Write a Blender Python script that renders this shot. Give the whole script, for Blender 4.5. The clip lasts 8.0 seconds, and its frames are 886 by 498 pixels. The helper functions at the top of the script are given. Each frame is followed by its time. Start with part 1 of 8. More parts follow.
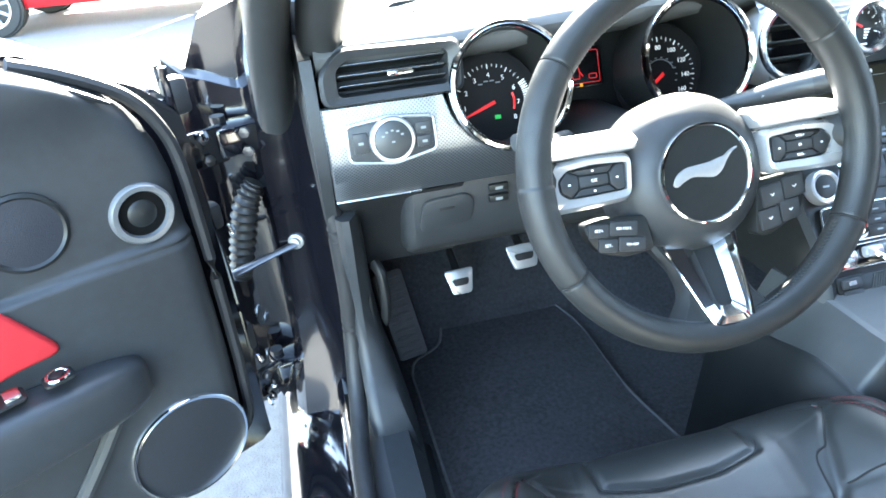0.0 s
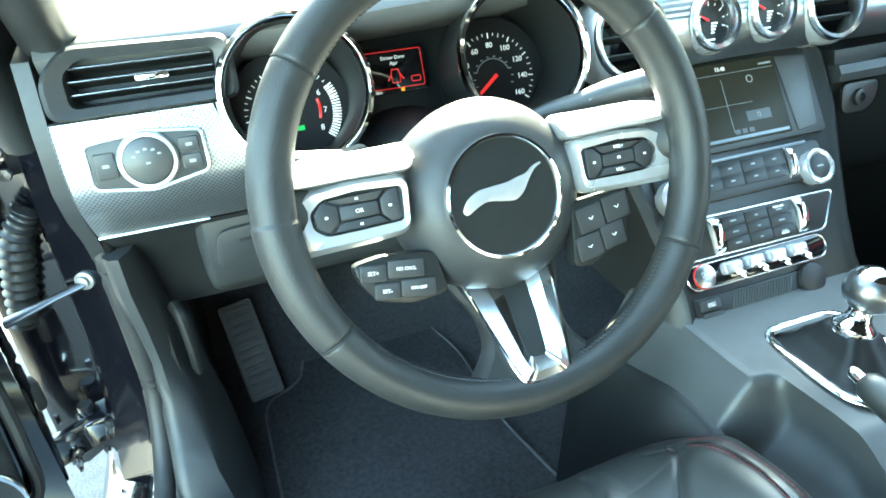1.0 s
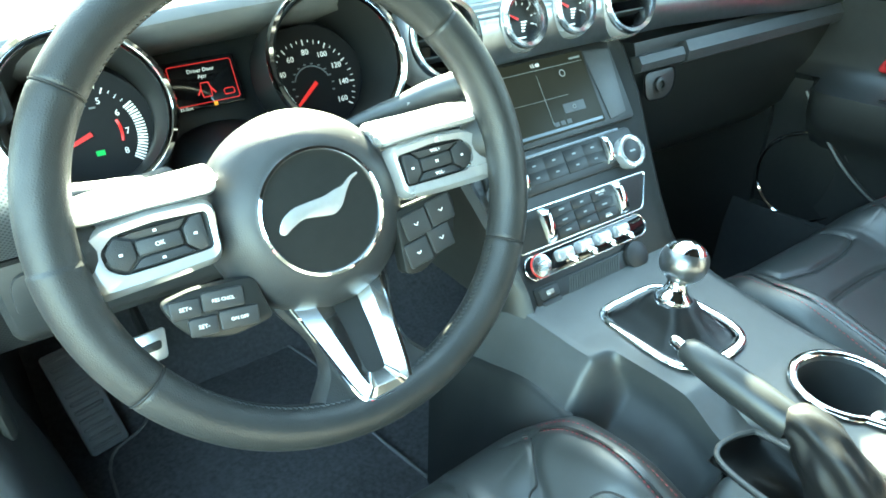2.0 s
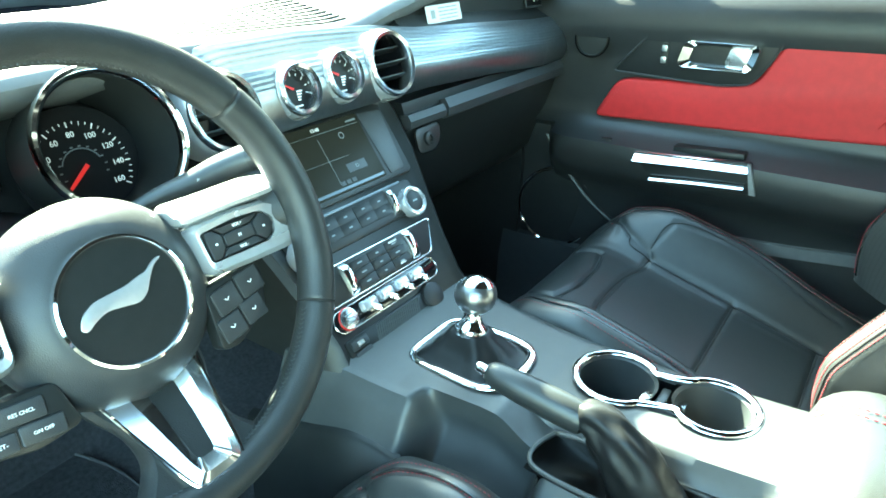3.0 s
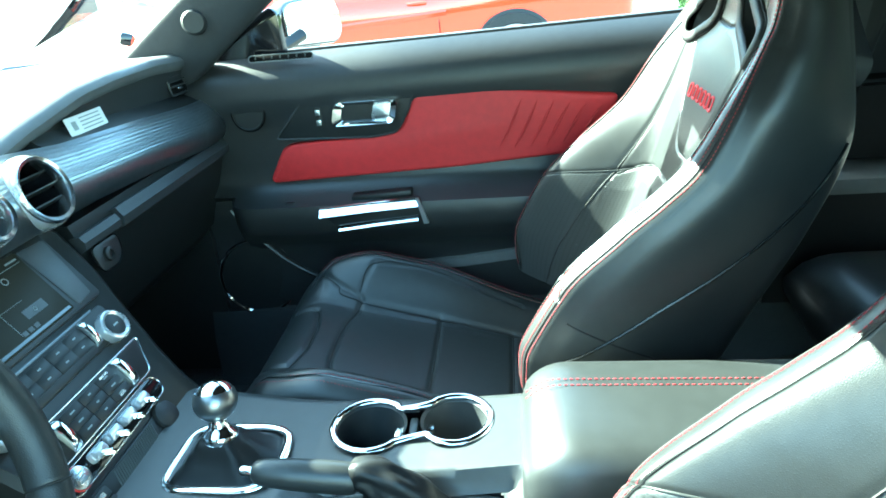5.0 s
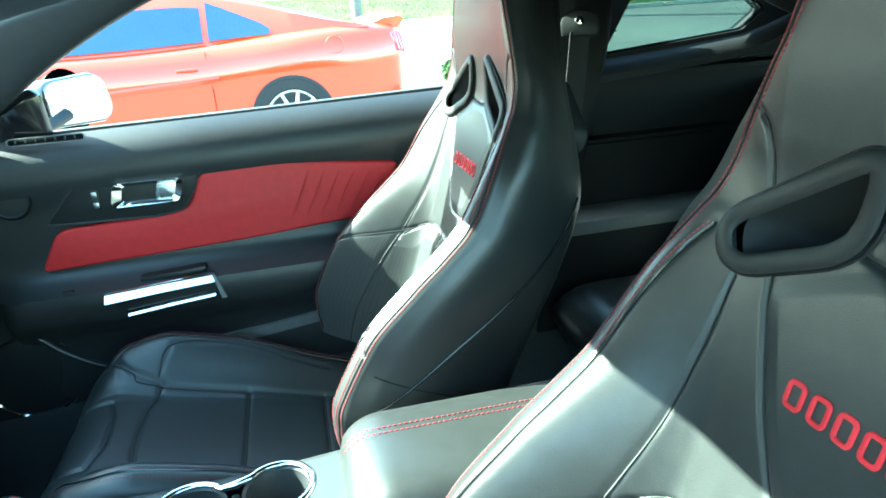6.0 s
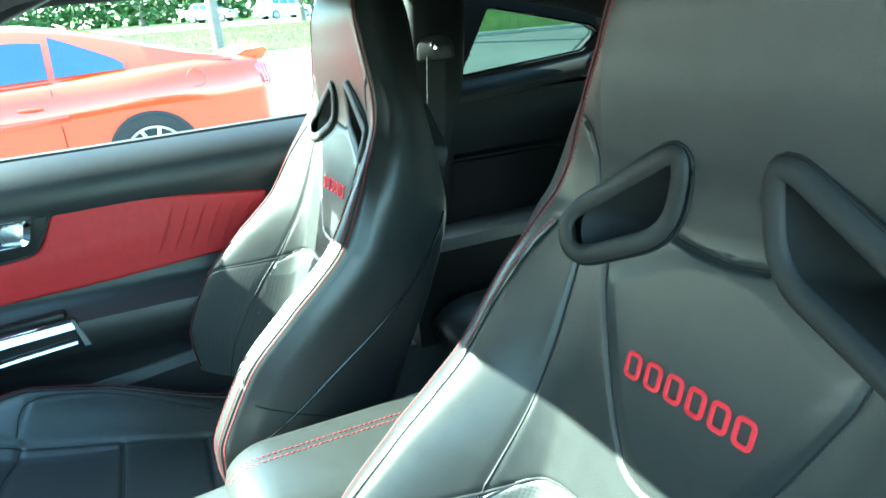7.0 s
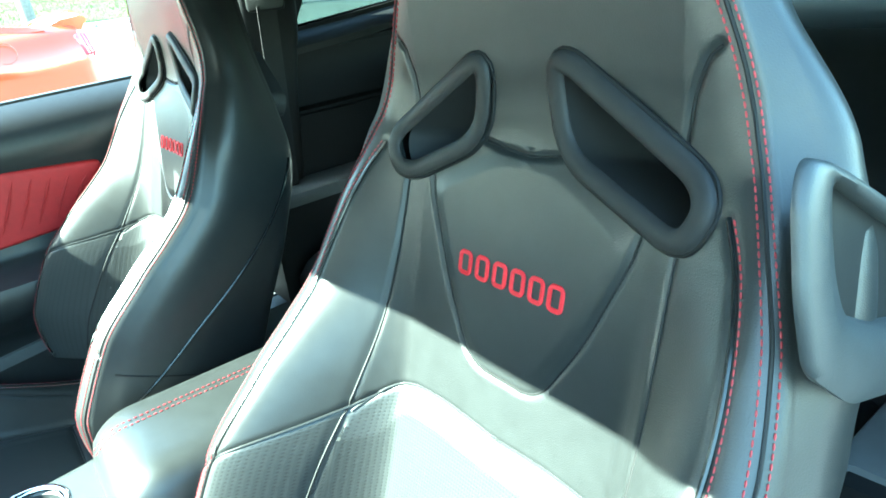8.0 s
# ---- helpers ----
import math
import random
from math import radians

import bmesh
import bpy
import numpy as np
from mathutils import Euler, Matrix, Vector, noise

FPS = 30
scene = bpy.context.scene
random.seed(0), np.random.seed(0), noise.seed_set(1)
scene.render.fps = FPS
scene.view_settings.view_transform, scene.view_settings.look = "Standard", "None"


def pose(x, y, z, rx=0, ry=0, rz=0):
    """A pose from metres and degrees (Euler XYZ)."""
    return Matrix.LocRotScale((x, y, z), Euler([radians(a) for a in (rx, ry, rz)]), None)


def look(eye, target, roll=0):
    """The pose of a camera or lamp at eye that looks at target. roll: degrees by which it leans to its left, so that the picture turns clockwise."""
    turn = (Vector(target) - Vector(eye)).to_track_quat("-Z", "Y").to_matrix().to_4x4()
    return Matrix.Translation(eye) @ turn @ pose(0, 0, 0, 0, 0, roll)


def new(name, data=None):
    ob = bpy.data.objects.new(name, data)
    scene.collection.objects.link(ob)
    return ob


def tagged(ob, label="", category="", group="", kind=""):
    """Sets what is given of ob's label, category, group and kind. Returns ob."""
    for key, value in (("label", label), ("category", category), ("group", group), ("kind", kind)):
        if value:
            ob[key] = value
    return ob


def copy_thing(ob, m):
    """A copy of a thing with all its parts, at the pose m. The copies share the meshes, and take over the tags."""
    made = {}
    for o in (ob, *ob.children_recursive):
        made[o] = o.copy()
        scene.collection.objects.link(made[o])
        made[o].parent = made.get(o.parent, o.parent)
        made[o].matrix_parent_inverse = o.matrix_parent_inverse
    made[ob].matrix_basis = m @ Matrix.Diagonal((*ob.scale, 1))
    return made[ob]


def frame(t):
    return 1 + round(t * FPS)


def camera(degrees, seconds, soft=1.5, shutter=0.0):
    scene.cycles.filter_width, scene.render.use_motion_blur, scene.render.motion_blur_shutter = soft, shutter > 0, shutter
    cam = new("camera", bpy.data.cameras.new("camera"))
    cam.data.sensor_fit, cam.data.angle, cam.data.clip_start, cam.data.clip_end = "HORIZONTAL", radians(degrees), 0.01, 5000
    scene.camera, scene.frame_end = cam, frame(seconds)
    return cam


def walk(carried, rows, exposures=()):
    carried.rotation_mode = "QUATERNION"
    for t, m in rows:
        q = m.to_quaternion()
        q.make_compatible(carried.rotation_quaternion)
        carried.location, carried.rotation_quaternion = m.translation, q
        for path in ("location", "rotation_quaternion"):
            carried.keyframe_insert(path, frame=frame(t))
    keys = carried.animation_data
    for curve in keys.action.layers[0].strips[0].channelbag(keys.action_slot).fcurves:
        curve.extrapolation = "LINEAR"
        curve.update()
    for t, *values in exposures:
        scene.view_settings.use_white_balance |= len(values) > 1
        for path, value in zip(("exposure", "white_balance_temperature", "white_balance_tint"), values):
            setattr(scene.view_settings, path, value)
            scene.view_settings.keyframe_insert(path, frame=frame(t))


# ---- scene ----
cam = camera(69.3, 8.0, 1.7)
PATH = [
    (0, (-0.773, -0.499, 1.081), (-0.425, 1.199, 0.083), -4.7),
    (0.5, (-0.688, -0.447, 1.05), (-0.198, 1.212, 0.046), -4.5),
    (1, (-0.602, -0.416, 1.036), (-0.052, 1.226, 0.036), -3.5),
    (1.5, (-0.57, -0.404, 1.031), (0.071, 1.202, 0.025), -2.5),
    (2, (-0.566, -0.413, 1.034), (0.356, 1.043, 0.019), -2.7),
    (2.2, (-0.571, -0.415, 1.037), (0.522, 0.946, 0.06), -1.9),
    (3.5, (-0.602, -0.435, 1.064), (0.945, 0.482, 0.19), -1.4),
    (4, (-0.593, -0.457, 1.065), (1.066, 0.281, 0.227), -3.4),
    (4.2, (-0.589, -0.464, 1.059), (1.105, 0.212, 0.238), -4.4),
    (5.3, (-0.65, -0.414, 1.139), (1.18, -0.384, 0.333), -5.0),
    (5.5, (-0.665, -0.42, 1.145), (1.174, -0.52, 0.364), -4.9),
    (6, (-0.692, -0.418, 1.157), (1.135, -0.824, 0.452), -3.8),
    (6.5, (-0.705, -0.412, 1.157), (1.101, -0.997, 0.527), -4.3),
    (7, (-0.727, -0.426, 1.151), (1.005, -1.181, 0.498), -4.8),
    (7.5, (-0.754, -0.434, 1.133), (0.854, -1.378, 0.41), -6.0),
    (8, (-0.783, -0.428, 1.122), (0.715, -1.482, 0.321), -7.5),
]
walk(cam, [(t, look(eye, target, roll)) for t, eye, target, roll in PATH],
     exposures=[(0, 4.92, 6950, 4), (0.5, 5.12, 7300, -7), (2.0, 5.15, 7500, -18), (3.5, 4.6, 6450, -26), (5.5, 4.12, 5850, -26), (6.5, 4.0, 5800, -27), (8.0, 4.34, 5750, -26)])

# ---- world and sun ----
SUN_AZ, SUN_EL = 22.0, 34.5   # degrees right of the car's nose, and above the horizon
world = bpy.data.worlds.new("sky")
scene.world = world
world.use_nodes = True
wn = world.node_tree.nodes
sky = wn.new("ShaderNodeTexSky")
sky.sky_type = "NISHITA"
sky.sun_disc = False
sky.sun_elevation = radians(SUN_EL)
sky.sun_rotation = radians(SUN_AZ)
world.node_tree.links.new(sky.outputs[0], wn["Background"].inputs[0])
wn["Background"].inputs[1].default_value = 0.15
sun = new("sun", bpy.data.lights.new("sun", "SUN"))
sun.data.energy = 5.0
sun.data.angle = radians(0.53)
sun.data.color = (1.0, 0.97, 0.92)
_a, _e = radians(SUN_AZ), radians(SUN_EL)
sun.matrix_world = look((0, 0, 6), (-math.sin(_a) * math.cos(_e), -math.cos(_a) * math.cos(_e), 6 - math.sin(_e)))

# ---- materials ----


def mat(name, color, rough=0.5, metal=0.0, grain=0.0, scale=60.0, var=0.12, spec=0.5, coat=0.0, emit=None, strength=0.0,
        pattern="noise", dist=0.002, rvar=0.1, broad=3.0):
    """A procedural surface: base colour with broad and fine variation, roughness variation and fine relief."""
    m = bpy.data.materials.new(name)
    m.use_nodes = True
    nt = m.node_tree
    b = nt.nodes["Principled BSDF"]
    b.inputs["Roughness"].default_value = rough
    b.inputs["Metallic"].default_value = metal
    b.inputs["Specular IOR Level"].default_value = spec
    b.inputs["Coat Weight"].default_value = coat
    b.inputs["Coat Roughness"].default_value = 0.05
    b.inputs["Base Color"].default_value = (*color, 1)
    if emit:
        b.inputs["Emission Color"].default_value = (*emit, 1)
        b.inputs["Emission Strength"].default_value = strength
    co = nt.nodes.new("ShaderNodeTexCoord")
    if var:
        n1 = nt.nodes.new("ShaderNodeTexNoise")
        n1.inputs["Scale"].default_value = broad
        n1.inputs["Detail"].default_value = 6
        n2 = nt.nodes.new("ShaderNodeTexNoise")
        n2.inputs["Scale"].default_value = scale
        n2.inputs["Detail"].default_value = 3
        mix = nt.nodes.new("ShaderNodeMath")
        mix.operation = "ADD"
        nt.links.new(co.outputs["Object"], n1.inputs["Vector"])
        nt.links.new(co.outputs["Object"], n2.inputs["Vector"])
        nt.links.new(n1.outputs[0], mix.inputs[0])
        nt.links.new(n2.outputs[0], mix.inputs[1])
        ramp = nt.nodes.new("ShaderNodeMapRange")
        ramp.inputs["From Min"].default_value = 0.7
        ramp.inputs["From Max"].default_value = 1.3
        ramp.inputs["To Min"].default_value = 1 - var
        ramp.inputs["To Max"].default_value = 1 + var
        nt.links.new(mix.outputs[0], ramp.inputs[0])
        mul = nt.nodes.new("ShaderNodeVectorMath")
        mul.operation = "SCALE"
        mul.inputs[0].default_value = color
        nt.links.new(ramp.outputs[0], mul.inputs["Scale"])
        nt.links.new(mul.outputs[0], b.inputs["Base Color"])
        r2 = nt.nodes.new("ShaderNodeMapRange")
        r2.inputs["From Min"].default_value = 0.3
        r2.inputs["From Max"].default_value = 0.7
        r2.inputs["To Min"].default_value = max(0.02, rough - rvar * rough)
        r2.inputs["To Max"].default_value = min(1, rough + rvar * rough)
        nt.links.new(n1.outputs[0], r2.inputs[0])
        nt.links.new(r2.outputs[0], b.inputs["Roughness"])
    if grain:
        if pattern == "noise":
            g = nt.nodes.new("ShaderNodeTexNoise")
            g.inputs["Scale"].default_value = scale * 6
            g.inputs["Detail"].default_value = 2
            out = g.outputs[0]
        elif pattern == "leather":
            g = nt.nodes.new("ShaderNodeTexVoronoi")
            g.feature = "DISTANCE_TO_EDGE"
            g.inputs["Scale"].default_value = scale * 10
            out = g.outputs[0]
        elif pattern == "dots":
            g = nt.nodes.new("ShaderNodeTexVoronoi")
            g.inputs["Scale"].default_value = scale
            g.inputs["Randomness"].default_value = 0.0
            g.voronoi_dimensions = "2D"
            out = g.outputs[0]
        elif pattern == "weave":
            g = nt.nodes.new("ShaderNodeTexVoronoi")
            g.inputs["Scale"].default_value = scale
            g.inputs["Randomness"].default_value = 0.0
            g.voronoi_dimensions = "2D"
            out = g.outputs[0]
        if pattern in ("dots", "weave"):
            sp_x, cb_x = nt.nodes.new("ShaderNodeSeparateXYZ"), nt.nodes.new("ShaderNodeCombineXYZ")
            nt.links.new(co.outputs["Object"], sp_x.inputs[0])
            nt.links.new(sp_x.outputs[0], cb_x.inputs[0])
            nt.links.new(sp_x.outputs[2], cb_x.inputs[1])
            turn = nt.nodes.new("ShaderNodeMapping")
            turn.inputs["Rotation"].default_value = (0, 0, radians(45 if pattern == "weave" else 0))
            nt.links.new(cb_x.outputs[0], turn.inputs["Vector"])
            nt.links.new(turn.outputs[0], g.inputs["Vector"])
        else:
            nt.links.new(co.outputs["Object"], g.inputs["Vector"])
        bump = nt.nodes.new("ShaderNodeBump")
        bump.inputs["Strength"].default_value = grain
        bump.inputs["Distance"].default_value = dist
        nt.links.new(out, bump.inputs["Height"])
        nt.links.new(bump.outputs[0], b.inputs["Normal"])
        # Dimple hollows are also darkened in the colour, standing in for their shade.
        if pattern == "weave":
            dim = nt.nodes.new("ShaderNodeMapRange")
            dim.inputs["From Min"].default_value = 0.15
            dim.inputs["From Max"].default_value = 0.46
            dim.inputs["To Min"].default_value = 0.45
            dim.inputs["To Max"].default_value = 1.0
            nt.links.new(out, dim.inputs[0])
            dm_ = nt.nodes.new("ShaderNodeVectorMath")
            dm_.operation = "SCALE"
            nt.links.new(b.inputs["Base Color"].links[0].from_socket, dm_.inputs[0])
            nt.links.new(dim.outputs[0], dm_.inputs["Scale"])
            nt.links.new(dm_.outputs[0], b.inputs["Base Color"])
        if pattern == "dots":
            hole = nt.nodes.new("ShaderNodeMapRange")
            hole.inputs["From Min"].default_value = 0.14
            hole.inputs["From Max"].default_value = 0.22
            hole.inputs["To Min"].default_value = 0.45
            hole.inputs["To Max"].default_value = 1.0
            nt.links.new(out, hole.inputs[0])
            mu = nt.nodes.new("ShaderNodeVectorMath")
            mu.operation = "SCALE"
            src = b.inputs["Base Color"].links[0].from_socket
            nt.links.new(src, mu.inputs[0])
            nt.links.new(hole.outputs[0], mu.inputs["Scale"])
            nt.links.new(mu.outputs[0], b.inputs["Base Color"])
    return m


def glass(name, color=(0.9, 0.95, 0.93), rough=0.0):
    m = bpy.data.materials.new(name)
    m.use_nodes = True
    nt = m.node_tree
    nt.nodes.remove(nt.nodes["Principled BSDF"])
    tr = nt.nodes.new("ShaderNodeBsdfTransparent")
    tr.inputs[0].default_value = (*color, 1)
    gl = nt.nodes.new("ShaderNodeBsdfGlossy")
    gl.inputs["Roughness"].default_value = rough
    fr = nt.nodes.new("ShaderNodeFresnel")
    fr.inputs["IOR"].default_value = 1.45
    mx = nt.nodes.new("ShaderNodeMixShader")
    nt.links.new(fr.outputs[0], mx.inputs[0])
    nt.links.new(tr.outputs[0], mx.inputs[1])
    nt.links.new(gl.outputs[0], mx.inputs[2])
    nt.links.new(mx.outputs[0], nt.nodes["Material Output"].inputs[0])
    return m


LEATHER = mat("black_leather", (0.0195, 0.0212, 0.0212), 0.38, grain=0.3, scale=55, pattern="leather", dist=0.0006, var=0.15, spec=0.6)
LEATHER_PERF = mat("perforated_leather", (0.030, 0.0325, 0.0325), 0.42, grain=0.25, scale=270, pattern="dots", dist=0.0008, var=0.1)
LEATHER_RIM = mat("wheel_leather", (0.020, 0.021, 0.021), 0.42, grain=0.4, scale=60, pattern="leather", dist=0.0007, var=0.2, spec=0.38)
LEATHER_RED = mat("red_suede_leather", (0.44, 0.015, 0.021), 0.62, grain=0.2, scale=60, dist=0.0006, var=0.12)
BOOT = mat("soft_boot_leather", (0.008, 0.0083, 0.0085), 0.42, grain=0.4, scale=60, pattern="leather", dist=0.0006, var=0.2, spec=0.3)
SOFT = mat("soft_black_plastic", (0.029, 0.031, 0.033), 0.44, grain=0.35, scale=70, pattern="leather", dist=0.0006, var=0.12, spec=0.4)
SOFT_GREY = mat("dark_grey_plastic", (0.034, 0.037, 0.038), 0.40, grain=0.3, scale=70, pattern="leather", dist=0.0005, var=0.1)
# Paler than the dash faces: sun glare on the top put into the colour.
DASH_PAD = mat("glare_lightened_dash_pad", (0.08, 0.083, 0.085), 0.5, grain=0.35, scale=70, pattern="leather", dist=0.0006, var=0.1)
SILVER = mat("silver_paint", (0.62, 0.63, 0.64), 0.28, 0.7, var=0.05, scale=200)
HARD = mat("satin_black_plastic", (0.012, 0.013, 0.013), 0.42, grain=0.15, scale=90, dist=0.0004, var=0.15, spec=0.35)
GLOSS_BLACK = mat("gloss_black", (0.006, 0.006, 0.007), 0.08, var=0.1, rvar=0.3)
FRAME_PLASTIC = mat("matte_bezel_plastic", (0.024, 0.0235, 0.0235), 0.55, grain=0.3, scale=70, pattern="leather", dist=0.0005, var=0.12, spec=0.35)
# Same plastic as SOFT, darkened in place of shade on the passenger side.
SHADED_TRIM = mat("shaded_black_trim", (0.0165, 0.0176, 0.018), 0.40, grain=0.35, scale=70, pattern="leather", dist=0.0006, var=0.12)
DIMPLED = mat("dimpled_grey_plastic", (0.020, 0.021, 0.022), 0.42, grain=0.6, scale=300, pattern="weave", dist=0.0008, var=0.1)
RUBBER = mat("black_rubber", (0.014, 0.014, 0.015), 0.55, grain=0.2, scale=60, var=0.2)
CARPET = mat("black_carpet", (0.075, 0.074, 0.078), 0.95, grain=1.0, scale=130, dist=0.003, var=0.35, spec=0.1)
CARPET_EDGE = mat("carpet_binding", (0.13, 0.13, 0.13), 0.8, grain=0.6, scale=90, var=0.2, spec=0.2)
CHROME = mat("chrome", (0.85, 0.86, 0.87), 0.06, 1.0, var=0.03, rvar=0.6)
SATIN = mat("satin_silver", (0.62, 0.64, 0.65), 0.27, 1.0, var=0.05, scale=200, grain=0.05)
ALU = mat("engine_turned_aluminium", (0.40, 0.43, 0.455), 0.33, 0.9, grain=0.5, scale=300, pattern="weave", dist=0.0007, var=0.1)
BAND_ALU = mat("brushed_aluminium", (0.44, 0.475, 0.50), 0.30, 0.95, grain=0.05, scale=120, dist=0.0003, var=0.08)
POD_RING = mat("satin_chrome", (0.72, 0.75, 0.78), 0.2, 1.0, var=0.04, scale=200)
POLISHED = mat("polished_silver", (0.60, 0.61, 0.62), 0.13, 1.0, var=0.05, scale=200)
REAR_TRIM = mat("matt_black_rear_trim", (0.009, 0.0095, 0.010), 0.55, grain=0.3, scale=70, pattern="leather", dist=0.0005, var=0.12, spec=0.25)
GREY_TRIM = mat("pale_grey_trim_plastic", (0.12, 0.125, 0.125), 0.45, grain=0.25, scale=70, pattern="leather", dist=0.0005, var=0.08)
FOOT_RUBBER = mat("grey_footrest_rubber", (0.12, 0.12, 0.122), 0.5, grain=0.2, scale=60, var=0.15)
TUNNEL = mat("grey_tunnel_lining", (0.04, 0.04, 0.041), 0.5, grain=0.25, scale=70, pattern="leather", dist=0.0005, var=0.1)
WING_GREY = mat("dark_satin_bezel", (0.055, 0.058, 0.06), 0.48, 0.3, var=0.06, scale=200)
SATIN_DARK = mat("satin_grey_metal_paint", (0.22, 0.225, 0.23), 0.38, 0.6, var=0.06, scale=200)
DARK_METAL = mat("dark_metal", (0.09, 0.09, 0.095), 0.35, 0.9, var=0.2)
PAINT_BLACK = mat("black_car_paint", (0.004, 0.004, 0.006), 0.12, coat=1.0, var=0.2, spec=0.6)
PAINT_ORANGE = mat("orange_car_paint", (0.80, 0.048, 0.012), 0.2, coat=1.0, var=0.04, metal=0.1)
PAINT_RED = mat("red_car_paint", (0.5, 0.012, 0.015), 0.25, coat=1.0, var=0.04)
PAINT_DARK = mat("dark_blue_car_paint", (0.012, 0.016, 0.026), 0.2, coat=1.0, var=0.1)
PAINT_WHITE = mat("white_car_paint", (0.75, 0.76, 0.77), 0.25, coat=1.0, var=0.04)
PAINT_SILVER = mat("silver_car_paint", (0.45, 0.47, 0.5), 0.25, 0.5, coat=1.0, var=0.04)
STITCH_RED = mat("red_thread", (0.36, 0.035, 0.045), 0.7, var=0.2, scale=300)
STITCH_DARK = mat("black_thread", (0.006, 0.006, 0.006), 0.7, var=0.2, scale=300)
RED_EMBROIDERY = mat("red_embroidery", (0.72, 0.02, 0.035), 0.6, grain=0.5, scale=300, dist=0.0006, var=0.1)
PIPING = mat("seat_piping", (0.012, 0.013, 0.013), 0.2, var=0.15)
# White marks with a faint glow added, on print and displays alike.
WHITE_INK = mat("glowing_white_print", (0.75, 0.77, 0.78), 0.5, var=0.05, emit=(0.8, 0.9, 1.0), strength=0.02)
GREY_INK = mat("grey_print", (0.22, 0.24, 0.24), 0.5, var=0.05)
RED_LIGHT = mat("lit_red_graphic", (0.5, 0.02, 0.02), 0.4, var=0, emit=(1.0, 0.035, 0.045), strength=0.02)
GREEN_LIGHT = mat("lit_green_telltale", (0.02, 0.4, 0.08), 0.4, var=0, emit=(0.05, 1.0, 0.2), strength=0.012)
AMBER_LIGHT = mat("lit_amber_telltale", (0.5, 0.2, 0.02), 0.4, var=0, emit=(1.0, 0.45, 0.05), strength=0.03)
SCREEN = mat("dark_screen", (0.006, 0.007, 0.006), 0.32, var=0.1, spec=0.06, emit=(0.55, 0.6, 0.5), strength=0.0016)
SCREEN_BLUE = mat("screen_blue_bar", (0.02, 0.03, 0.05), 0.25, var=0, emit=(0.25, 0.4, 0.6), strength=0.02)
DIAL = mat("dial_face", (0.007, 0.007, 0.008), 0.5, var=0.15, spec=0.25)
MIRROR = mat("mirror_glass", (0.9, 0.9, 0.9), 0.02, 1.0, var=0)
PAPER = mat("pale_label_paper", (0.6, 0.6, 0.6), 0.6, var=0.05)
HEADLINER = mat("dark_headliner", (0.03, 0.03, 0.032), 0.9, grain=0.4, scale=120, var=0.15, spec=0.2)
GLASS = glass("window_glass")
GLASS_DARK = glass("privacy_glass", (0.34, 0.40, 0.37))
TYRE = mat("tyre_rubber", (0.012, 0.012, 0.012), 0.75, grain=0.3, scale=40, var=0.2)
# Blue in the glass colour stands in for reflected sky.
SKY_GLASS = mat("sky_blue_car_glass", (0.05, 0.09, 0.15), 0.04, 0.4, var=0.1, spec=0.8)
TAIL_RED = mat("tail_lamp_red", (0.5, 0.02, 0.05), 0.15, coat=1.0, var=0.05)
ASPHALT = mat("sunlit_asphalt", (0.125, 0.124, 0.123), 0.9, grain=0.8, scale=30, dist=0.006, var=0.25, broad=0.4)
# Near-black for joints, and in place of shade in slots without depth.
GROOVE = mat("slot_shade_and_joint_black", (0.003, 0.003, 0.003), 0.8, var=0.1, spec=0.1)
KERB = mat("pale_concrete", (0.42, 0.41, 0.39), 0.85, grain=0.5, scale=30, var=0.2)
GRASS = mat("grass", (0.060, 0.095, 0.022), 0.9, grain=0.9, scale=12, dist=0.03, var=0.45, broad=0.5, spec=0.2)
BARK = mat("bark", (0.13, 0.11, 0.085), 0.9, grain=1.0, scale=14, dist=0.02, var=0.4)
LEAF = mat("foliage", (0.035, 0.075, 0.015), 0.7, var=0.5, broad=0.8, scale=6, spec=0.3)
POLE = mat("weathered_wood_pole", (0.13, 0.12, 0.11), 0.8, grain=0.6, scale=20, var=0.25)

# ---- building helpers ----


def thing(name, at, label, category, group="", kind=""):
    ob = new(name)
    ob.location = at
    ob.empty_display_size = 0.02
    return tagged(ob, label, category, group, kind)


def part(name, bm, material, parent=None, label="", flat=False, angle=40):
    me = bpy.data.meshes.new(name)
    bmesh.ops.recalc_face_normals(bm, faces=bm.faces)
    bm.to_mesh(me)
    bm.free()
    for m in (material if isinstance(material, (list, tuple)) else [material]):
        me.materials.append(m)
    if not flat:
        me.polygons.foreach_set("use_smooth", [True] * len(me.polygons))
        me.set_sharp_from_angle(angle=radians(angle))
    ob = new(name, me)
    if parent is not None:
        ob.parent = parent
        if parent.type == "EMPTY":
            ob.matrix_parent_inverse = Matrix.Translation(-parent.location)
    if label:
        ob["label"] = label
    return ob


def structure(name, bm, material, label, category, flat=False):
    return tagged(part(name, bm, material, None, "", flat), label, category, "", "structure")


def B():
    return bmesh.new()


def box(bm, c, s, bev=0.0, m=None, seg=2):
    r = bmesh.ops.create_cube(bm, size=1.0)
    vs = r["verts"]
    bmesh.ops.scale(bm, vec=s, verts=vs)
    if bev:
        es = list({e for v in vs for e in v.link_edges})
        g = bmesh.ops.bevel(bm, geom=es, offset=bev, segments=seg, profile=0.5, affect="EDGES")
        vs = list(set(v for v in g["verts"]) | set(v for v in vs if v.is_valid))
    t = Matrix.Translation(c) @ (m or Matrix.Identity(4))
    bmesh.ops.transform(bm, matrix=t, verts=vs)
    return bm


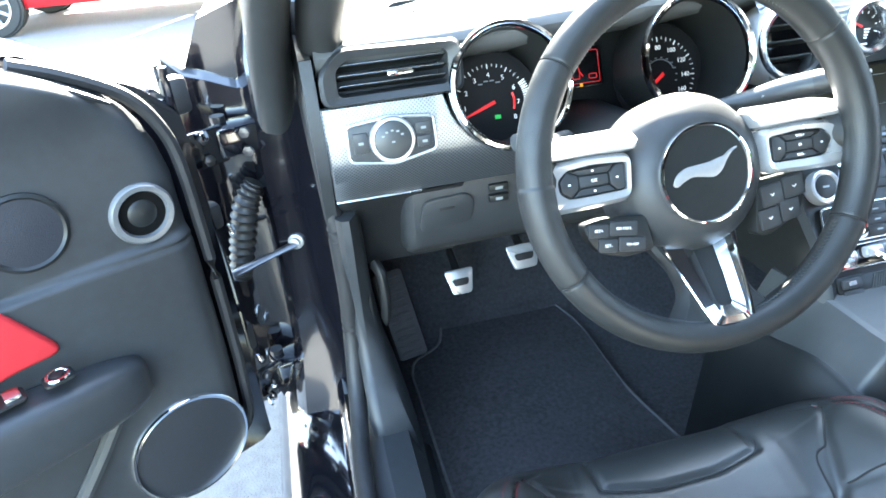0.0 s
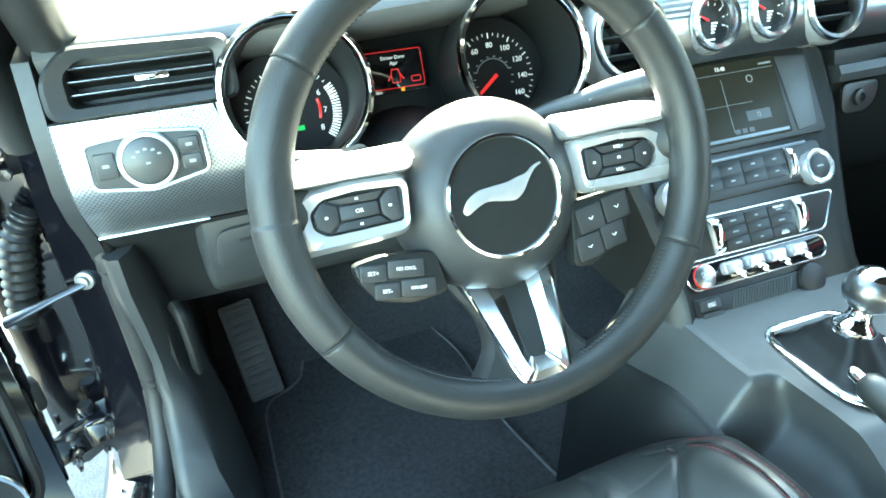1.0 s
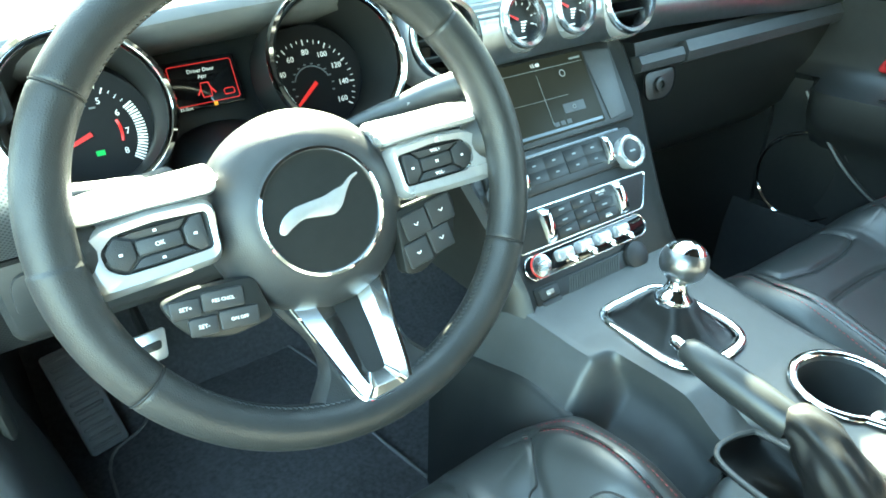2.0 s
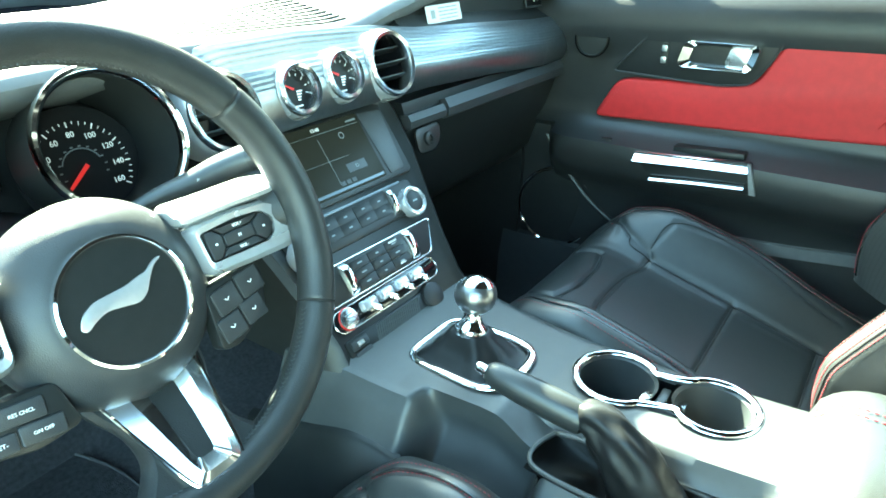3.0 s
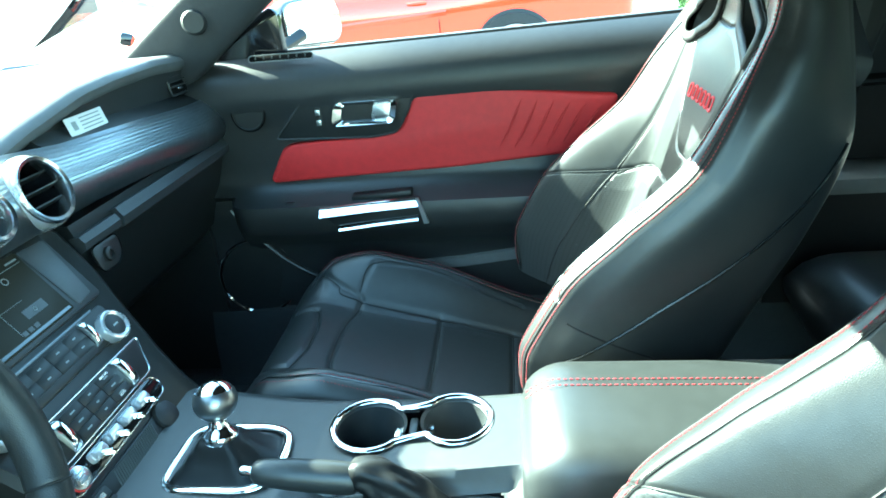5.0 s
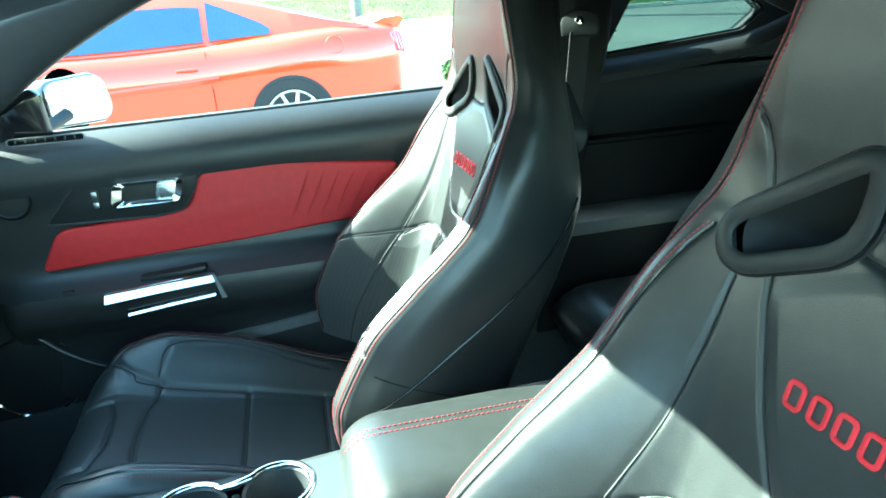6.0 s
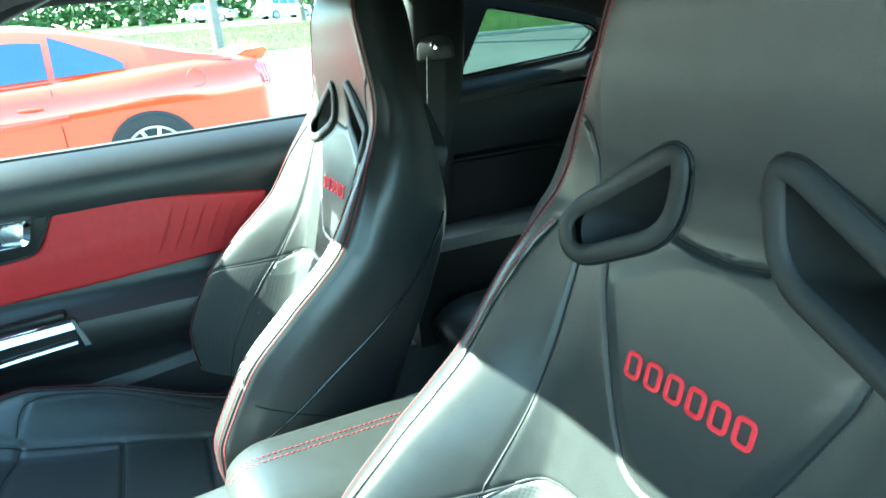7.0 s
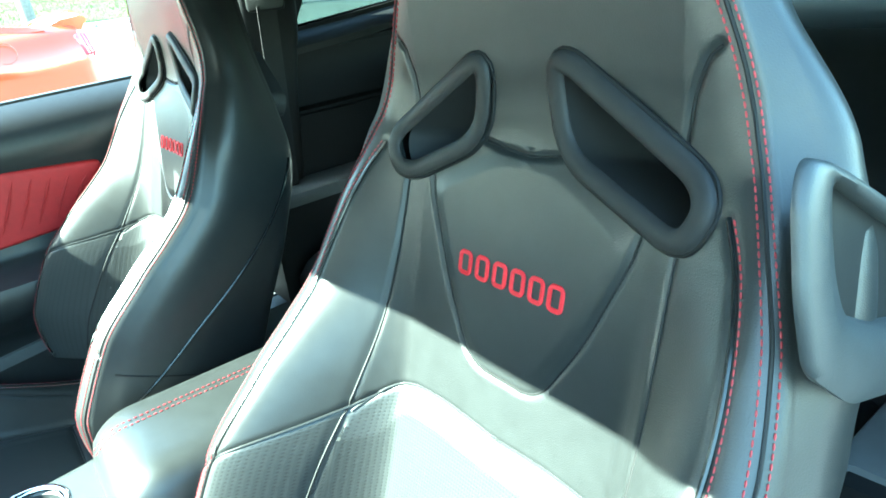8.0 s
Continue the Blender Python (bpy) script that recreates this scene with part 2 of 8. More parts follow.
def loft(bm, rings, closed=True, cap=True, loop=False):
    """Skin through rings of equally many points."""
    vr = [[bm.verts.new(p) for p in r] for r in rings]
    n = len(vr[0])
    pairs = list(zip(vr[:-1], vr[1:])) + ([(vr[-1], vr[0])] if loop else [])
    for a, b in pairs:
        for i in range(n if closed else n - 1):
            j = (i + 1) % n
            try:
                bm.faces.new((a[i], a[j], b[j], b[i]))
            except ValueError:
                pass
    if closed and cap and not loop:
        bm.faces.new(vr[0][::-1])
        bm.faces.new(vr[-1])
    return bm


def smooth_line(pts, n=8, closed=False):
    """Catmull-Rom through the points."""
    P = [Vector(p) for p in pts]
    out = []
    k = len(P)
    for i in range(k if closed else k - 1):
        p0 = P[(i - 1) % k] if closed or i > 0 else P[0]
        p1, p2 = P[i], P[(i + 1) % k]
        p3 = P[(i + 2) % k] if closed or i + 2 < k else P[-1]
        for j in range(n):
            t = j / n
            out.append(0.5 * ((2 * p1) + (p2 - p0) * t + (2 * p0 - 5 * p1 + 4 * p2 - p3) * t * t + (3 * p1 - p0 - 3 * p2 + p3) * t ** 3))
    if not closed:
        out.append(P[-1])
    return out


def tube(bm, pts, r, seg=10, closed=False, flat=1.0, up=(0, 0, 1)):
    """A round bar along the points; r may be one radius or one for each point; flat squashes it along up."""
    P = [Vector(p) for p in pts]
    n = len(P)
    rings = []
    for i, p in enumerate(P):
        a = P[(i - 1) % n] if closed or i else P[0]
        b = P[(i + 1) % n] if closed or i < n - 1 else P[-1]
        d = (b - a).normalized()
        s = d.cross(Vector(up))
        if s.length < 1e-4:
            s = d.cross(Vector((1, 0, 0)))
        s.normalize()
        u = s.cross(d).normalized()
        rr = r[i] if isinstance(r, (list, tuple)) else r
        rings.append([p + rr * (math.cos(2 * math.pi * k / seg) * s + flat * math.sin(2 * math.pi * k / seg) * u) for k in range(seg)])
    return loft(bm, rings, True, not closed, closed)


def lathe(bm, prof, m, seg=48):
    """Turn the profile (radius, height) about the local z of m."""
    rings = []
    for r, z in prof:
        rings.append([m @ Vector((max(r, 1e-5) * math.cos(2 * math.pi * k / seg), max(r, 1e-5) * math.sin(2 * math.pi * k / seg), z)) for k in range(seg)])
    return loft(bm, rings, True, False)


def facing(at, normal, up=(0, 0, 1)):
    """A local frame at a place: z along the normal, y as near to up as can be, x to the right for one who looks at the face."""
    z = Vector(normal).normalized()
    x = Vector(up).cross(z).normalized()
    y = z.cross(x)
    m = Matrix((x, y, z)).transposed().to_4x4()
    m.translation = Vector(at)
    return m


def plate(bm, pts, depth, m, bev=0.0, seg=2, back=0.0):
    """An outline in the local xy of m, from -back to depth along its z, its front edge rounded."""
    front = [(Vector((x, y, 0))) for x, y in pts]
    c = sum(front, Vector()) / len(front)
    rings = [[m @ Vector((p.x, p.y, -back)) for p in front]]
    if bev:
        n = len(front)
        inward = []
        for i, p in enumerate(front):
            a, b = front[i - 1], front[(i + 1) % n]
            d1, d2 = (p - a), (b - p)
            n1 = Vector((-d1.y, d1.x, 0)).normalized() if d1.length > 1e-9 else Vector()
            n2 = Vector((-d2.y, d2.x, 0)).normalized() if d2.length > 1e-9 else Vector()
            v = n1 + n2
            v = v.normalized() if v.length > 1e-6 else (c - p).normalized()
            inward.append(v)
        area = sum(front[i - 1].x * front[i].y - front[i].x * front[i - 1].y for i in range(n))
        sg = 1 if area > 0 else -1
        for k in range(seg + 1):
            a = k / seg * math.pi / 2
            o, h = bev * (1 - math.cos(a)), depth - bev + bev * math.sin(a)
            rings.append([m @ Vector((p.x + sg * q.x * o, p.y + sg * q.y * o, h)) for p, q in zip(front, inward)])
    else:
        rings.append([m @ Vector((p.x, p.y, depth)) for p in front])
    return loft(bm, rings, True, True)


def rrect(w, h, r, n=5, cx=0.0, cy=0.0):
    """Outline of a rectangle with rounded corners, counter-clockwise."""
    out = []
    for sx, sy, a0 in ((1, 1, 0), (-1, 1, 90), (-1, -1, 180), (1, -1, 270)):
        for k in range(n + 1):
            a = radians(a0 + 90 * k / n)
            out.append((cx + sx * (w / 2 - r) + r * math.cos(a), cy + sy * (h / 2 - r) + r * math.sin(a)))
    return out


def rounded(pts, r, n=4):
    """Outline through 2D corners, each rounded by about r."""
    out = []
    k = len(pts)
    for i in range(k):
        p, a, b = Vector(pts[i]), Vector(pts[i - 1]), Vector(pts[(i + 1) % k])
        da, db = (a - p), (b - p)
        ra, rb = min(r, da.length * 0.45), min(r, db.length * 0.45)
        s, e = p + da.normalized() * ra, p + db.normalized() * rb
        for j in range(n + 1):
            t = j / n
            q = s * (1 - t) ** 2 + 2 * p * t * (1 - t) + e * t * t
            out.append((q.x, q.y))
    return out


def writing(name, text, size, m, material, parent, depth=0.0003, align="CENTER"):
    cu = bpy.data.curves.new(name, "FONT")
    cu.body, cu.size, cu.align_x, cu.align_y, cu.extrude = text, size, align, "CENTER", depth
    cu.resolution_u = 2
    tmp = bpy.data.objects.new(name, cu)
    me = bpy.data.meshes.new_from_object(tmp)
    bpy.data.objects.remove(tmp)
    bm = B()
    bm.from_mesh(me)
    bpy.data.meshes.remove(me)
    bmesh.ops.transform(bm, matrix=m, verts=bm.verts)
    return part(name, bm, material, parent, "", True)


def ring(bm, m, r, t, seg=48, tseg=8, sx=1.0, h=1.0):
    """A torus round the local z of m."""
    rings = []
    for k in range(seg):
        a = 2 * math.pi * k / seg
        c = Vector((math.cos(a) * sx, math.sin(a), 0))
        rings.append([m @ (c * r + c * t * math.cos(2 * math.pi * j / tseg) + Vector((0, 0, h * t * math.sin(2 * math.pi * j / tseg)))) for j in range(tseg)])
    return loft(bm, rings, True, False, True)


def lerp(table, x):
    """Straight interpolation in rows (x, value or tuple)."""
    if x <= table[0][0]:
        return table[0][1]
    for (a, p), (b, q) in zip(table[:-1], table[1:]):
        if x <= b:
            t = (x - a) / (b - a)
            return p + (q - p) * t
    return table[-1][1]


def ease(v, table):
    """Smooth interpolation through the rows of a table, for arrays."""
    xs, ys = np.array([r[0] for r in table], float), np.array([r[1] for r in table], float)
    h = np.diff(xs)
    d = np.diff(ys) / h
    m = np.zeros(len(xs))
    m[1:-1] = np.where(d[:-1] * d[1:] > 0, 2 * d[:-1] * d[1:] / (d[:-1] + d[1:] + 1e-30), 0.0)
    m[0], m[-1] = d[0], d[-1]
    v = np.clip(np.asarray(v, float), xs[0], xs[-1])
    i = np.clip(np.searchsorted(xs, v) - 1, 0, len(h) - 1)
    t = (v - xs[i]) / h[i]
    return ys[i] * (1 + 2 * t) * (1 - t) ** 2 + h[i] * m[i] * t * (1 - t) ** 2 + ys[i + 1] * t * t * (3 - 2 * t) + h[i] * m[i + 1] * t * t * (t - 1)


def sstep(a, b, x):
    t = min(1.0, max(0.0, (x - a) / (b - a)))
    return t * t * (3 - 2 * t)

# ---- car shell: floor, sills, roof, pillars, glass ----
DX = 0.73   # inner face of the doors


bm = B()
# floor pan with carpet, rising into the front bulkhead
prof = [(-2.1, 0.36), (-1.25, 0.36), (-1.12, 0.24), (-0.9, 0.20), (0.50, 0.175), (0.62, 0.20), (0.80, 0.42), (0.88, 0.62), (0.90, 0.80)]
rings = [[Vector((x, y, z)) for y, z in prof] + [Vector((x, y + (0.02 if z > 0.3 else 0), z - 0.04)) for y, z in prof[::-1]] for x in (-0.74, 0.74)]
loft(bm, rings, True, True)
structure("floor", bm, CARPET, "black carpeted car floor with rising footwell", "floor")

# sill trims: driver's side shows inside edge, seal and painted sill
for side in (-1, 1):
    bm = B()
    prof = [(0.675, 0.20), (0.685, 0.30), (0.705, 0.365), (0.745, 0.375), (0.775, 0.36), (0.775, 0.18), (0.655, 0.18)]
    loft(bm, [[Vector((side * x, y, z)) for x, z in prof] for y in (-1.25, 0.34)], True, True)
    structure("sill_trim", bm, SOFT, "dark grey plastic door sill cover", "sill")
    bm = B()
    prof = [(0.777, 0.345), (0.79, 0.36), (0.80, 0.345), (0.805, 0.30), (0.86, 0.285), (0.90, 0.25), (0.93, 0.16), (0.93, 0.12), (0.777, 0.12)]
    loft(bm, [[Vector((side * x, y, z)) for x, z in prof] for y in (-1.3, 0.75)], True, True)
    structure("body_sill", bm, PAINT_BLACK, "glossy black painted body sill", "sill")


def pillar(bm, pts, w, t, outward):
    """A beam with rounded section through pts; w across, t thick."""
    rings = []
    P = smooth_line(pts, 8)
    for i, p in enumerate(P):
        d = (P[min(i + 1, len(P) - 1)] - P[max(i - 1, 0)]).normalized()
        o = Vector(outward)
        s = d.cross(o).normalized()
        o = s.cross(d).normalized()
        f = i / (len(P) - 1)
        ww, tt = w[0] + (w[1] - w[0]) * f, t
        rings.append([p + s * ww * 0.5 * math.copysign(abs(math.cos(a)) ** 0.7, math.cos(a)) + o * tt * 0.5 * math.copysign(abs(math.sin(a)) ** 0.7, math.sin(a)) for a in [2 * math.pi * k / 20 for k in range(20)]])
    return loft(bm, rings, True, True)


for side in (-1, 1):
    bm = B()
    pillar(bm, [(side * 0.735, 0.42, 0.88), (side * 0.725, 0.26, 1.0), (side * 0.70, 0.06, 1.135), (side * 0.665, -0.12, 1.225), (side * 0.62, -0.32, 1.30)], (0.15, 0.10), 0.06, (side, 0, 0.25))
    structure("pillar_a_trim", bm, SOFT, "dark grey windscreen pillar trim", "pillar")
    if side < 0:
        bm = B()
        pillar(bm, [(-0.803, 0.385, 0.850), (-0.792, 0.275, 0.962), (-0.760, 0.07, 1.112), (-0.715, -0.12, 1.205), (-0.665, -0.32, 1.282)], (0.13, 0.07), 0.05, (-1, 0, 0.25))
        structure("pillar_a_cover", bm, SOFT, "dark grey outer cover along the windscreen pillar", "pillar")
    # roof side rail
    bm = B()
    pillar(bm, [(side * 0.63, -0.28, 1.295), (side * 0.63, -0.7, 1.305), (side * 0.63, -1.05, 1.29), (side * 0.64, -1.5, 1.21), (side * 0.66, -1.95, 1.06)], (0.12, 0.14), 0.07, (side, 0, 0.6))
    structure("roof_rail", bm, HEADLINER, "dark fabric roof side rail", "trim")
# pillar tweeter pod on the passenger side
bm = B()
lathe(bm, [(0.0, 0.012), (0.020, 0.012), (0.023, 0.008), (0.025, 0.0), (0.025, -0.01)], facing((0.682, 0.205, 1.045), (-1, -0.35, 0.1)), 32)
tagged(part("pillar_speaker", bm, SOFT), "small round black tweeter on the windscreen pillar", "speaker")

# roof panel and liner
bm = B()
rings = []
for y, zc, zs, hw in [(-0.12, 1.280, 1.250, 0.595), (-0.24, 1.312, 1.275, 0.60), (-0.40, 1.345, 1.30, 0.60), (-0.8, 1.365, 1.315, 0.61), (-1.2, 1.35, 1.295, 0.61), (-1.6, 1.29, 1.23, 0.61), (-2.0, 1.18, 1.10, 0.62)]:
    bow = 0.09 if y > -0.2 else (0.03 if y > -0.3 else 0)
    row = [Vector((hw * k / 8, y - bow * abs(k / 8) ** 3, zc - (zc - zs) * (k / 8) ** 2)) for k in range(-8, 9)]
    rings.append(row + [p - Vector((0, 0, 0.035)) for p in row[::-1]])
loft(bm, rings, True, True)
structure("ceiling", bm, HEADLINER, "dark fabric headliner under the car roof", "ceiling")
bm = B()
rings = []
for y, zc, zs, hw in [(-0.09, 1.286, 1.256, 0.62), (-0.22, 1.328, 1.292, 0.635), (-0.40, 1.36, 1.315, 0.64), (-0.8, 1.38, 1.33, 0.66), (-1.2, 1.365, 1.31, 0.66), (-1.6, 1.305, 1.245, 0.66), (-2.05, 1.17, 1.08, 0.67)]:
    bow = 0.09 if y > -0.2 else (0.03 if y > -0.3 else 0)
    row = [Vector((hw * k / 8, y - bow * abs(k / 8) ** 3, zc - (zc - zs) * (k / 8) ** 2)) for k in range(-8, 9)]
    rings.append([p + Vector((0, 0, 0.012)) for p in row] + row[::-1])
loft(bm, rings, True, True)
structure("roof", bm, PAINT_BLACK, "glossy black painted car roof", "roof")

# windscreen
bm = B()
rings = []
for k in range(9):
    f = k / 8
    y, z, hw = 1.02 - 1.12 * f, 0.905 + 0.372 * f + 0.04 * math.sin(math.pi * f), 0.74 - 0.13 * f
    rings.append([Vector((hw * j / 8, y - (0.10 + 0.10 * f) * (j / 8) ** 2, z - 0.02 * (j / 8) ** 2)) for j in range(-8, 9)])
loft(bm, rings, False)
ws = structure("windscreen", bm, GLASS, "clear raked windscreen glass", "window")
ws.visible_shadow = False

# ---- dashboard ----
dash = thing("dashboard", (0, 0.5, 0.6), "black soft-touch dashboard with engine-turned aluminium trim", "dashboard")
BROW = [(-0.75, (0.250, 0.922)), (-0.60, (0.245, 0.923)), (-0.53, (0.242, 0.927)), (-0.405, (0.236, 0.935)), (-0.28, (0.241, 0.939)), (-0.17, (0.258, 0.937)), (-0.10, (0.267, 0.933)),
        (0.10, (0.268, 0.926)), (0.15, (0.267, 0.930)), (0.22, (0.266, 0.948)), (0.29, (0.264, 0.962)), (0.36, (0.264, 0.975)), (0.46, (0.263, 0.982)), (0.60, (0.262, 0.984)), (0.75, (0.252, 0.976))]
BROW = [(x, Vector(p)) for x, p in BROW]


bm = B()
rings = []
for k in range(76):
    x = -0.75 + 1.5 * k / 75
    y, z = lerp(BROW, x)
    hood = 0.02 * math.exp(-((x + 0.405) / 0.17) ** 4)
    side = 0.02 * (abs(x) / 0.75) ** 4 if x < 0 else -0.027 * min(1.0, x / 0.3)
    rings.append([Vector((x, y + 0.10, z - 0.055)), Vector((x, y + 0.020, z - 0.030)), Vector((x, y + 0.003, z - 0.018)), Vector((x, y, z - 0.007)), Vector((x, y + 0.006, z + 0.002)), Vector((x, y + 0.022, z + 0.007)),
                  Vector((x, 0.40, 0.956 + hood - side)), Vector((x, 0.55, 0.957 + hood * 0.6 - side)), Vector((x, 0.80, 0.94 - side)), Vector((x, 1.00 - 0.12 * (x / 0.75) ** 2, 0.905 - side)), Vector((x, 1.0, 0.80)), Vector((x, 0.6, 0.80))])
loft(bm, rings, True, True)
top = part("dash_top", bm, DASH_PAD, dash, "soft black dash top pad, lightened for sun glare")
# demister grille on top: black bars on the pad in place of shaded slots
def pad_z(x, y):
    by, bz = lerp(BROW, x)
    hood = 0.02 * math.exp(-((x + 0.405) / 0.17) ** 4)
    side = 0.02 * (abs(x) / 0.75) ** 4 if x < 0 else -0.027 * min(1.0, x / 0.3)
    return float(np.interp(y, [by + 0.006, by + 0.022, 0.40, 0.55, 0.80], [bz + 0.002, bz + 0.007, 0.956 + hood - side, 0.957 + hood * 0.6 - side, 0.94 - side]))


for k in range(12):
    bm = B()
    yy = 0.300 + 0.0105 * k
    line = [(x, yy - 0.02 * (x / 0.3) ** 2) for x in np.linspace(-0.16 + 0.007 * k, 0.14 - 0.003 * k, 30)]
    tube(bm, [Vector((x, y, pad_z(x, y) + 0.0003)) for x, y in line], 0.0030, 6, False, 0.4)
    part("slot_shade_bar", bm, GROOVE, top)

# left: fascia core behind the panels
bm = B()
for x0, x1, y0, y1, z0, z1 in ((-0.75, 0.75, 0.36, 0.60, 0.62, 0.90), (0.16, 0.74, 0.285, 0.40, 0.60, 0.92)):
    box(bm, ((x0 + x1) / 2, (y0 + y1) / 2, (z0 + z1) / 2), (x1 - x0, y1 - y0, z1 - z0), 0.01)
part("dash_core", bm, HARD, dash)

PN = Vector((0, -1, 0.2)).normalized()


def onp(x, z):
    return Vector((x, 0.215 + 0.2 * (z - 0.80), z))


# air vent, outer left
vent = thing("air_vent", (-0.66, 0.23, 0.89), "black rectangular dash air vent with silver tab", "air vent")
m = facing(onp(-0.664, 0.893), PN)
bm = B()
outer = rounded([(-0.086, -0.030), (0.082, -0.030), (0.082, 0.030), (-0.060, 0.034), (-0.086, 0.008)], 0.014, 5)
inner = rounded([(-0.066, -0.0205), (0.064, -0.0195), (0.066, 0.0195), (-0.05, 0.0215), (-0.066, 0.010)], 0.008, 5)
def frame_of(bm, outer, inner, m, h=0.006, deep=0.05):
    """A bezel between two outlines of equally many points, with walls running back inside."""
    r = [[m @ Vector((x, y, d)) for x, y in o] for o, d in ((outer, -0.03), (outer, h * 0.4))]
    mid = [((ox * 0.75 + ix * 0.25), (oy * 0.75 + iy * 0.25)) for (ox, oy), (ix, iy) in zip(outer, inner)]
    r.append([m @ Vector((x, y, h)) for x, y in mid])
    r.append([m @ Vector((x, y, h * 0.2)) for x, y in inner])
    r.append([m @ Vector((x * 0.97, y * 0.97, -deep)) for x, y in inner])
    return loft(bm, r, True, False)
frame_of(bm, outer, inner, m, 0.008)
part("vent_bezel", bm, SOFT, vent)
bm = B()
plate(bm, [(x * 1.0, y) for x, y in inner], 0.001, m @ Matrix.Translation((0, 0, -0.05)))
part("vent_back", bm, HARD, vent)
for k, yy in enumerate((0.0115, 0.0, -0.0115)):
    bm = B()
    box(bm, (0, 0, 0), (0.128, 0.0016, 0.024), 0.0006, m @ Matrix.Translation((0.0, yy, -0.016)) @ pose(0, 0, 0, -14))
    sl = part("vent_slat", bm, HARD, vent)
    bm = B()
    tube(bm, [m @ Vector((-0.062, yy + 0.003, -0.0045)), m @ Vector((0.062, yy + 0.003, -0.0045))], 0.0008, 6)
    part("slat_edge", bm, SATIN, sl, "bright slat edge")
bm = B()
box(bm, (0, 0, 0), (0.030, 0.006, 0.012), 0.002, m @ Matrix.Translation((0.008, 0.0, -0.002)))
part("vent_tab", bm, CHROME, vent, "chrome tab")

# aluminium fascia left with lamp switch
m = facing(onp(-0.66, 0.81), PN)
FZ = [(0.58, 0.352), (0.62, 0.338), (0.65, 0.325), (0.68, 0.306), (0.71, 0.280), (0.73, 0.2590), (0.75, 0.242), (0.77, 0.2275), (0.785, 0.2195), (0.80, 0.2155), (0.82, 0.2165), (0.84, 0.221), (0.862, 0.2265)]
FXR = [(0.786, -0.50), (0.7865, -0.53), (0.795, -0.556), (0.81, -0.581), (0.835, -0.599), (0.862, -0.607)]


def curved_panel(z0, z1, xl, right, n=26, lift=0.0):
    """A panel bent along the fascia's section, between two heights."""
    bm = B()
    rings = []
    for z in np.linspace(z0, z1, n):
        y = float(ease(z, FZ)) - lift
        xr = right(float(z))
        xa = float(np.interp(z, (0.58, 0.73, 0.862), xl))
        rings.append([Vector((xa, y + 0.012, z)), Vector((xa + 0.001, y + 0.002, z))] + [Vector((xa + 0.003 + (xr - xa - 0.006) * j / 12, y, z)) for j in range(13)] + [Vector((xr - 0.001, y + 0.002, z)), Vector((xr, y + 0.012, z))])
    return loft(bm, rings, True, True)


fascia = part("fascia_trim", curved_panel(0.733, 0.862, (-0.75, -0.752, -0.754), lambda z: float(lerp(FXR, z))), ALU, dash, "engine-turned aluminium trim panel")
bm = B()
tube(bm, [Vector((x, float(ease(0.7315, FZ)) - 0.0005, 0.7315 - 0.02 * (x + 0.751) * 0.3)) for x in np.linspace(-0.751, -0.64, 8)], 0.0016, 8)
part("fascia_edge", bm, SATIN, dash, "thin chrome strip")
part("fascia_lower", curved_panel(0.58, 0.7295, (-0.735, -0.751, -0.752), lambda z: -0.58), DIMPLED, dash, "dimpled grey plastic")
lamp_sw = thing("headlamp_switch", onp(-0.677, 0.821), "rotary headlamp switch in black panel with chrome rim", "switch")
m = facing(onp(-0.677, 0.821), PN)
out = rounded([(-0.051, -0.020), (0.0, -0.028), (0.051, -0.018), (0.051, 0.020), (0.0, 0.026), (-0.051, 0.020)], 0.006, 4)
bm = B()
plate(bm, out, 0.0085, m, 0.002)
part("switch_panel", bm, SOFT, lamp_sw)
bm = B()
tube(bm, [m @ Vector((x * 1.02, y * 1.03, 0.008)) for x, y in out], 0.0019, 6, True)
part("switch_rim", bm, SILVER, lamp_sw)
bm = B()
lathe(bm, [(0.0205, 0.006), (0.0265, 0.008), (0.0272, 0.012), (0.0255, 0.0155), (0.0225, 0.0160), (0.0215, 0.014)], m, 48)
part("switch_ring", bm, SILVER, lamp_sw, "silver ring")
bm = B()
lathe(bm, [(0.0225, 0.008), (0.022, 0.016), (0.020, 0.0175), (0.0, 0.0175)], m, 48)
kb = part("switch_knob", bm, SOFT_GREY, lamp_sw)
bm = B()
for a in (-60, -30, 0, 30, 60):
    q = m @ Matrix.Translation((0.013 * math.sin(radians(a)), 0.011 * math.cos(radians(a)), 0.0176))
    box(bm, q.translation, (0.0032, 0.002, 0.0003), 0, q.to_3x3().to_4x4())
box(bm, (m @ Vector((0, -0.002, 0.0177))), (0.004, 0.002, 0.0003), 0, m.to_3x3().to_4x4())
part("switch_marks", bm, GREY_INK, kb)
for sx, sy, w, h in ((-0.037, 0.0, 0.018, 0.024), (0.038, 0.0085, 0.018, 0.014), (0.038, -0.0075, 0.018, 0.014)):
    bm = B()
    plate(bm, rrect(w, h, 0.002, 3), 0.0105, m @ Matrix.Translation((sx, sy, 0)), 0.001)
    b_ = part("switch_button", bm, SOFT, lamp_sw)
    bm = B()
    box(bm, m @ Vector((sx, sy, 0.0107)), (0.006, 0.003, 0.0003), 0, m.to_3x3().to_4x4())
    part("button_mark", bm, GREY_INK, b_)

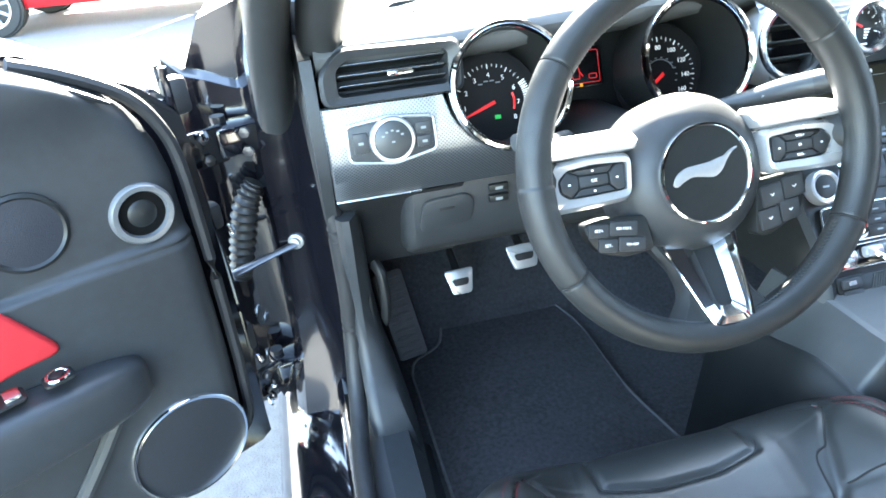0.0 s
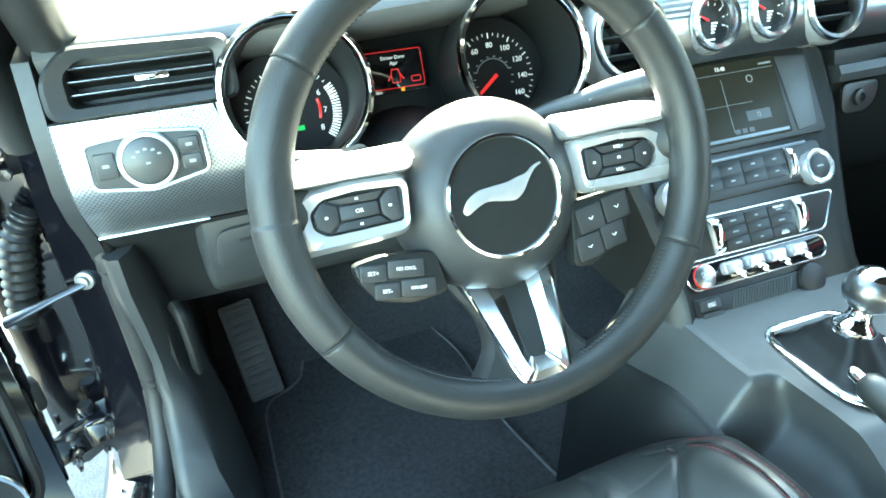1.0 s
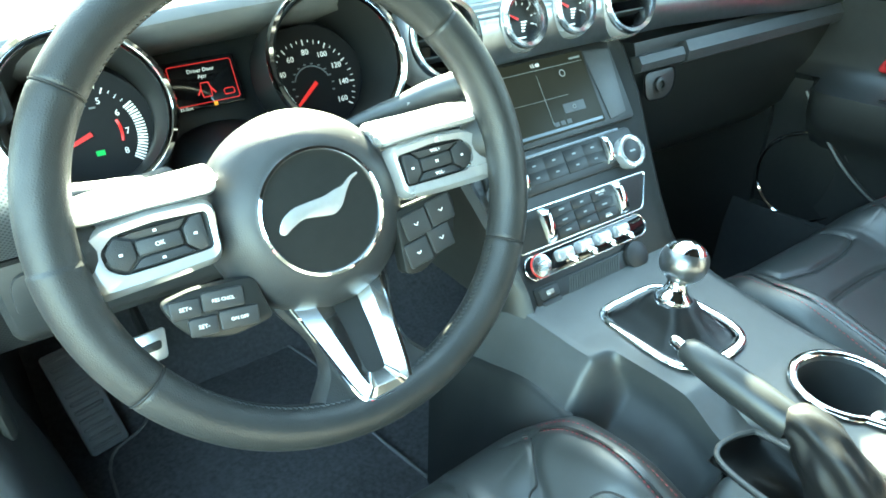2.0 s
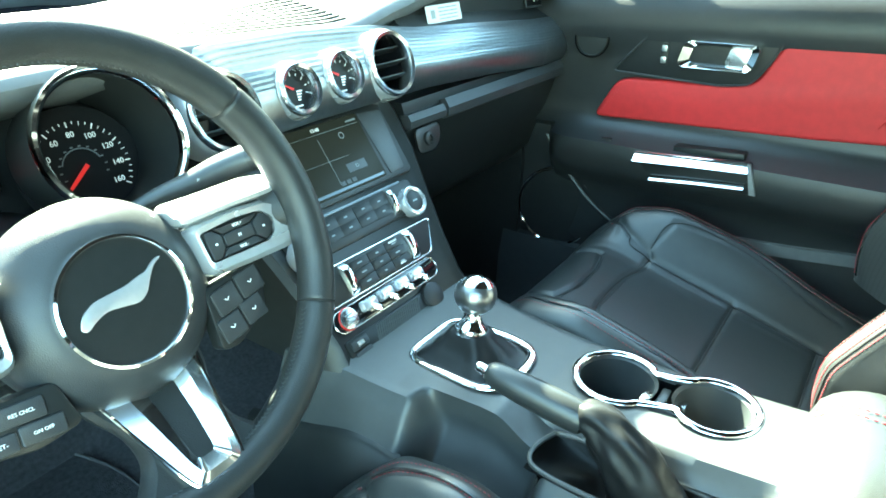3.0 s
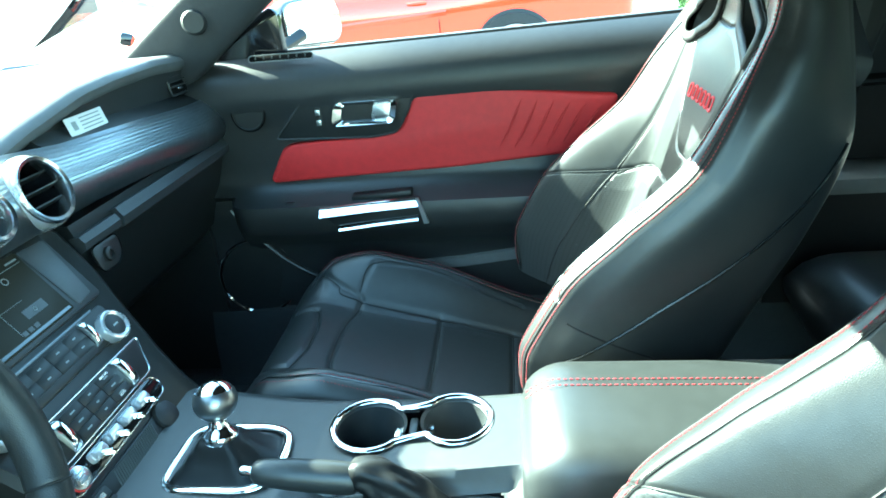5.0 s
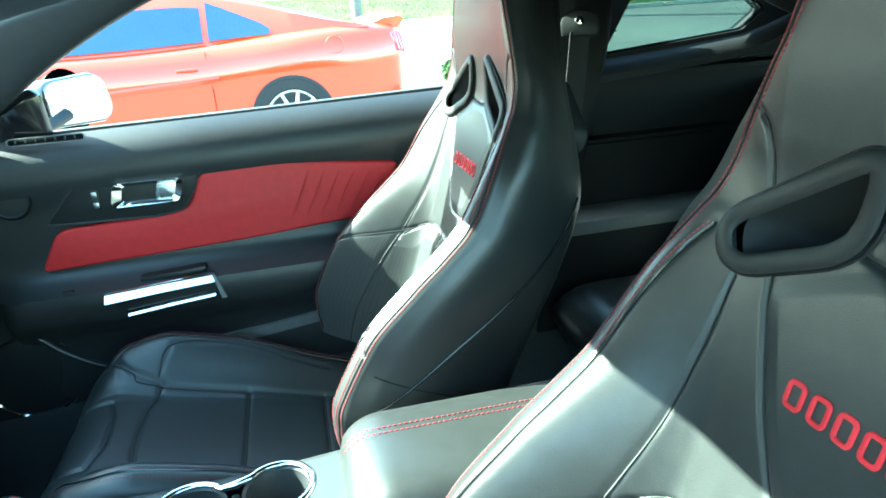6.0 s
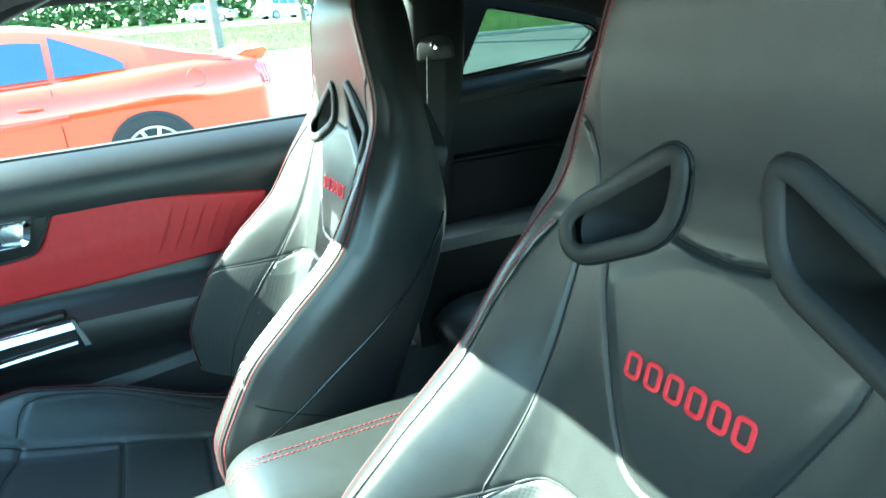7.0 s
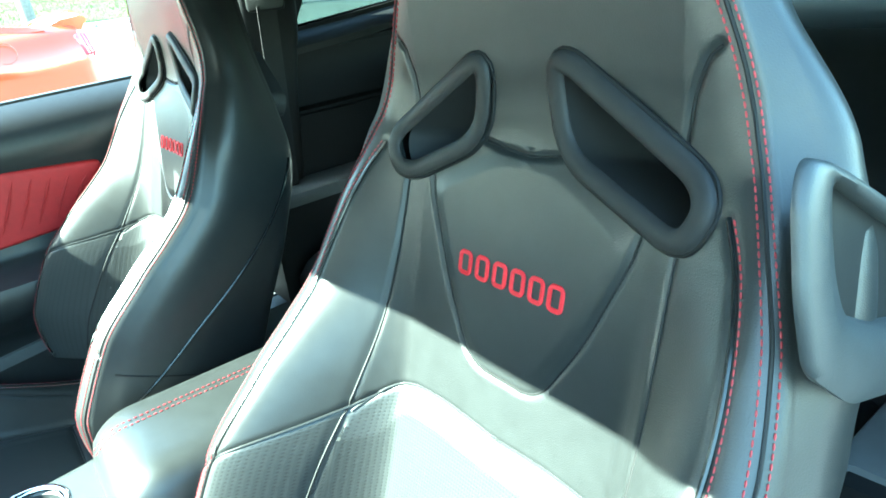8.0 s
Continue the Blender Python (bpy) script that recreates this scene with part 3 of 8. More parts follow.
# knee panel below the wheel
knee = thing("knee_panel", (-0.5, 0.25, 0.72), "grey plastic lower dash panel with fuse cover", "panel")
bm = B()
rings = []
for k in range(24):
    x = -0.664 + 0.492 * (k / 23) ** 1.5
    f = math.sin(math.pi * min(1, k / 3.0) / 2)
    e = 1 - 0.7 * (1 - f) ** 2
    yb = 0.324 - 0.056 * e
    topz = 0.742 - 0.022 * (1 - e) + 0.03 * max(0, min(1, (x + 0.66) / 0.2))
    rings.append([Vector((x, yb + 0.10, topz + 0.012)), Vector((x, yb + 0.03, topz + 0.008)), Vector((x, yb + 0.008, topz - 0.004)), Vector((x, yb, topz - 0.03)), Vector((x, yb + 0.006, 0.665)), Vector((x, yb + 0.016, 0.632 - 0.006 * (1 - e))),
                  Vector((x, yb + 0.045, 0.606)), Vector((x, yb + 0.14, 0.600)), Vector((x, yb + 0.20, 0.62))])
loft(bm, rings, True, True)
part("knee_pad", bm, SOFT, knee)
km = facing((-0.606, 0.2715, 0.686), (0.03, -1, -0.16))
bm = B()
plate(bm, rounded([(-0.04, -0.026), (0.034, -0.022), (0.040, 0.012), (0.030, 0.027), (-0.028, 0.024), (-0.036, 0.012)], 0.012, 4), 0.0045, km, 0.002)
fc = part("fuse_cover", bm, SOFT, knee)
bm = B()
box(bm, km @ Vector((0.0, 0.008, 0.004)), (0.022, 0.004, 0.003), 0.001, km.to_3x3().to_4x4())
part("pull_slot", bm, HARD, fc)
for zz, mt in ((0.712, HARD), (0.696, HARD)):
    bm = B()
    box(bm, (-0.532, 0.2685, zz), (0.028, 0.010, 0.011), 0.002)
    bt = part("bonnet_button", bm, mt, knee)
    bm = B()
    box(bm, (-0.532, 0.2632, zz), (0.010, 0.0006, 0.004))
    part("button_mark", bm, GREY_INK, bt)
# lower column shroud
bm = B()
loft(bm, [[Vector((-0.405 + 0.070 * math.cos(a), y, zc + 0.046 * math.sin(a))) for a in [2 * math.pi * k / 24 for k in range(24)]] for y, zc in ((0.05, 0.806), (0.12, 0.790), (0.20, 0.772), (0.30, 0.76))], True, True)
part("column_shroud", bm, HARD, knee)

# instrument cluster
clus = thing("instrument_cluster", (-0.405, 0.30, 0.82), "instrument cluster with two chrome-ringed dials and message display", "instrument cluster")
CN = Vector((0, -1, 0.38)).normalized()
bm = B()
m = facing((-0.405, 0.335, 0.845), CN)
plate(bm, rrect(0.50, 0.22, 0.03), 0.004, m, 0.002, back=0.02)
part("cluster_face", bm, HARD, clus)
bm = B()
rings = []
for k in range(20):
    x = -0.615 + 0.42 * k / 19
    y, z = lerp(BROW, x)
    rings.append([Vector((x, y + 0.012, z - 0.02)), Vector((x, 0.34, 0.935)), Vector((x, 0.345, 0.948)), Vector((x, y + 0.02, z - 0.008))])
loft(bm, rings, True, True)
part("cluster_hood", bm, SOFT, clus)


def dial(cx, cz, r, numbers, a0, a1, needle, redline=None):
    c = Vector((cx, 0.204, cz))
    mr = facing(c, CN)
    md = facing(c - CN * 0.090 + Vector((0, 0, -0.014)), CN)
    d = part("dial_ring", lathe(B(), [(r - 0.0050, -0.004), (r - 0.0040, 0.002), (r - 0.001, 0.0050), (r + 0.0025, 0.0042), (r + 0.0045, -0.001), (r + 0.0035, -0.006)], mr, 64), CHROME, clus, "chrome dial ring")
    part("dial_tunnel", lathe(B(), [(r - 0.003, -0.001), (r - 0.008, -0.03), (r - 0.008, -0.105)], mr, 64), HARD, d)
    part("dial_collar", lathe(B(), [(r + 0.0030, -0.002), (r + 0.0015, -0.012), (r - 0.002, -0.09)], mr, 64), HARD, d)
    face = part("dial_face", lathe(B(), [(0.0, 0.0004), (r - 0.004, 0.0004), (r - 0.004, -0.002)], md, 48), DIAL, d)
    bm = B()
    nn = (len(numbers) - 1) * 4
    for k in range(nn + 1):
        a = radians(a0 + (a1 - a0) * k / nn)
        ln = 0.006 if k % 4 == 0 else (0.0045 if k % 2 == 0 else 0.003)
        rr = r - 0.0205 - ln / 2
        q = md @ Matrix.Translation((rr * math.cos(a), rr * math.sin(a), 0.0008)) @ Matrix.Rotation(a, 4, "Z")
        box(bm, q.translation, (ln, 0.0013 if k % 4 == 0 else 0.0008, 0.0004), 0, q.to_3x3().to_4x4())
    part("dial_ticks", bm, WHITE_INK, face)
    for k, t in enumerate(numbers):
        a = radians(a0 + (a1 - a0) * k / (len(numbers) - 1))
        rr = r - 0.0345
        if t:
            writing("dial_number", t, 0.0088, md @ Matrix.Translation((rr * math.cos(a), rr * math.sin(a), 0.001)), WHITE_INK, face)
    a = radians(needle)
    bm = B()
    q = md @ Matrix.Rotation(a, 4, "Z")
    loft(bm, [[q @ Vector((x, s * w, 0.004 + h)) for s, h in ((-1, 0), (1, 0), (1, 0.0012), (-1, 0.0012))] for x, w in ((-0.004, 0.0022), (0.022, 0.0018), (0.043, 0.0008))], True, True)
    part("needle", bm, RED_LIGHT, face, "red needle")
    if redline:
        bm = B()
        rr = r - 0.040
        tube(bm, [md @ Vector((rr * math.cos(radians(x)), rr * math.sin(radians(x)), 0.001)) for x in np.linspace(*redline, 10)], 0.0016, 5)
        part("redline_arc", bm, RED_LIGHT, face)
        bm = B()
        for x in np.linspace(28, -38, 20):
            rr2 = r - 0.0215
            q = md @ Matrix.Translation((rr2 * math.cos(radians(x)), rr2 * math.sin(radians(x)), 0.0009)) @ Matrix.Rotation(radians(x), 4, "Z")
            box(bm, q.translation, (0.0095, 0.0016, 0.0003), 0, q.to_3x3().to_4x4())
        part("redline_bars", bm, WHITE_INK, face)
    return face, md


tach, md = dial(-0.531, 0.868, 0.071, ["", "1", "2", "3", "4", "5", "6", "7", "8"], 215, -35, 200, (20, -20))
bm = B()
box(bm, md @ Vector((0.006, -0.018, 0.001)), (0.008, 0.005, 0.0004), 0, md.to_3x3().to_4x4())
part("side_lamp_telltale", bm, GREEN_LIGHT, tach)
bm = B()
for q in ((-0.012, 0.026), (-0.004, 0.029), (0.004, 0.029), (0.012, 0.026)):
    box(bm, md @ Vector((q[0], q[1], 0.001)), (0.006, 0.0016, 0.0003), 0, md.to_3x3().to_4x4())
part("dial_caption_bars", bm, GREY_INK, tach)
speedo, md = dial(-0.289, 0.872, 0.072, ["", "20", "40", "60", "80", "100", "120", "140", "160"], 215, -35, 218)
bm = B()
tube(bm, [md @ Vector((0.022 * math.cos(radians(x)), 0.022 * math.sin(radians(x)), 0.0008)) for x in np.linspace(160, 20, 12)], 0.0008, 4)
for x in np.linspace(200, -20, 12):
    box(bm, md @ Vector((0.0245 * math.cos(radians(x)), 0.0245 * math.sin(radians(x)), 0.0008)), (0.003, 0.0016, 0.0003), 0, md.to_3x3().to_4x4())
part("inner_scale", bm, GREY_INK, speedo)
# message display
m = facing((-0.405, 0.312, 0.846), CN)
bm = B()
plate(bm, rrect(0.078, 0.052, 0.003), 0.003, m, 0.001)
disp = part("message_display", bm, GLOSS_BLACK, clus)
bm = B()
tube(bm, [m @ Vector((x, y, 0.0034)) for x, y in rrect(0.068, 0.042, 0.002, 2)], 0.0004, 4, True)
part("display_border", bm, RED_LIGHT, disp)
writing("display_text", "Driver Door", 0.0056, m @ Matrix.Translation((0, 0.0135, 0.0034)), WHITE_INK, disp)
writing("display_text", "Ajar", 0.0056, m @ Matrix.Translation((0, 0.007, 0.0034)), WHITE_INK, disp)
bm = B()
car = [(-0.004, 0.0), (0.004, 0.0), (0.0055, -0.007), (0.0045, -0.015), (-0.0045, -0.015), (-0.0055, -0.007)]
tube(bm, [m @ Vector((x, y, 0.0036)) for x, y in car], 0.0007, 4, True)
tube(bm, [m @ Vector((x, y, 0.0036)) for x, y in ((-0.0055, -0.006), (-0.0095, -0.012))], 0.0009, 4)
tube(bm, [m @ Vector((x, y, 0.0036)) for x, y in ((0.0055, -0.006), (0.0095, -0.012))], 0.0009, 4)
tube(bm, [m @ Vector((x, y, 0.0036)) for x, y in rrect(0.011, 0.006, 0.001, 1, 0.024, -0.013)], 0.0005, 4, True)
part("door_ajar_graphic", bm, RED_LIGHT, disp)
bm = B()
box(bm, m @ Vector((0.006, -0.0235, 0.0034)), (0.004, 0.004, 0.0004), 0, m.to_3x3().to_4x4())
part("fuel_telltale", bm, AMBER_LIGHT, disp)
writing("trip_text", "33.5km", 0.0046, m @ Matrix.Translation((-0.026, -0.024, 0.0034)), WHITE_INK, disp)

# aluminium band from the cluster to the passenger's door
bm = B()
BAND = [(-0.185, (0.205, 0.270, 0.805, 0.930)), (-0.12, (0.222, 0.264, 0.822, 0.938)), (0.0, (0.224, 0.262, 0.824, 0.938)), (0.15, (0.224, 0.258, 0.824, 0.929)), (0.26, (0.226, 0.258, 0.822, 0.914)), (0.45, (0.222, 0.252, 0.812, 0.902)), (0.62, (0.216, 0.244, 0.800, 0.890)), (0.738, (0.222, 0.244, 0.797, 0.886))]
BAND = [(x, Vector(v)) for x, v in BAND]
rings = []
PODS = [(-0.152, 0.868, 0.046), (-0.034, 0.872, 0.032), (0.050, 0.876, 0.032), (0.150, 0.876, 0.046)]
for k in range(260):
    x = -0.185 + 0.923 * k / 259
    y0, y1, z0, z1 = lerp(BAND, x)
    row = []
    for j in range(97):
        f = j / 96
        row.append(Vector((x, y0 + (y1 - y0) * f - 0.024 * math.sin(math.pi * f) ** 0.8 - 0.0006 * sstep(0.42, 0.60, f) * math.cos(2 * math.pi * 18 * f), z0 + (z1 - z0) * f)))
    rings.append(row)
bv = [[bm.verts.new(p) for p in r] for r in rings]
for i in range(len(bv) - 1):
    for j in range(96):
        c = (rings[i][j] + rings[i + 1][j + 1]) / 2
        if not any((c.x - px) ** 2 + (c.z - pz) ** 2 < pr * pr for px, pz, pr in PODS):
            bm.faces.new((bv[i][j], bv[i + 1][j], bv[i + 1][j + 1], bv[i][j + 1]))
bmesh.ops.solidify(bm, geom=bm.faces[:], thickness=0.002)
band = part("aluminium_band", bm, BAND_ALU, dash, "finely ribbed brushed aluminium dash band")
# recess above the band on the passenger side
bm = B()
rings = []
for k in range(30):
    x = 0.23 + 0.51 * k / 29
    y0, y1, z0, z1 = lerp(BAND, x)
    by, bz = lerp(BROW, x)
    rings.append([Vector((x, y1 - 0.004, z1 - 0.004)), Vector((x, y1 + 0.012, z1 + 0.004)), Vector((x, 0.283, z1 + 0.016)), Vector((x, by + 0.012, bz - 0.016)), Vector((x, by + 0.05, bz - 0.016)), Vector((x, 0.34, z1 - 0.004))])
loft(bm, rings, True, True)
part("passenger_pad", bm, SHADED_TRIM, dash)
lb = facing((0.356, 0.2695, 0.926), (0, -1, 0.25))
lab = thing("warning_label", (0.356, 0.2695, 0.926), "pale printed airbag warning label on the dash face", "label")
bm = B()
plate(bm, rrect(0.100, 0.029, 0.001, 2), 0.0012, lb)
lab_p = part("label_sheet", bm, PAPER, lab)
bm = B()
for k in range(4):
    box(bm, lb @ Vector((0.012, 0.009 - 0.006 * k, 0.0014)), (0.055, 0.0022, 0.0002), 0, lb.to_3x3().to_4x4())
box(bm, lb @ Vector((-0.032, 0.0, 0.0014)), (0.012, 0.014, 0.0002), 0, lb.to_3x3().to_4x4())
part("label_bars", bm, GREY_INK, lab_p)
# right outer vent
vr = thing("air_vent", (0.69, 0.25, 0.925), "black rectangular dash air vent with silver tab", "air vent")
m = facing((0.698, 0.2765, 0.931), (-0.05, -1, 0.12))
o2 = rounded([(-0.044, -0.024), (0.044, -0.024), (0.044, 0.022), (-0.044, 0.020)], 0.006, 4)
# Flat black plate on the pad, painted dark for the missing depth's shade.
bm = B()
plate(bm, o2, 0.002, m, 0.0005)
part("vent_shade_plate", bm, GROOVE, vr)
bm = B()
tube(bm, [m @ Vector((x, y, 0.002)) for x, y in o2], 0.0022, 6, True)
part("vent_bezel", bm, SOFT, vr)
for yy in (0.013, 0.003, -0.007):
    bm = B()
    box(bm, (0, 0, 0), (0.082, 0.0022, 0.010), 0.0006, m @ Matrix.Translation((0.0, yy, 0.004)) @ pose(0, 0, 0, -14))
    part("vent_slat", bm, SOFT, vr)
bm = B()
box(bm, (0, 0, 0), (0.016, 0.005, 0.010), 0.0015, m @ Matrix.Translation((-0.016, -0.012, 0.006)))
part("vent_tab", bm, CHROME, vr)

# round vents and small gauges in the band
PDN = Vector((0, -1, 0.30)).normalized()


def pod(x, y, z, r, name, label, cat):
    p = thing(name, (x, y, z), label, cat, "dash pods")
    m = facing((x, y, z), PDN)
    part("pod_collar", lathe(B(), [(r + 0.009, -0.045), (r + 0.0085, -0.004), (r + 0.006, 0.004), (r + 0.003, 0.008)], m, 48), SILVER, p)
    part("pod_ring", lathe(B(), [(r + 0.0050, 0.003), (r + 0.0046, 0.009), (r + 0.0015, 0.0125), (r - 0.003, 0.0105), (r - 0.0055, 0.003), (r - 0.0055, -0.01)], m, 48), POD_RING, p, "satin chrome ring")
    return p, m


def pod_vent(x, y, z):
    p, m = pod(x, y, z, 0.044, "round_air_vent", "round chrome-ringed dash air vent with dark slats", "air vent")
    part("vent_barrel", lathe(B(), [(0.040, 0.004), (0.039, -0.03), (0.03, -0.045), (0.0, -0.045)], m, 40), GLOSS_BLACK, p)
    for k, yy in enumerate((-0.020, 0.0, 0.020)):
        w = 2 * math.sqrt(0.0385 ** 2 - yy ** 2)
        bm = B()
        box(bm, (0, 0, 0), (w, 0.002, 0.018), 0.0008, m @ Matrix.Translation((0, yy, -0.010)) @ pose(0, 0, 0, -18, 0, 0))
        part("vent_slat", bm, HARD, p)
    return p


def pod_gauge(x, y, z):
    p, m = pod(x, y, z, 0.030, "auxiliary_gauge", "small round black dash gauge with chrome ring and red needle", "gauge")
    f = part("gauge_face", lathe(B(), [(0.0, -0.006), (0.0265, -0.006), (0.0265, -0.01)], m, 40), DIAL, p)
    bm = B()
    for k in range(9):
        a = radians(200 - 27 * k)
        q = m @ Matrix.Translation((0.021 * math.cos(a), 0.021 * math.sin(a), -0.0055)) @ Matrix.Rotation(a, 4, "Z")
        box(bm, q.translation, (0.005 if k % 2 == 0 else 0.003, 0.001, 0.0003), 0, q.to_3x3().to_4x4())
    for k in range(4):
        box(bm, m @ Vector((0.007 - 0.001 * k, -0.002 - 0.0035 * k, -0.0055)), (0.009 - 0.0015 * k, 0.002, 0.0003), 0, m.to_3x3().to_4x4())
    box(bm, m @ Vector((0.0, -0.0205, -0.0055)), (0.014, 0.002, 0.0003), 0, m.to_3x3().to_4x4())
    part("gauge_marks", bm, WHITE_INK, f)
    bm = B()
    a = radians(150)
    tube(bm, [m @ Vector((0.004 * math.cos(a), 0.004 * math.sin(a), -0.003)), m @ Vector((0.019 * math.cos(a), 0.019 * math.sin(a), -0.003))], [0.0016, 0.0007], 6)
    part("gauge_needle", bm, RED_LIGHT, f, "red needle")
    return p


pod_vent(-0.152, 0.218, 0.868)
pod_gauge(-0.034, 0.221, 0.872)
pod_gauge(0.050, 0.222, 0.876)
pod_vent(0.150, 0.222, 0.876)

# glovebox side
glove = thing("glovebox", (0.45, 0.26, 0.68), "closed black glovebox below the aluminium band", "glovebox")
bm = B()
loft(bm, [[Vector((x, y, z)) for y, z in ((0.238, 0.805), (0.228, 0.772), (0.232, 0.755), (0.285, 0.60), (0.33, 0.555), (0.42, 0.54), (0.42, 0.80))] for x in (0.195, 0.74)], True, True)
part("glovebox_body", bm, HARD, glove)
bm = B()
loft(bm, [[Vector((x, y, z)) for y, z in ((0.222, 0.797), (0.212, 0.782), (0.214, 0.766), (0.226, 0.760), (0.24, 0.79))] for x in (0.292, 0.738)], True, True)
part("glovebox_strip", bm, SOFT, glove, "dark grey lip")
bm = B()
m = facing((0.245, 0.2245, 0.742), (0, -1, 0.25))
plate(bm, rounded([(-0.035, -0.024), (0.010, -0.026), (0.030, -0.012), (0.036, 0.018), (-0.035, 0.018)], 0.014, 6), 0.003, m, 0.002)
lk = part("glovebox_latch_panel", bm, SHADED_TRIM, glove)
bm = B()
tube(bm, [m @ Vector((x, y, 0.003)) for x, y in rounded([(-0.035, -0.024), (0.010, -0.026), (0.030, -0.012), (0.036, 0.018), (-0.035, 0.018)], 0.014, 6)], 0.0012, 6, True)
part("latch_joint", bm, GROOVE, lk)
bm = B()
loft(bm, [[Vector((x, y, z)) for y, z in ((0.222, 0.789), (0.215, 0.779), (0.216, 0.768), (0.226, 0.763), (0.24, 0.785))] for x in (0.190, 0.288)], True, True)
part("latch_strip", bm, SOFT, lk)
bm = B()
lathe(bm, [(0.012, 0.004), (0.011, 0.008), (0.006, 0.009), (0.006, 0.005), (0, 0.005)], m @ Matrix.Translation((-0.004, -0.004, 0)), 24)
part("glovebox_lock", bm, HARD, lk)

# footwell sides and bulkhead pieces, driver's kick panel
bm = B()
loft(bm, [[Vector((x, y, z)) for x, z in ((-0.745, 0.20), (-0.72, 0.20), (-0.725, 0.62), (-0.745, 0.68))] for y in (0.30, 0.86)], True, True)
structure("kick_panel", bm, HARD, "black plastic kick panel beside the footwell", "panel")
bm = B()
loft(bm, [[Vector((x, y, z)) for x, z in ((0.745, 0.20), (0.70, 0.20), (0.715, 0.62), (0.745, 0.68))] for y in (0.30, 0.86)], True, True)
structure("kick_panel", bm, HARD, "black plastic kick panel beside the footwell", "panel")
# dash end cap on the open side
bm = B()
loft(bm, [[Vector((x, y, z)) for y, z in ((0.250, 0.915), (0.232, 0.86), (0.222, 0.80), (0.236, 0.765), (0.262, 0.73), (0.296, 0.66), (0.34, 0.60), (0.60, 0.60), (0.60, 0.92), (0.40, 0.94))] for x in (-0.768, -0.7535)], True, True)
part("dash_end", bm, SOFT, dash)

# ---- steering wheel ----
WC, WT = Vector((-0.417, -0.012, 0.838)), radians(22)
WN = Vector((0, -math.cos(WT), math.sin(WT)))
WM = facing(WC, WN)          # x to the right, y up along the wheel, z towards the driver
wheel = thing("steering_wheel", WC, "black leather steering wheel with silver spokes and chrome hub ring", "steering wheel")
RM, RT = 0.1685, 0.0158
bm = B()
rings = []
for k in range(720):
    a = 2 * math.pi * k / 720
    c = Vector((math.cos(a), math.sin(a), 0))
    # thicker grips near ten to two, seams at four places
    grip = 1 + 0.06 * math.exp(-((math.degrees(a) % 180 - (40 if a < math.pi else 0)) / 22) ** 2)
    sunk = min(abs((math.degrees(a) - s + 180) % 360 - 180) for s in (37, 143, 211, 331))
    f = grip * (1 - 0.07 * math.exp(-(sunk / 0.45) ** 2))
    rings.append([WM @ (c * (RM + RT * f * math.cos(2 * math.pi * j / 20)) + Vector((0, 0, 1.12 * RT * f * math.sin(2 * math.pi * j / 20)))) for j in range(20)])
loft(bm, rings, True, False, True)
rim = part("rim", bm, LEATHER_RIM, wheel, "stitched black leather rim")
for a in (37, 143, 211, 331):
    c = Vector((math.cos(radians(a)), math.sin(radians(a)), 0))
    bm = B()
    tube(bm, [WM @ (c * (RM + RT * 0.97 * math.cos(2 * math.pi * j / 32)) + Vector((0, 0, 1.12 * RT * 0.97 * math.sin(2 * math.pi * j / 32)))) for j in range(32)], 0.0009, 5, True)
    part("rim_seam", bm, STITCH_DARK, rim, "dark butted seam")
for a0, a1 in ((213, 262), (278, 329), (39, 141)):
    bm = B()
    rr = RM - RT + 0.0005
    for x in np.arange(a0, a1, 1.5):
        p = [WM @ Vector((rr * math.cos(radians(x + s)), rr * math.sin(radians(x + s)), z)) for s, z in ((0, 0.003), (0.8, -0.001))]
        q = [WM @ Vector((rr * math.cos(radians(x + s)), rr * math.sin(radians(x + s)), z)) for s, z in ((0, 0.003), (0.8, 0.006))]
        tube(bm, p, 0.0006, 4)
        tube(bm, q, 0.0006, 4)
    part("rim_stitching", bm, SOFT_GREY, rim, "grey thread stitching")
# hub
HM = WM @ Matrix.Translation((0.003, -0.0135, -0.021))
bm = B()
lathe(bm, [(0.076, -0.065), (0.079, -0.040), (0.0795, -0.024), (0.0775, -0.014), (0.0735, -0.006), (0.068, 0.0005), (0.061, 0.0062), (0.054, 0.0105), (0.048, 0.0128), (0.0, 0.0142)], HM, 72)
hub = part("hub_cover", bm, SOFT, wheel, "grained black airbag cover")
bm = B()
lathe(bm, [(0.0440, 0.0125), (0.0440, 0.0160), (0.0455, 0.0178), (0.0475, 0.0172), (0.0485, 0.0125)], HM, 72)
part("hub_ring", bm, CHROME, hub, "chrome ring")
bm = B()
lathe(bm, [(0.0441, 0.0150), (0.0, 0.0156)], HM, 48)
part("hub_disc", bm, HARD, hub)
# maker's emblem, as a plain stretched shape
bm = B()
em = [(-0.037, -0.006), (-0.032, 0.003), (-0.022, 0.0085), (-0.010, 0.0095), (0.004, 0.0105), (0.014, 0.0135), (0.020, 0.0140), (0.027, 0.0195), (0.034, 0.0215), (0.0345, 0.0195), (0.028, 0.0170), (0.021, 0.0085), (0.016, 0.000), (0.008, -0.005), (-0.004, -0.003), (-0.016, -0.001), (-0.026, -0.005), (-0.033, -0.0095)]
plate(bm, [(x * 0.98, y) for x, y in rounded(em, 0.004, 3)], 0.0018, HM @ Matrix.Translation((0, 0, 0.0150)), 0.0007)
part("hub_emblem", bm, SILVER, hub, "plain silver emblem")


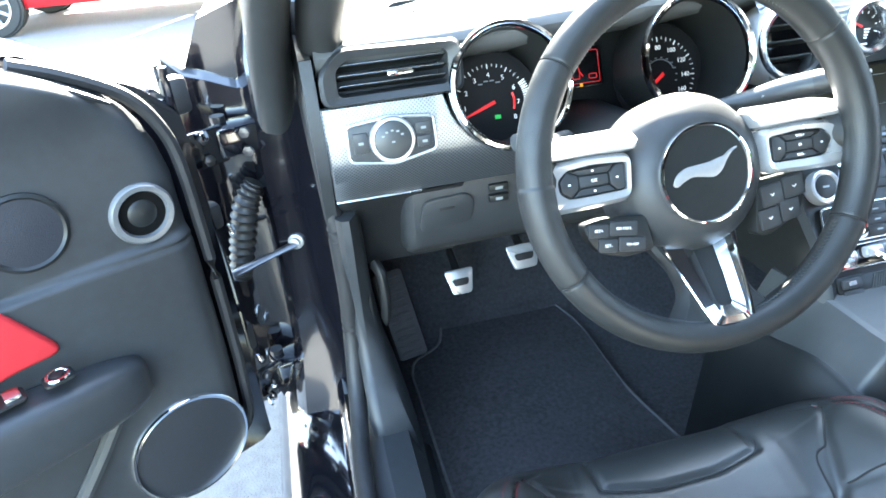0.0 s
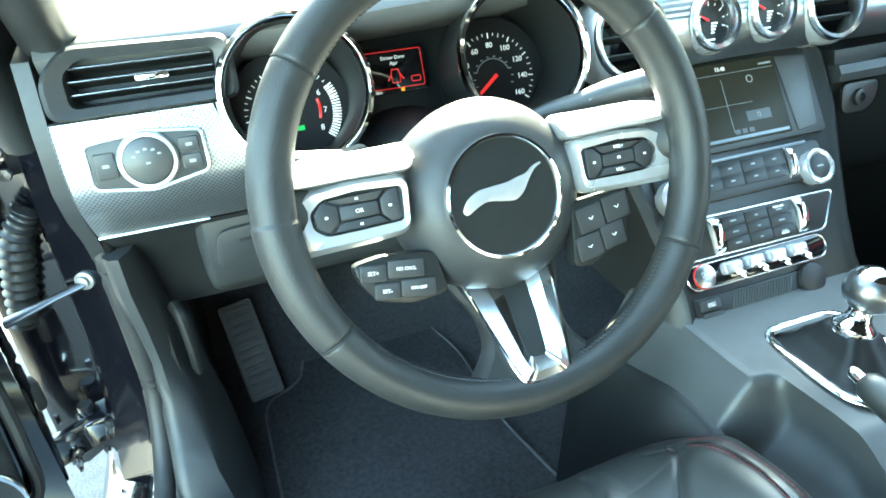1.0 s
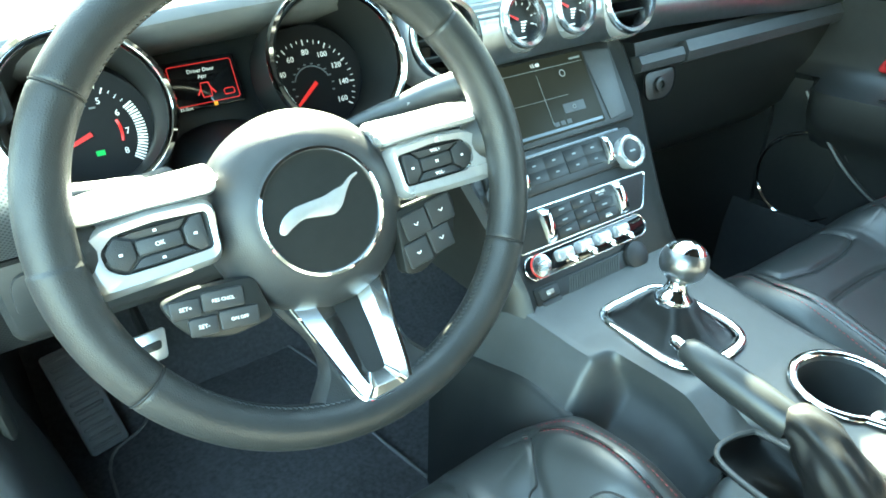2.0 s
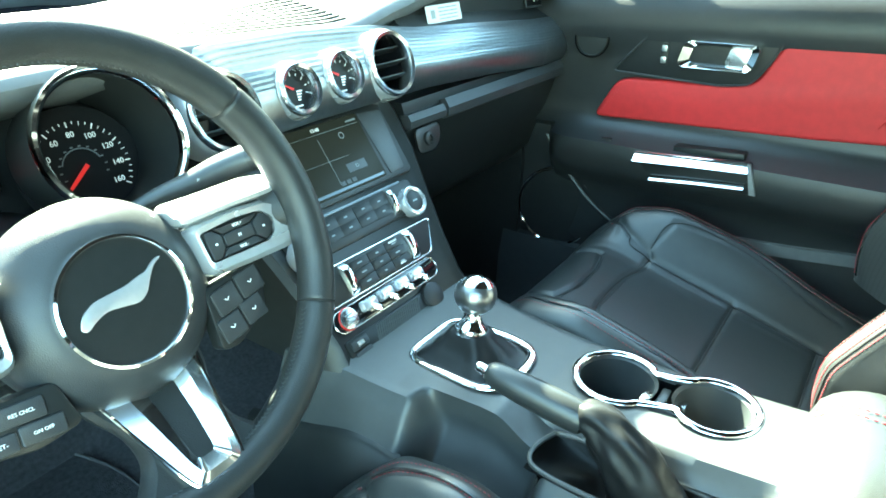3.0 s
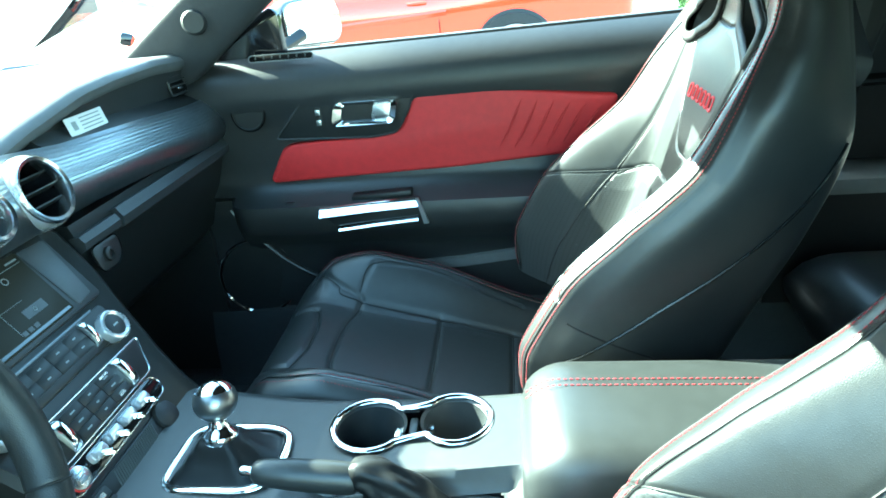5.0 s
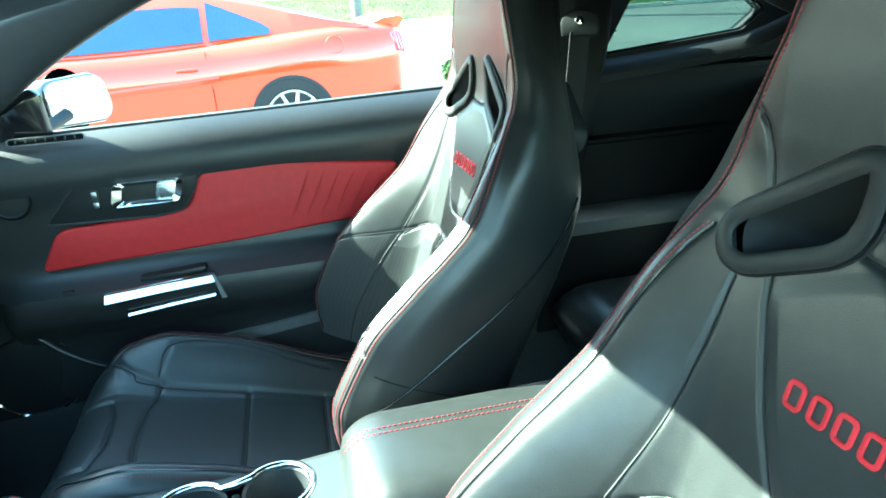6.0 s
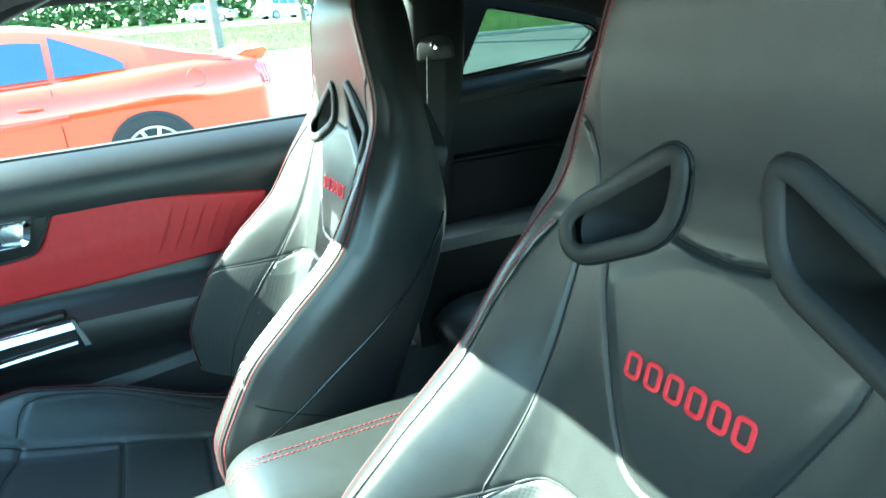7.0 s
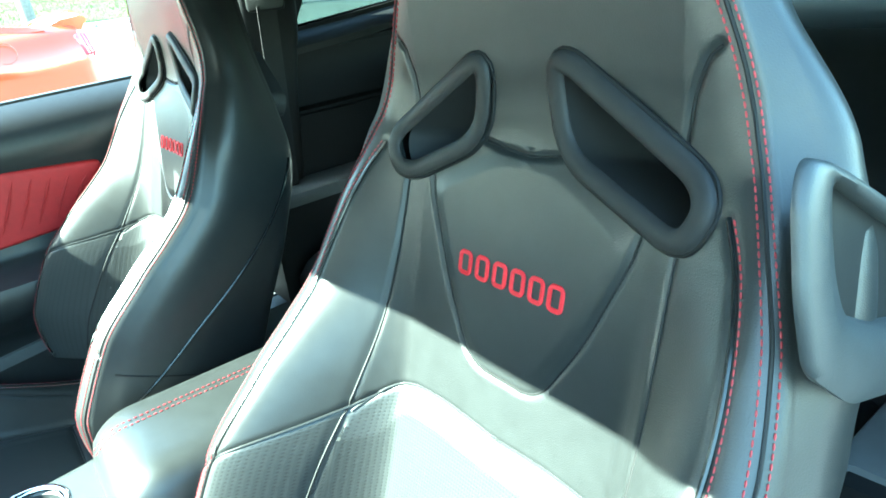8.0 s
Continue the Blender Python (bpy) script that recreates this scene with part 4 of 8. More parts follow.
def arm_spoke(sx):
    """One side spoke: silver yoke, recessed button pads."""
    M = WM
    bm = B()
    loop = [(0.068, 0.018), (0.110, 0.020), (0.150, 0.017), (0.166, 0.002), (0.167, -0.020), (0.158, -0.029), (0.110, -0.028), (0.072, -0.026)]
    pad = [(0.074, 0.010), (0.108, 0.0125), (0.134, 0.0105), (0.144, 0.002), (0.143, -0.010), (0.134, -0.0165), (0.108, -0.0165), (0.076, -0.0155)]
    ol, il = rounded(loop, 0.010, 4), rounded(pad, 0.004, 4)
    mid = [((p[0] * 0.6 + q[0] * 0.4), (p[1] * 0.6 + q[1] * 0.4)) for p, q in zip(ol, il)]
    loft(bm, [[M @ Vector((sx * x, y, d)) for x, y in r] for r, d in ((ol, -0.030), (ol, -0.014), (mid, -0.0085), (il, -0.0095), (il, -0.016))], True, False)
    y_ = part("spoke_yoke", bm, SILVER, wheel, "satin silver spoke")
    # raised upper bar that catches the light
    bm = B()
    bar = [(0.060, 0.041), (0.100, 0.0405), (0.140, 0.041), (0.163, 0.037), (0.164, 0.024), (0.150, 0.0195), (0.110, 0.0205), (0.064, 0.019)]
    rb = rounded(bar, 0.006, 4)
    loft(bm, [[M @ Vector((sx * x, y if k < 2 else 0.028 + (y - 0.028) * f, d - (0 if k == 0 else 1.0 * max(0, (y if k < 2 else 0.028 + (y - 0.028) * f) - 0.024)))) for x, y in rb] for k, (f, d) in enumerate(((1, -0.034), (1, -0.014), (0.8, -0.0085), (0.4, -0.0065), (0.0, -0.006)))], True, False)
    part("spoke_bar", bm, SILVER, y_)
    bm = B()
    plate(bm, [(sx * x, y) for x, y in il], 0.0015, M @ Matrix.Translation((0, 0, -0.0145)), 0.001)
    pd = part("button_pad", bm, HARD, wheel, "black button pad")
    for name, outline in (("up", [(0.094, 0.0035), (0.122, 0.0045), (0.132, 0.0095), (0.088, 0.0100)]), ("down", [(0.094, -0.0085), (0.122, -0.0085), (0.130, -0.0152), (0.088, -0.0148)]),
                          ("left", [(0.0785, 0.0095), (0.0855, 0.009), (0.0922, 0.003), (0.0922, -0.008), (0.0855, -0.0145), (0.0785, -0.014)]), ("right", [(0.124, 0.004), (0.134, 0.0088), (0.1415, 0.001), (0.1405, -0.009), (0.132, -0.0145), (0.124, -0.008)]),
                          ("ok", [(0.0940, -0.0073), (0.1225, -0.0073), (0.1225, 0.0033), (0.0940, 0.0025)])):
        bm = B()
        plate(bm, [(sx * x, y) for x, y in rounded(outline, 0.0015, 2)], 0.004, M @ Matrix.Translation((0, 0, -0.0138)), 0.001)
        bt = part("spoke_button", bm, SOFT, pd)
        c = sum((Vector(o) for o in outline), Vector((0, 0))) / len(outline)
        if name == "ok" and sx < 0:
            writing("button_text", "OK", 0.0042, M @ Matrix.Translation((sx * c.x, c.y, -0.0094)), WHITE_INK, bt)
        elif sx > 0 and name in ("up", "down", "ok"):
            writing("button_text", {"up": "VOL+", "down": "VOL-", "ok": "M"}[name], 0.0038, M @ Matrix.Translation((sx * c.x, c.y, -0.0094)), WHITE_INK, bt)
        else:
            bm = B()
            q = M @ Matrix.Translation((sx * c.x, c.y, -0.0095))
            box(bm, q.translation, (0.0022, 0.0016, 0.0003), 0, q.to_3x3().to_4x4())
            part("button_mark", bm, WHITE_INK, bt)
    # lower button cluster
    bm = B()
    if sx < 0:
        low = [(0.056, -0.044), (0.098, -0.040), (0.121, -0.043), (0.117, -0.058), (0.107, -0.073), (0.080, -0.081), (0.050, -0.078)]
        cells = [(0.1065, -0.0510, 0.0205, 0.013), (0.0810, -0.0525, 0.0285, 0.014), (0.0985, -0.0665, 0.0195, 0.013), (0.0740, -0.0690, 0.0275, 0.014)]
    else:
        low = [(0.064, -0.032), (0.117, -0.028), (0.121, -0.040), (0.111, -0.070), (0.076, -0.087), (0.060, -0.085)]
        cells = [(0.1045, -0.0420, 0.0235, 0.0215), (0.0795, -0.0470, 0.0235, 0.0215), (0.0990, -0.0645, 0.0215, 0.0205), (0.0755, -0.0700, 0.0225, 0.0205)]
    plate(bm, [(sx * x, y) for x, y in rounded(low, 0.006, 3)], 0.003, M @ Matrix.Translation((0, 0, -0.022)), 0.002, back=0.012)
    lo = part("lower_pad", bm, HARD, wheel, "black cruise and phone button pad")
    sizes = 0.0040
    words = ["SET+", "RES CNCL", "SET-", "ON OFF"] if sx < 0 else ["", "", "", ""]
    for (cx, cy, w, h), t in zip(cells, words):
        bm = B()
        q = M @ Matrix.Translation((sx * cx, cy, -0.020)) @ Matrix.Rotation(radians(-8 * -sx), 4, "Z")
        plate(bm, rrect(w, h, 0.002, 3), 0.003, q, 0.001)
        bt = part("lower_button", bm, SOFT, lo)
        q2 = q @ Matrix.Translation((0, 0, 0.0032))
        if t:
            writing("button_text", t, sizes if len(t) < 5 else 0.0034, q2, WHITE_INK, bt)
        else:
            bm = B()
            tube(bm, [q2 @ Vector((-0.002, 0.001, 0)), q2 @ Vector((0, -0.001, 0)), q2 @ Vector((0.002, 0.0012, 0))], 0.0004, 4)
            part("button_mark", bm, WHITE_INK, bt)


arm_spoke(-1)
arm_spoke(1)
# leather spoke roots where the yokes meet the rim
for sx in (-1, 1):
    bm = B()
    tube(bm, [WM @ Vector((sx * x, y, z)) for x, y, z in ((0.140, 0.008, -0.016), (0.155, 0.006, -0.010), (0.166, 0.005, -0.003))], [0.012, 0.017, 0.022], 14, False, 0.32, WN)
    part("spoke_root", bm, LEATHER_RIM, wheel)
# lower spoke: silver fork over a leather root
fork = [(-0.036, -0.070), (0.046, -0.070), (0.0315, -0.144), (0.0285, -0.154), (0.024, -0.158), (-0.008, -0.158), (-0.013, -0.154), (-0.0165, -0.144)]
slot = [(0.001, -0.068), (0.016, -0.068), (0.0125, -0.134), (0.0120, -0.137), (0.0110, -0.139), (0.0040, -0.139), (0.0030, -0.137), (0.0025, -0.134)]
fo, sl = rounded(fork, 0.004, 4), rounded(slot, 0.002, 4)


def lean(x, y, z):
    """The lower spoke falls back from the rim to pass under the hub."""
    return WM @ Vector((x, y, z + 0.010 - 0.6 * max(0.0, y + 0.158)))


bm = B()
root = smooth_line([(x, y, 0) for x, y in ((-0.040, -0.070), (0.050, -0.070), (0.043, -0.110), (0.044, -0.132), (0.058, -0.152), (0.040, -0.160), (0.008, -0.164), (-0.028, -0.162), (-0.048, -0.154), (-0.030, -0.132), (-0.029, -0.110))], 6, True)
loft(bm, [[lean(p.x, p.y, -0.022) for p in root], [lean(p.x, p.y, -0.008) for p in root], [lean(0.006 + (p.x - 0.006) * 0.9, p.y, -0.002) for p in root]], True, True)
part("lower_spoke_root", bm, LEATHER_RIM, wheel, "black leather spoke root")
bm = B()
cx_ = 0.007
ridge = [(cx_ + (a[0] * 0.55 + q[0] * 0.45 - cx_) * 1.0, a[1] * 0.55 + q[1] * 0.45) for a, q in zip(fo, sl)]
rg = [[lean(x, y, -0.010) for x, y in fo], [lean(x, y, 0.001) for x, y in fo], [lean(x, y, 0.0065) for x, y in ridge], [lean(x, y, -0.006) for x, y in sl], [lean(x, y, -0.016) for x, y in sl]]
loft(bm, rg, True, False)
fk = part("lower_spoke_fork", bm, POLISHED, wheel, "bright silver lower spoke", angle=15)
bm = B()
tube(bm, [lean(cx_ + (x - cx_) * 1.02, y, 0.0015) for x, y in fo], 0.0014, 6, True)
part("fork_edge", bm, CHROME, fk)

# stalks
st = thing("wiper_stalk", (-0.24, 0.10, 0.85), "black wiper stalk with pale symbols", "stalk")
bm = B()
pts = smooth_line([(-0.315, 0.165, 0.812), (-0.285, 0.145, 0.826), (-0.264, 0.127, 0.835), (-0.240, 0.102, 0.850), (-0.222, 0.082, 0.860)], 6)
tube(bm, pts, [0.008 + 0.008 * min(1, i / 16) for i in range(len(pts))], 14, False, 0.85)
sb2 = part("stalk_arm", bm, SOFT_GREY, st)
bm = B()
tube(bm, [Vector((-0.224, 0.084, 0.859)), Vector((-0.214, 0.074, 0.864)), Vector((-0.211, 0.071, 0.8655))], [0.0164, 0.0155, 0.010], 14, False, 0.85)
part("stalk_tip", bm, SOFT, st)
bm = B()
for k in range(3):
    box(bm, (-0.265 + 0.013 * k, 0.1085 - 0.013 * k, 0.842 + 0.008 * k), (0.006, 0.001, 0.005), 0.0, pose(0, 0, 0, 0, 0, -44))
part("stalk_marks", bm, GREY_INK, sb2)
st = thing("indicator_stalk", (-0.55, 0.10, 0.84), "black indicator stalk with pale symbols", "stalk")
bm = B()
pts = smooth_line([(-0.490, 0.14, 0.822), (-0.515, 0.115, 0.828), (-0.540, 0.10, 0.835), (-0.566, 0.094, 0.841)], 6)
tube(bm, pts, [0.008 + 0.004 * min(1, i / 10) for i in range(len(pts))], 14, False, 0.75)
sb2 = part("stalk_arm", bm, SOFT_GREY, st)
bm = B()
for k in range(2):
    box(bm, (-0.533 - 0.014 * k, 0.0895 - 0.004 * k, 0.838), (0.006, 0.001, 0.004), 0.0)
part("stalk_marks", bm, GREY_INK, sb2)

# ---- pedals, footrest, mat ----
fr = thing("footrest", (-0.65, 0.60, 0.28), "ribbed black rubber footrest pad", "footrest")
p_bl, p_br, p_tl, p_tr = Vector((-0.668, 0.565, 0.206)), Vector((-0.607, 0.572, 0.208)), Vector((-0.69, 0.672, 0.356)), Vector((-0.635, 0.672, 0.362))
c = (p_bl + p_br + p_tl + p_tr) / 4
vup = ((p_tl + p_tr) - (p_bl + p_br)).normalized()
n = (p_br - p_bl).cross(vup).normalized()
fm = facing(c, n, vup)
bm = B()
plate(bm, rrect(0.064, 0.190, 0.008), 0.010, fm, 0.004, back=0.02)
pad_ = part("footrest_pad", bm, FOOT_RUBBER, fr)
for k in range(11):
    bm = B()
    box(bm, fm @ Vector((0, -0.082 + 0.0164 * k, 0.011)), (0.048, 0.0075, 0.008), 0.003, fm.to_3x3().to_4x4())
    part("footrest_rib", bm, FOOT_RUBBER, pad_)


def pedal(c, w, h, name, label):
    p = thing(name, c, label, "pedal")
    m_ = facing(c, (0.05, -0.85, 0.5))
    bm = B()
    o = rounded([(-w / 2, h / 2), (-w * 0.33, -h / 2), (w * 0.33, -h / 2), (w / 2, h / 2)], 0.008)
    i_ = rounded([(-w * 0.3, h * 0.12), (-w * 0.24, -h * 0.16), (w * 0.24, -h * 0.16), (w * 0.3, h * 0.12)], 0.005)
    plate(bm, o, 0.006, m_, 0.002)
    pp = part("pedal_plate", bm, SILVER, p, "brushed metal plate")
    bm = B()
    plate(bm, i_, 0.0075, m_, 0.001)
    part("pedal_rubber", bm, RUBBER, pp)
    bm = B()
    tube(bm, [m_ @ Vector((0, 0.01, -0.002)), m_ @ Vector((0, 0.08, -0.05)), Vector((c[0], c[1] + 0.12, c[2] + 0.25))], [0.009, 0.008, 0.008], 8)
    part("pedal_arm", bm, HARD, p)


pedal((-0.530, 0.543, 0.388), 0.060, 0.05, "clutch_pedal", "metal-faced clutch pedal with rubber insert")
pedal((-0.395, 0.55, 0.415), 0.072, 0.05, "brake_pedal", "metal-faced brake pedal with rubber insert")
mt = thing("floor_mat", (-0.45, 0.25, 0.185), "black carpet floor mat with stitched edge", "floor mat")
bm = B()
MAT = [(-0.650, 0.560), (-0.572, 0.585), (-0.556, 0.66), (-0.44, 0.672), (-0.30, 0.665), (-0.255, 0.56), (-0.25, 0.35), (-0.20, 0.10), (-0.20, -0.25), (-0.64, -0.25), (-0.645, 0.2)]
mo = rounded(MAT, 0.045, 5)


def mat_z(y):
    return 0.181 + 0.0 if y < 0.48 else 0.181 + 0.25 * (y - 0.48) ** 1.2


rg = [[Vector((x, y, mat_z(y) - 0.004)) for x, y in mo], [Vector((x, y, mat_z(y) + 0.006)) for x, y in mo]]
loft(bm, rg, True, True)
mp_ = part("mat_carpet", bm, CARPET, mt)
bm = B()
tube(bm, [Vector((x, y, mat_z(y) + 0.006)) for x, y in mo], 0.0032, 6, True)
part("mat_binding", bm, CARPET_EDGE, mt, "bound edge")

# ---- seats ----
SEAT_X = -0.415
SO, SV, SW = Vector((SEAT_X, -0.705, 0.722)), Vector((0, -0.277, 0.961)), Vector((0, 0.961, 0.277))
HALF = [(-0.30, 0.235), (-0.24, 0.25), (-0.15, 0.258), (0.0, 0.262), (0.10, 0.258), (0.18, 0.244), (0.24, 0.222), (0.29, 0.202), (0.34, 0.186), (0.38, 0.169), (0.41, 0.154), (0.45, 0.137), (0.485, 0.116), (0.505, 0.092), (0.515, 0.05)]
CREST = [(-0.30, 0.14), (-0.25, 0.165), (-0.20, 0.18), (-0.10, 0.168), (0.0, 0.12), (0.05, 0.088), (0.10, 0.06), (0.18, 0.038), (0.26, 0.018), (0.34, 0.004), (0.5, 0.0)]
THICK = [(-0.30, 0.07), (-0.1, 0.09), (0.05, 0.115), (0.16, 0.125), (0.25, 0.105), (0.35, 0.07), (0.45, 0.05), (0.515, 0.03)]
HEAD = [(-0.3, 0.03), (-0.15, 0.008), (0.0, 0.0), (0.27, 0.0), (0.30, 0.005), (0.34, 0.017), (0.40, 0.036), (0.46, 0.051), (0.50, 0.050), (0.515, 0.044)]


def seg_dist(px, py, line):
    d = np.full(px.shape, 9.0)
    for (ax, ay), (bx, by) in zip(line[:-1], line[1:]):
        dx, dy = bx - ax, by - ay
        t = np.clip(((px - ax) * dx + (py - ay) * dy) / (dx * dx + dy * dy + 1e-12), 0, 1)
        d = np.minimum(d, np.hypot(px - ax - t * dx, py - ay - t * dy))
    return d


def both(line):
    return [line, [(-x, y) for x, y in line]]


PANEL = rounded([(-0.034, 0.268), (-0.122, 0.224), (-0.083, 0.128), (-0.043, 0.062), (0.043, 0.062), (0.083, 0.128), (0.122, 0.224), (0.034, 0.268)], 0.024, 6)
SIDE_SEAM = [(0.150, 0.222), (0.152, 0.15), (0.157, 0.07), (0.163, 0.0), (0.172, -0.12), (0.18, -0.3)]
INSERT_TOP = [(0.163, -0.034), (0.152, -0.014), (0.136, 0.001), (0.112, 0.008), (0.07, 0.009), (0.0, 0.004)]
BOLSTER_SEAM = [(0.152, -0.014), (0.185, -0.050), (0.25, -0.11)]
PIPE_LINE = [(0.184, 0.252), (0.200, 0.222), (0.213, 0.18), (0.222, 0.12), (0.227, 0.0), (0.226, -0.12), (0.214, -0.29)]
HEAD_SEAM = [(0.054, 0.269), (0.030, 0.2650), (0.0, 0.263), (-0.034, 0.2675)]
SHOULDER_SEAM = [(0.143, 0.292), (0.147, 0.32), (0.155, 0.341), (0.163, 0.349)]
PANEL_SEAM = [(-0.121, 0.236)] + [p for p in PANEL if p[1] < 0.215] + [(0.121, 0.236)]
SEAMS = [PANEL_SEAM, HEAD_SEAM] + both(SIDE_SEAM) + both(INSERT_TOP) + both(BOLSTER_SEAM) + both(SHOULDER_SEAM)
HOLE = [(0.031, 0.341), (0.042, 0.2725), (0.152, 0.228), (0.167, 0.264)]
HOLE_MID = [(0.027, 0.347), (0.038, 0.270), (0.156, 0.222), (0.174, 0.262)]


def hole_side(poly, sgn):
    """The harness opening of one side; one side's inner edge is moved out to fit the camera's view."""
    return [(sgn * (x + (0.020 if sgn > 0 and x < 0.10 else 0.0)), y - (0.004 if sgn > 0 and y > 0.3 else 0.0)) for x, y in poly]




def seat_front(u, v):
    """Forward offset of the back's front face, arrays in and out."""
    H = ease(v, HALF)
    C = ease(v, CREST)
    au = np.abs(u)
    t = np.clip((au - 0.125) / 0.10, 0, 1)
    w = ease(v, HEAD) + C * t * t * (3 - 2 * t) - 0.008 * np.clip(1 - (u / 0.14) ** 2, 0, 1)
    r = 0.034
    k = np.clip((au - (H - r)) / r, 0, 1)
    soft = 0.75 - 0.5 * np.clip((v - 0.12) / 0.14, 0, 1)
    w = w - soft * r * (1 - np.sqrt(np.maximum(0, 1 - k * k)))
    # the middle panel stands a little proud, seams sink in
    ins = np.ones(u.shape, bool)
    for (ax, ay), (bx, by) in zip(PANEL, PANEL[1:] + PANEL[:1]):
        ins &= ((bx - ax) * (v - ay) - (by - ay) * (u - ax)) > 0
    w = w + 0.003 * ins * np.clip(seg_dist(u, v, PANEL) / 0.016, 0, 1)
    low = (v < np.interp(au, [0, 0.07, 0.112, 0.136, 0.152, 0.163], [0.004, 0.009, 0.008, 0.001, -0.014, -0.034])) & (au < 0.163)
    w = w + 0.007 * low * np.clip(np.minimum(seg_dist(u, v, INSERT_TOP), seg_dist(-u, v, INSERT_TOP)) / 0.03, 0, 1)
    for s in SEAMS:
        w = w - 0.0030 * np.exp(-(seg_dist(u, v, s) / 0.0026) ** 2)
    for s in both(PIPE_LINE):
        w = w - 0.002 * np.exp(-(seg_dist(u, v, s) / 0.004) ** 2)
    return w


def side_bulge(v, t):
    """How far the flank stands out beyond the front seam, t from the seam to the back."""
    b = 0.012 + 0.024 * sstep(0.12, 0.27, v) - 0.020 * sstep(0.30, 0.38, v)
    return b * math.sin(math.pi * t ** 0.62) - 0.03 * t * t


def seat_point(u, v, w):
    return SO + Vector((u, 0, 0)) + SV * v + SW * w


def on_back(pts, lift=0.0, n=10):
    line = smooth_line([(x, y, 0) for x, y in pts], n)
    u, v = np.array([p.x for p in line]), np.array([p.y for p in line])
    w = seat_front(u, v)
    return [seat_point(a, b, c + lift) for a, b, c in zip(u, v, w)]


def in_poly(u, v, poly):
    ins = np.zeros(u.shape, bool)
    for (ax, ay), (bx, by) in zip(poly, poly[1:] + poly[:1]):
        c = ((ay > v) != (by > v)) & (u < (bx - ax) * (v - ay) / (by - ay + 1e-12) + ax)
        ins ^= c
    return ins


def dashes(bm, pts, length=0.0038, gap=0.0016, r=0.00072):
    """Short stitches along a line of points."""
    acc, on = 0.0, True
    start = pts[0]
    for a, b in zip(pts[:-1], pts[1:]):
        d = (b - a).length
        pos = 0.0
        while pos < d:
            step = min((length if on else gap) - acc, d - pos)
            pos += step
            acc += step
            if acc >= (length if on else gap) - 1e-9:
                p = a.lerp(b, pos / d)
                if on:
                    tube(bm, [start, start.lerp(p, 0.5), p], [r * 0.6, r, r * 0.6], 5)
                on, acc, start = not on, 0.0, p
    return bm


def make_seat():
    seat = thing("bucket_seat", (SEAT_X, -0.45, 0.24), "black leather bucket seat with high backrest and red lettering patch", "car seat", "front seats")
    # backrest shell
    vs = np.unique(np.concatenate([np.linspace(-0.30, 0.47, 420), np.linspace(0.47, 0.515, 20)]))
    nf, ns, nb = 300, 14, 60
    rings = []
    for v in vs:
        H, T = float(ease(v, HALF)), float(ease(v, THICK))
        u = H * np.sin(np.linspace(-1, 1, nf) * math.pi / 2 * 0.86) / math.sin(math.pi / 2 * 0.86)
        w = seat_front(u, np.full(nf, v))
        row = list(zip(u, w))
        we = w[-1]
        for k in range(1, ns + 1):
            t = k / ns
            row.append((H + side_bulge(v, t), we + (-T - we) * t))
        for k in range(1, nb):
            x = (H - 0.03) * (1 - 2 * k / nb)
            row.append((x, -T - 0.022 * (1 - (x / H) ** 2)))
        for k in range(ns, 0, -1):
            t = k / ns
            row.append((-(H + side_bulge(v, t)), we + (-T - we) * t))
        rings.append([(a, float(v), b) for a, b in row])
    n = len(rings[0])
    bms = [B(), B()]
    U = np.array([[p[0] for p in r] for r in rings])
    V = np.array([[p[1] for p in r] for r in rings])
    cu, cv = (U[:-1] + np.roll(U, -1, 1)[:-1]) / 2, (V[:-1] + V[1:]) / 2
    hole = in_poly(cu, cv, hole_side(HOLE, 1)) | in_poly(cu, cv, hole_side(HOLE, -1))
    front = np.zeros(cu.shape, bool)
    front[:, :nf - 1] = True
    lim = np.interp(np.abs(cu), [0, 0.07, 0.112, 0.136, 0.152, 0.185, 0.25, 0.3], [0.004, 0.009, 0.008, 0.001, -0.014, -0.05, -0.11, -0.14])
    perf = front & (cv < lim) & (np.abs(cu) < 0.224)
    made = [{}, {}]
    for i in range(len(rings) - 1):
        for j in range(n):
            if hole[i, j]:
                continue
            k = 1 if perf[i, j] else 0
            q = []
            for a, b in ((i, j), (i, (j + 1) % n), (i + 1, (j + 1) % n), (i + 1, j)):
                if (a, b) not in made[k]:
                    made[k][a, b] = bms[k].verts.new(seat_point(*rings[a][b]))
                q.append(made[k][a, b])
            bms[k].faces.new(q)
    top = [made[0][len(rings) - 1, j] for j in range(n)]
    bms[0].faces.new(top)
    back = part("backrest", bms[0], LEATHER, seat, "", angle=60)
    part("backrest_insert", bms[1], LEATHER_PERF, back, "perforated black leather insert", angle=60)
    for sgn in (1, -1):
        # harness opening: padded frame and tunnel
        cpts = rounded(hole_side(HOLE_MID, sgn), 0.03, 8)
        bm = B()
        pts = [seat_point(x, y, float(seat_front(np.array([x]), np.array([y]))[0]) + 0.004) for x, y in cpts]
        tube(bm, pts, 0.0086, 14, True, 0.5, SW)
        part("harness_opening_frame", bm, FRAME_PLASTIC, back, "moulded grey plastic bezel")
        # dark joint between the bezel and the leather
        bm = B()
        ring_pts = []
        for i, (x, y) in enumerate(cpts):
            a, b = cpts[i - 1], cpts[(i + 1) % len(cpts)]
            d = Vector((b[0] - a[0], b[1] - a[1]))
            nrm = Vector((-d.y, d.x)).normalized() * (-0.0094 * sgn)
            q = (x + nrm.x, y + nrm.y)
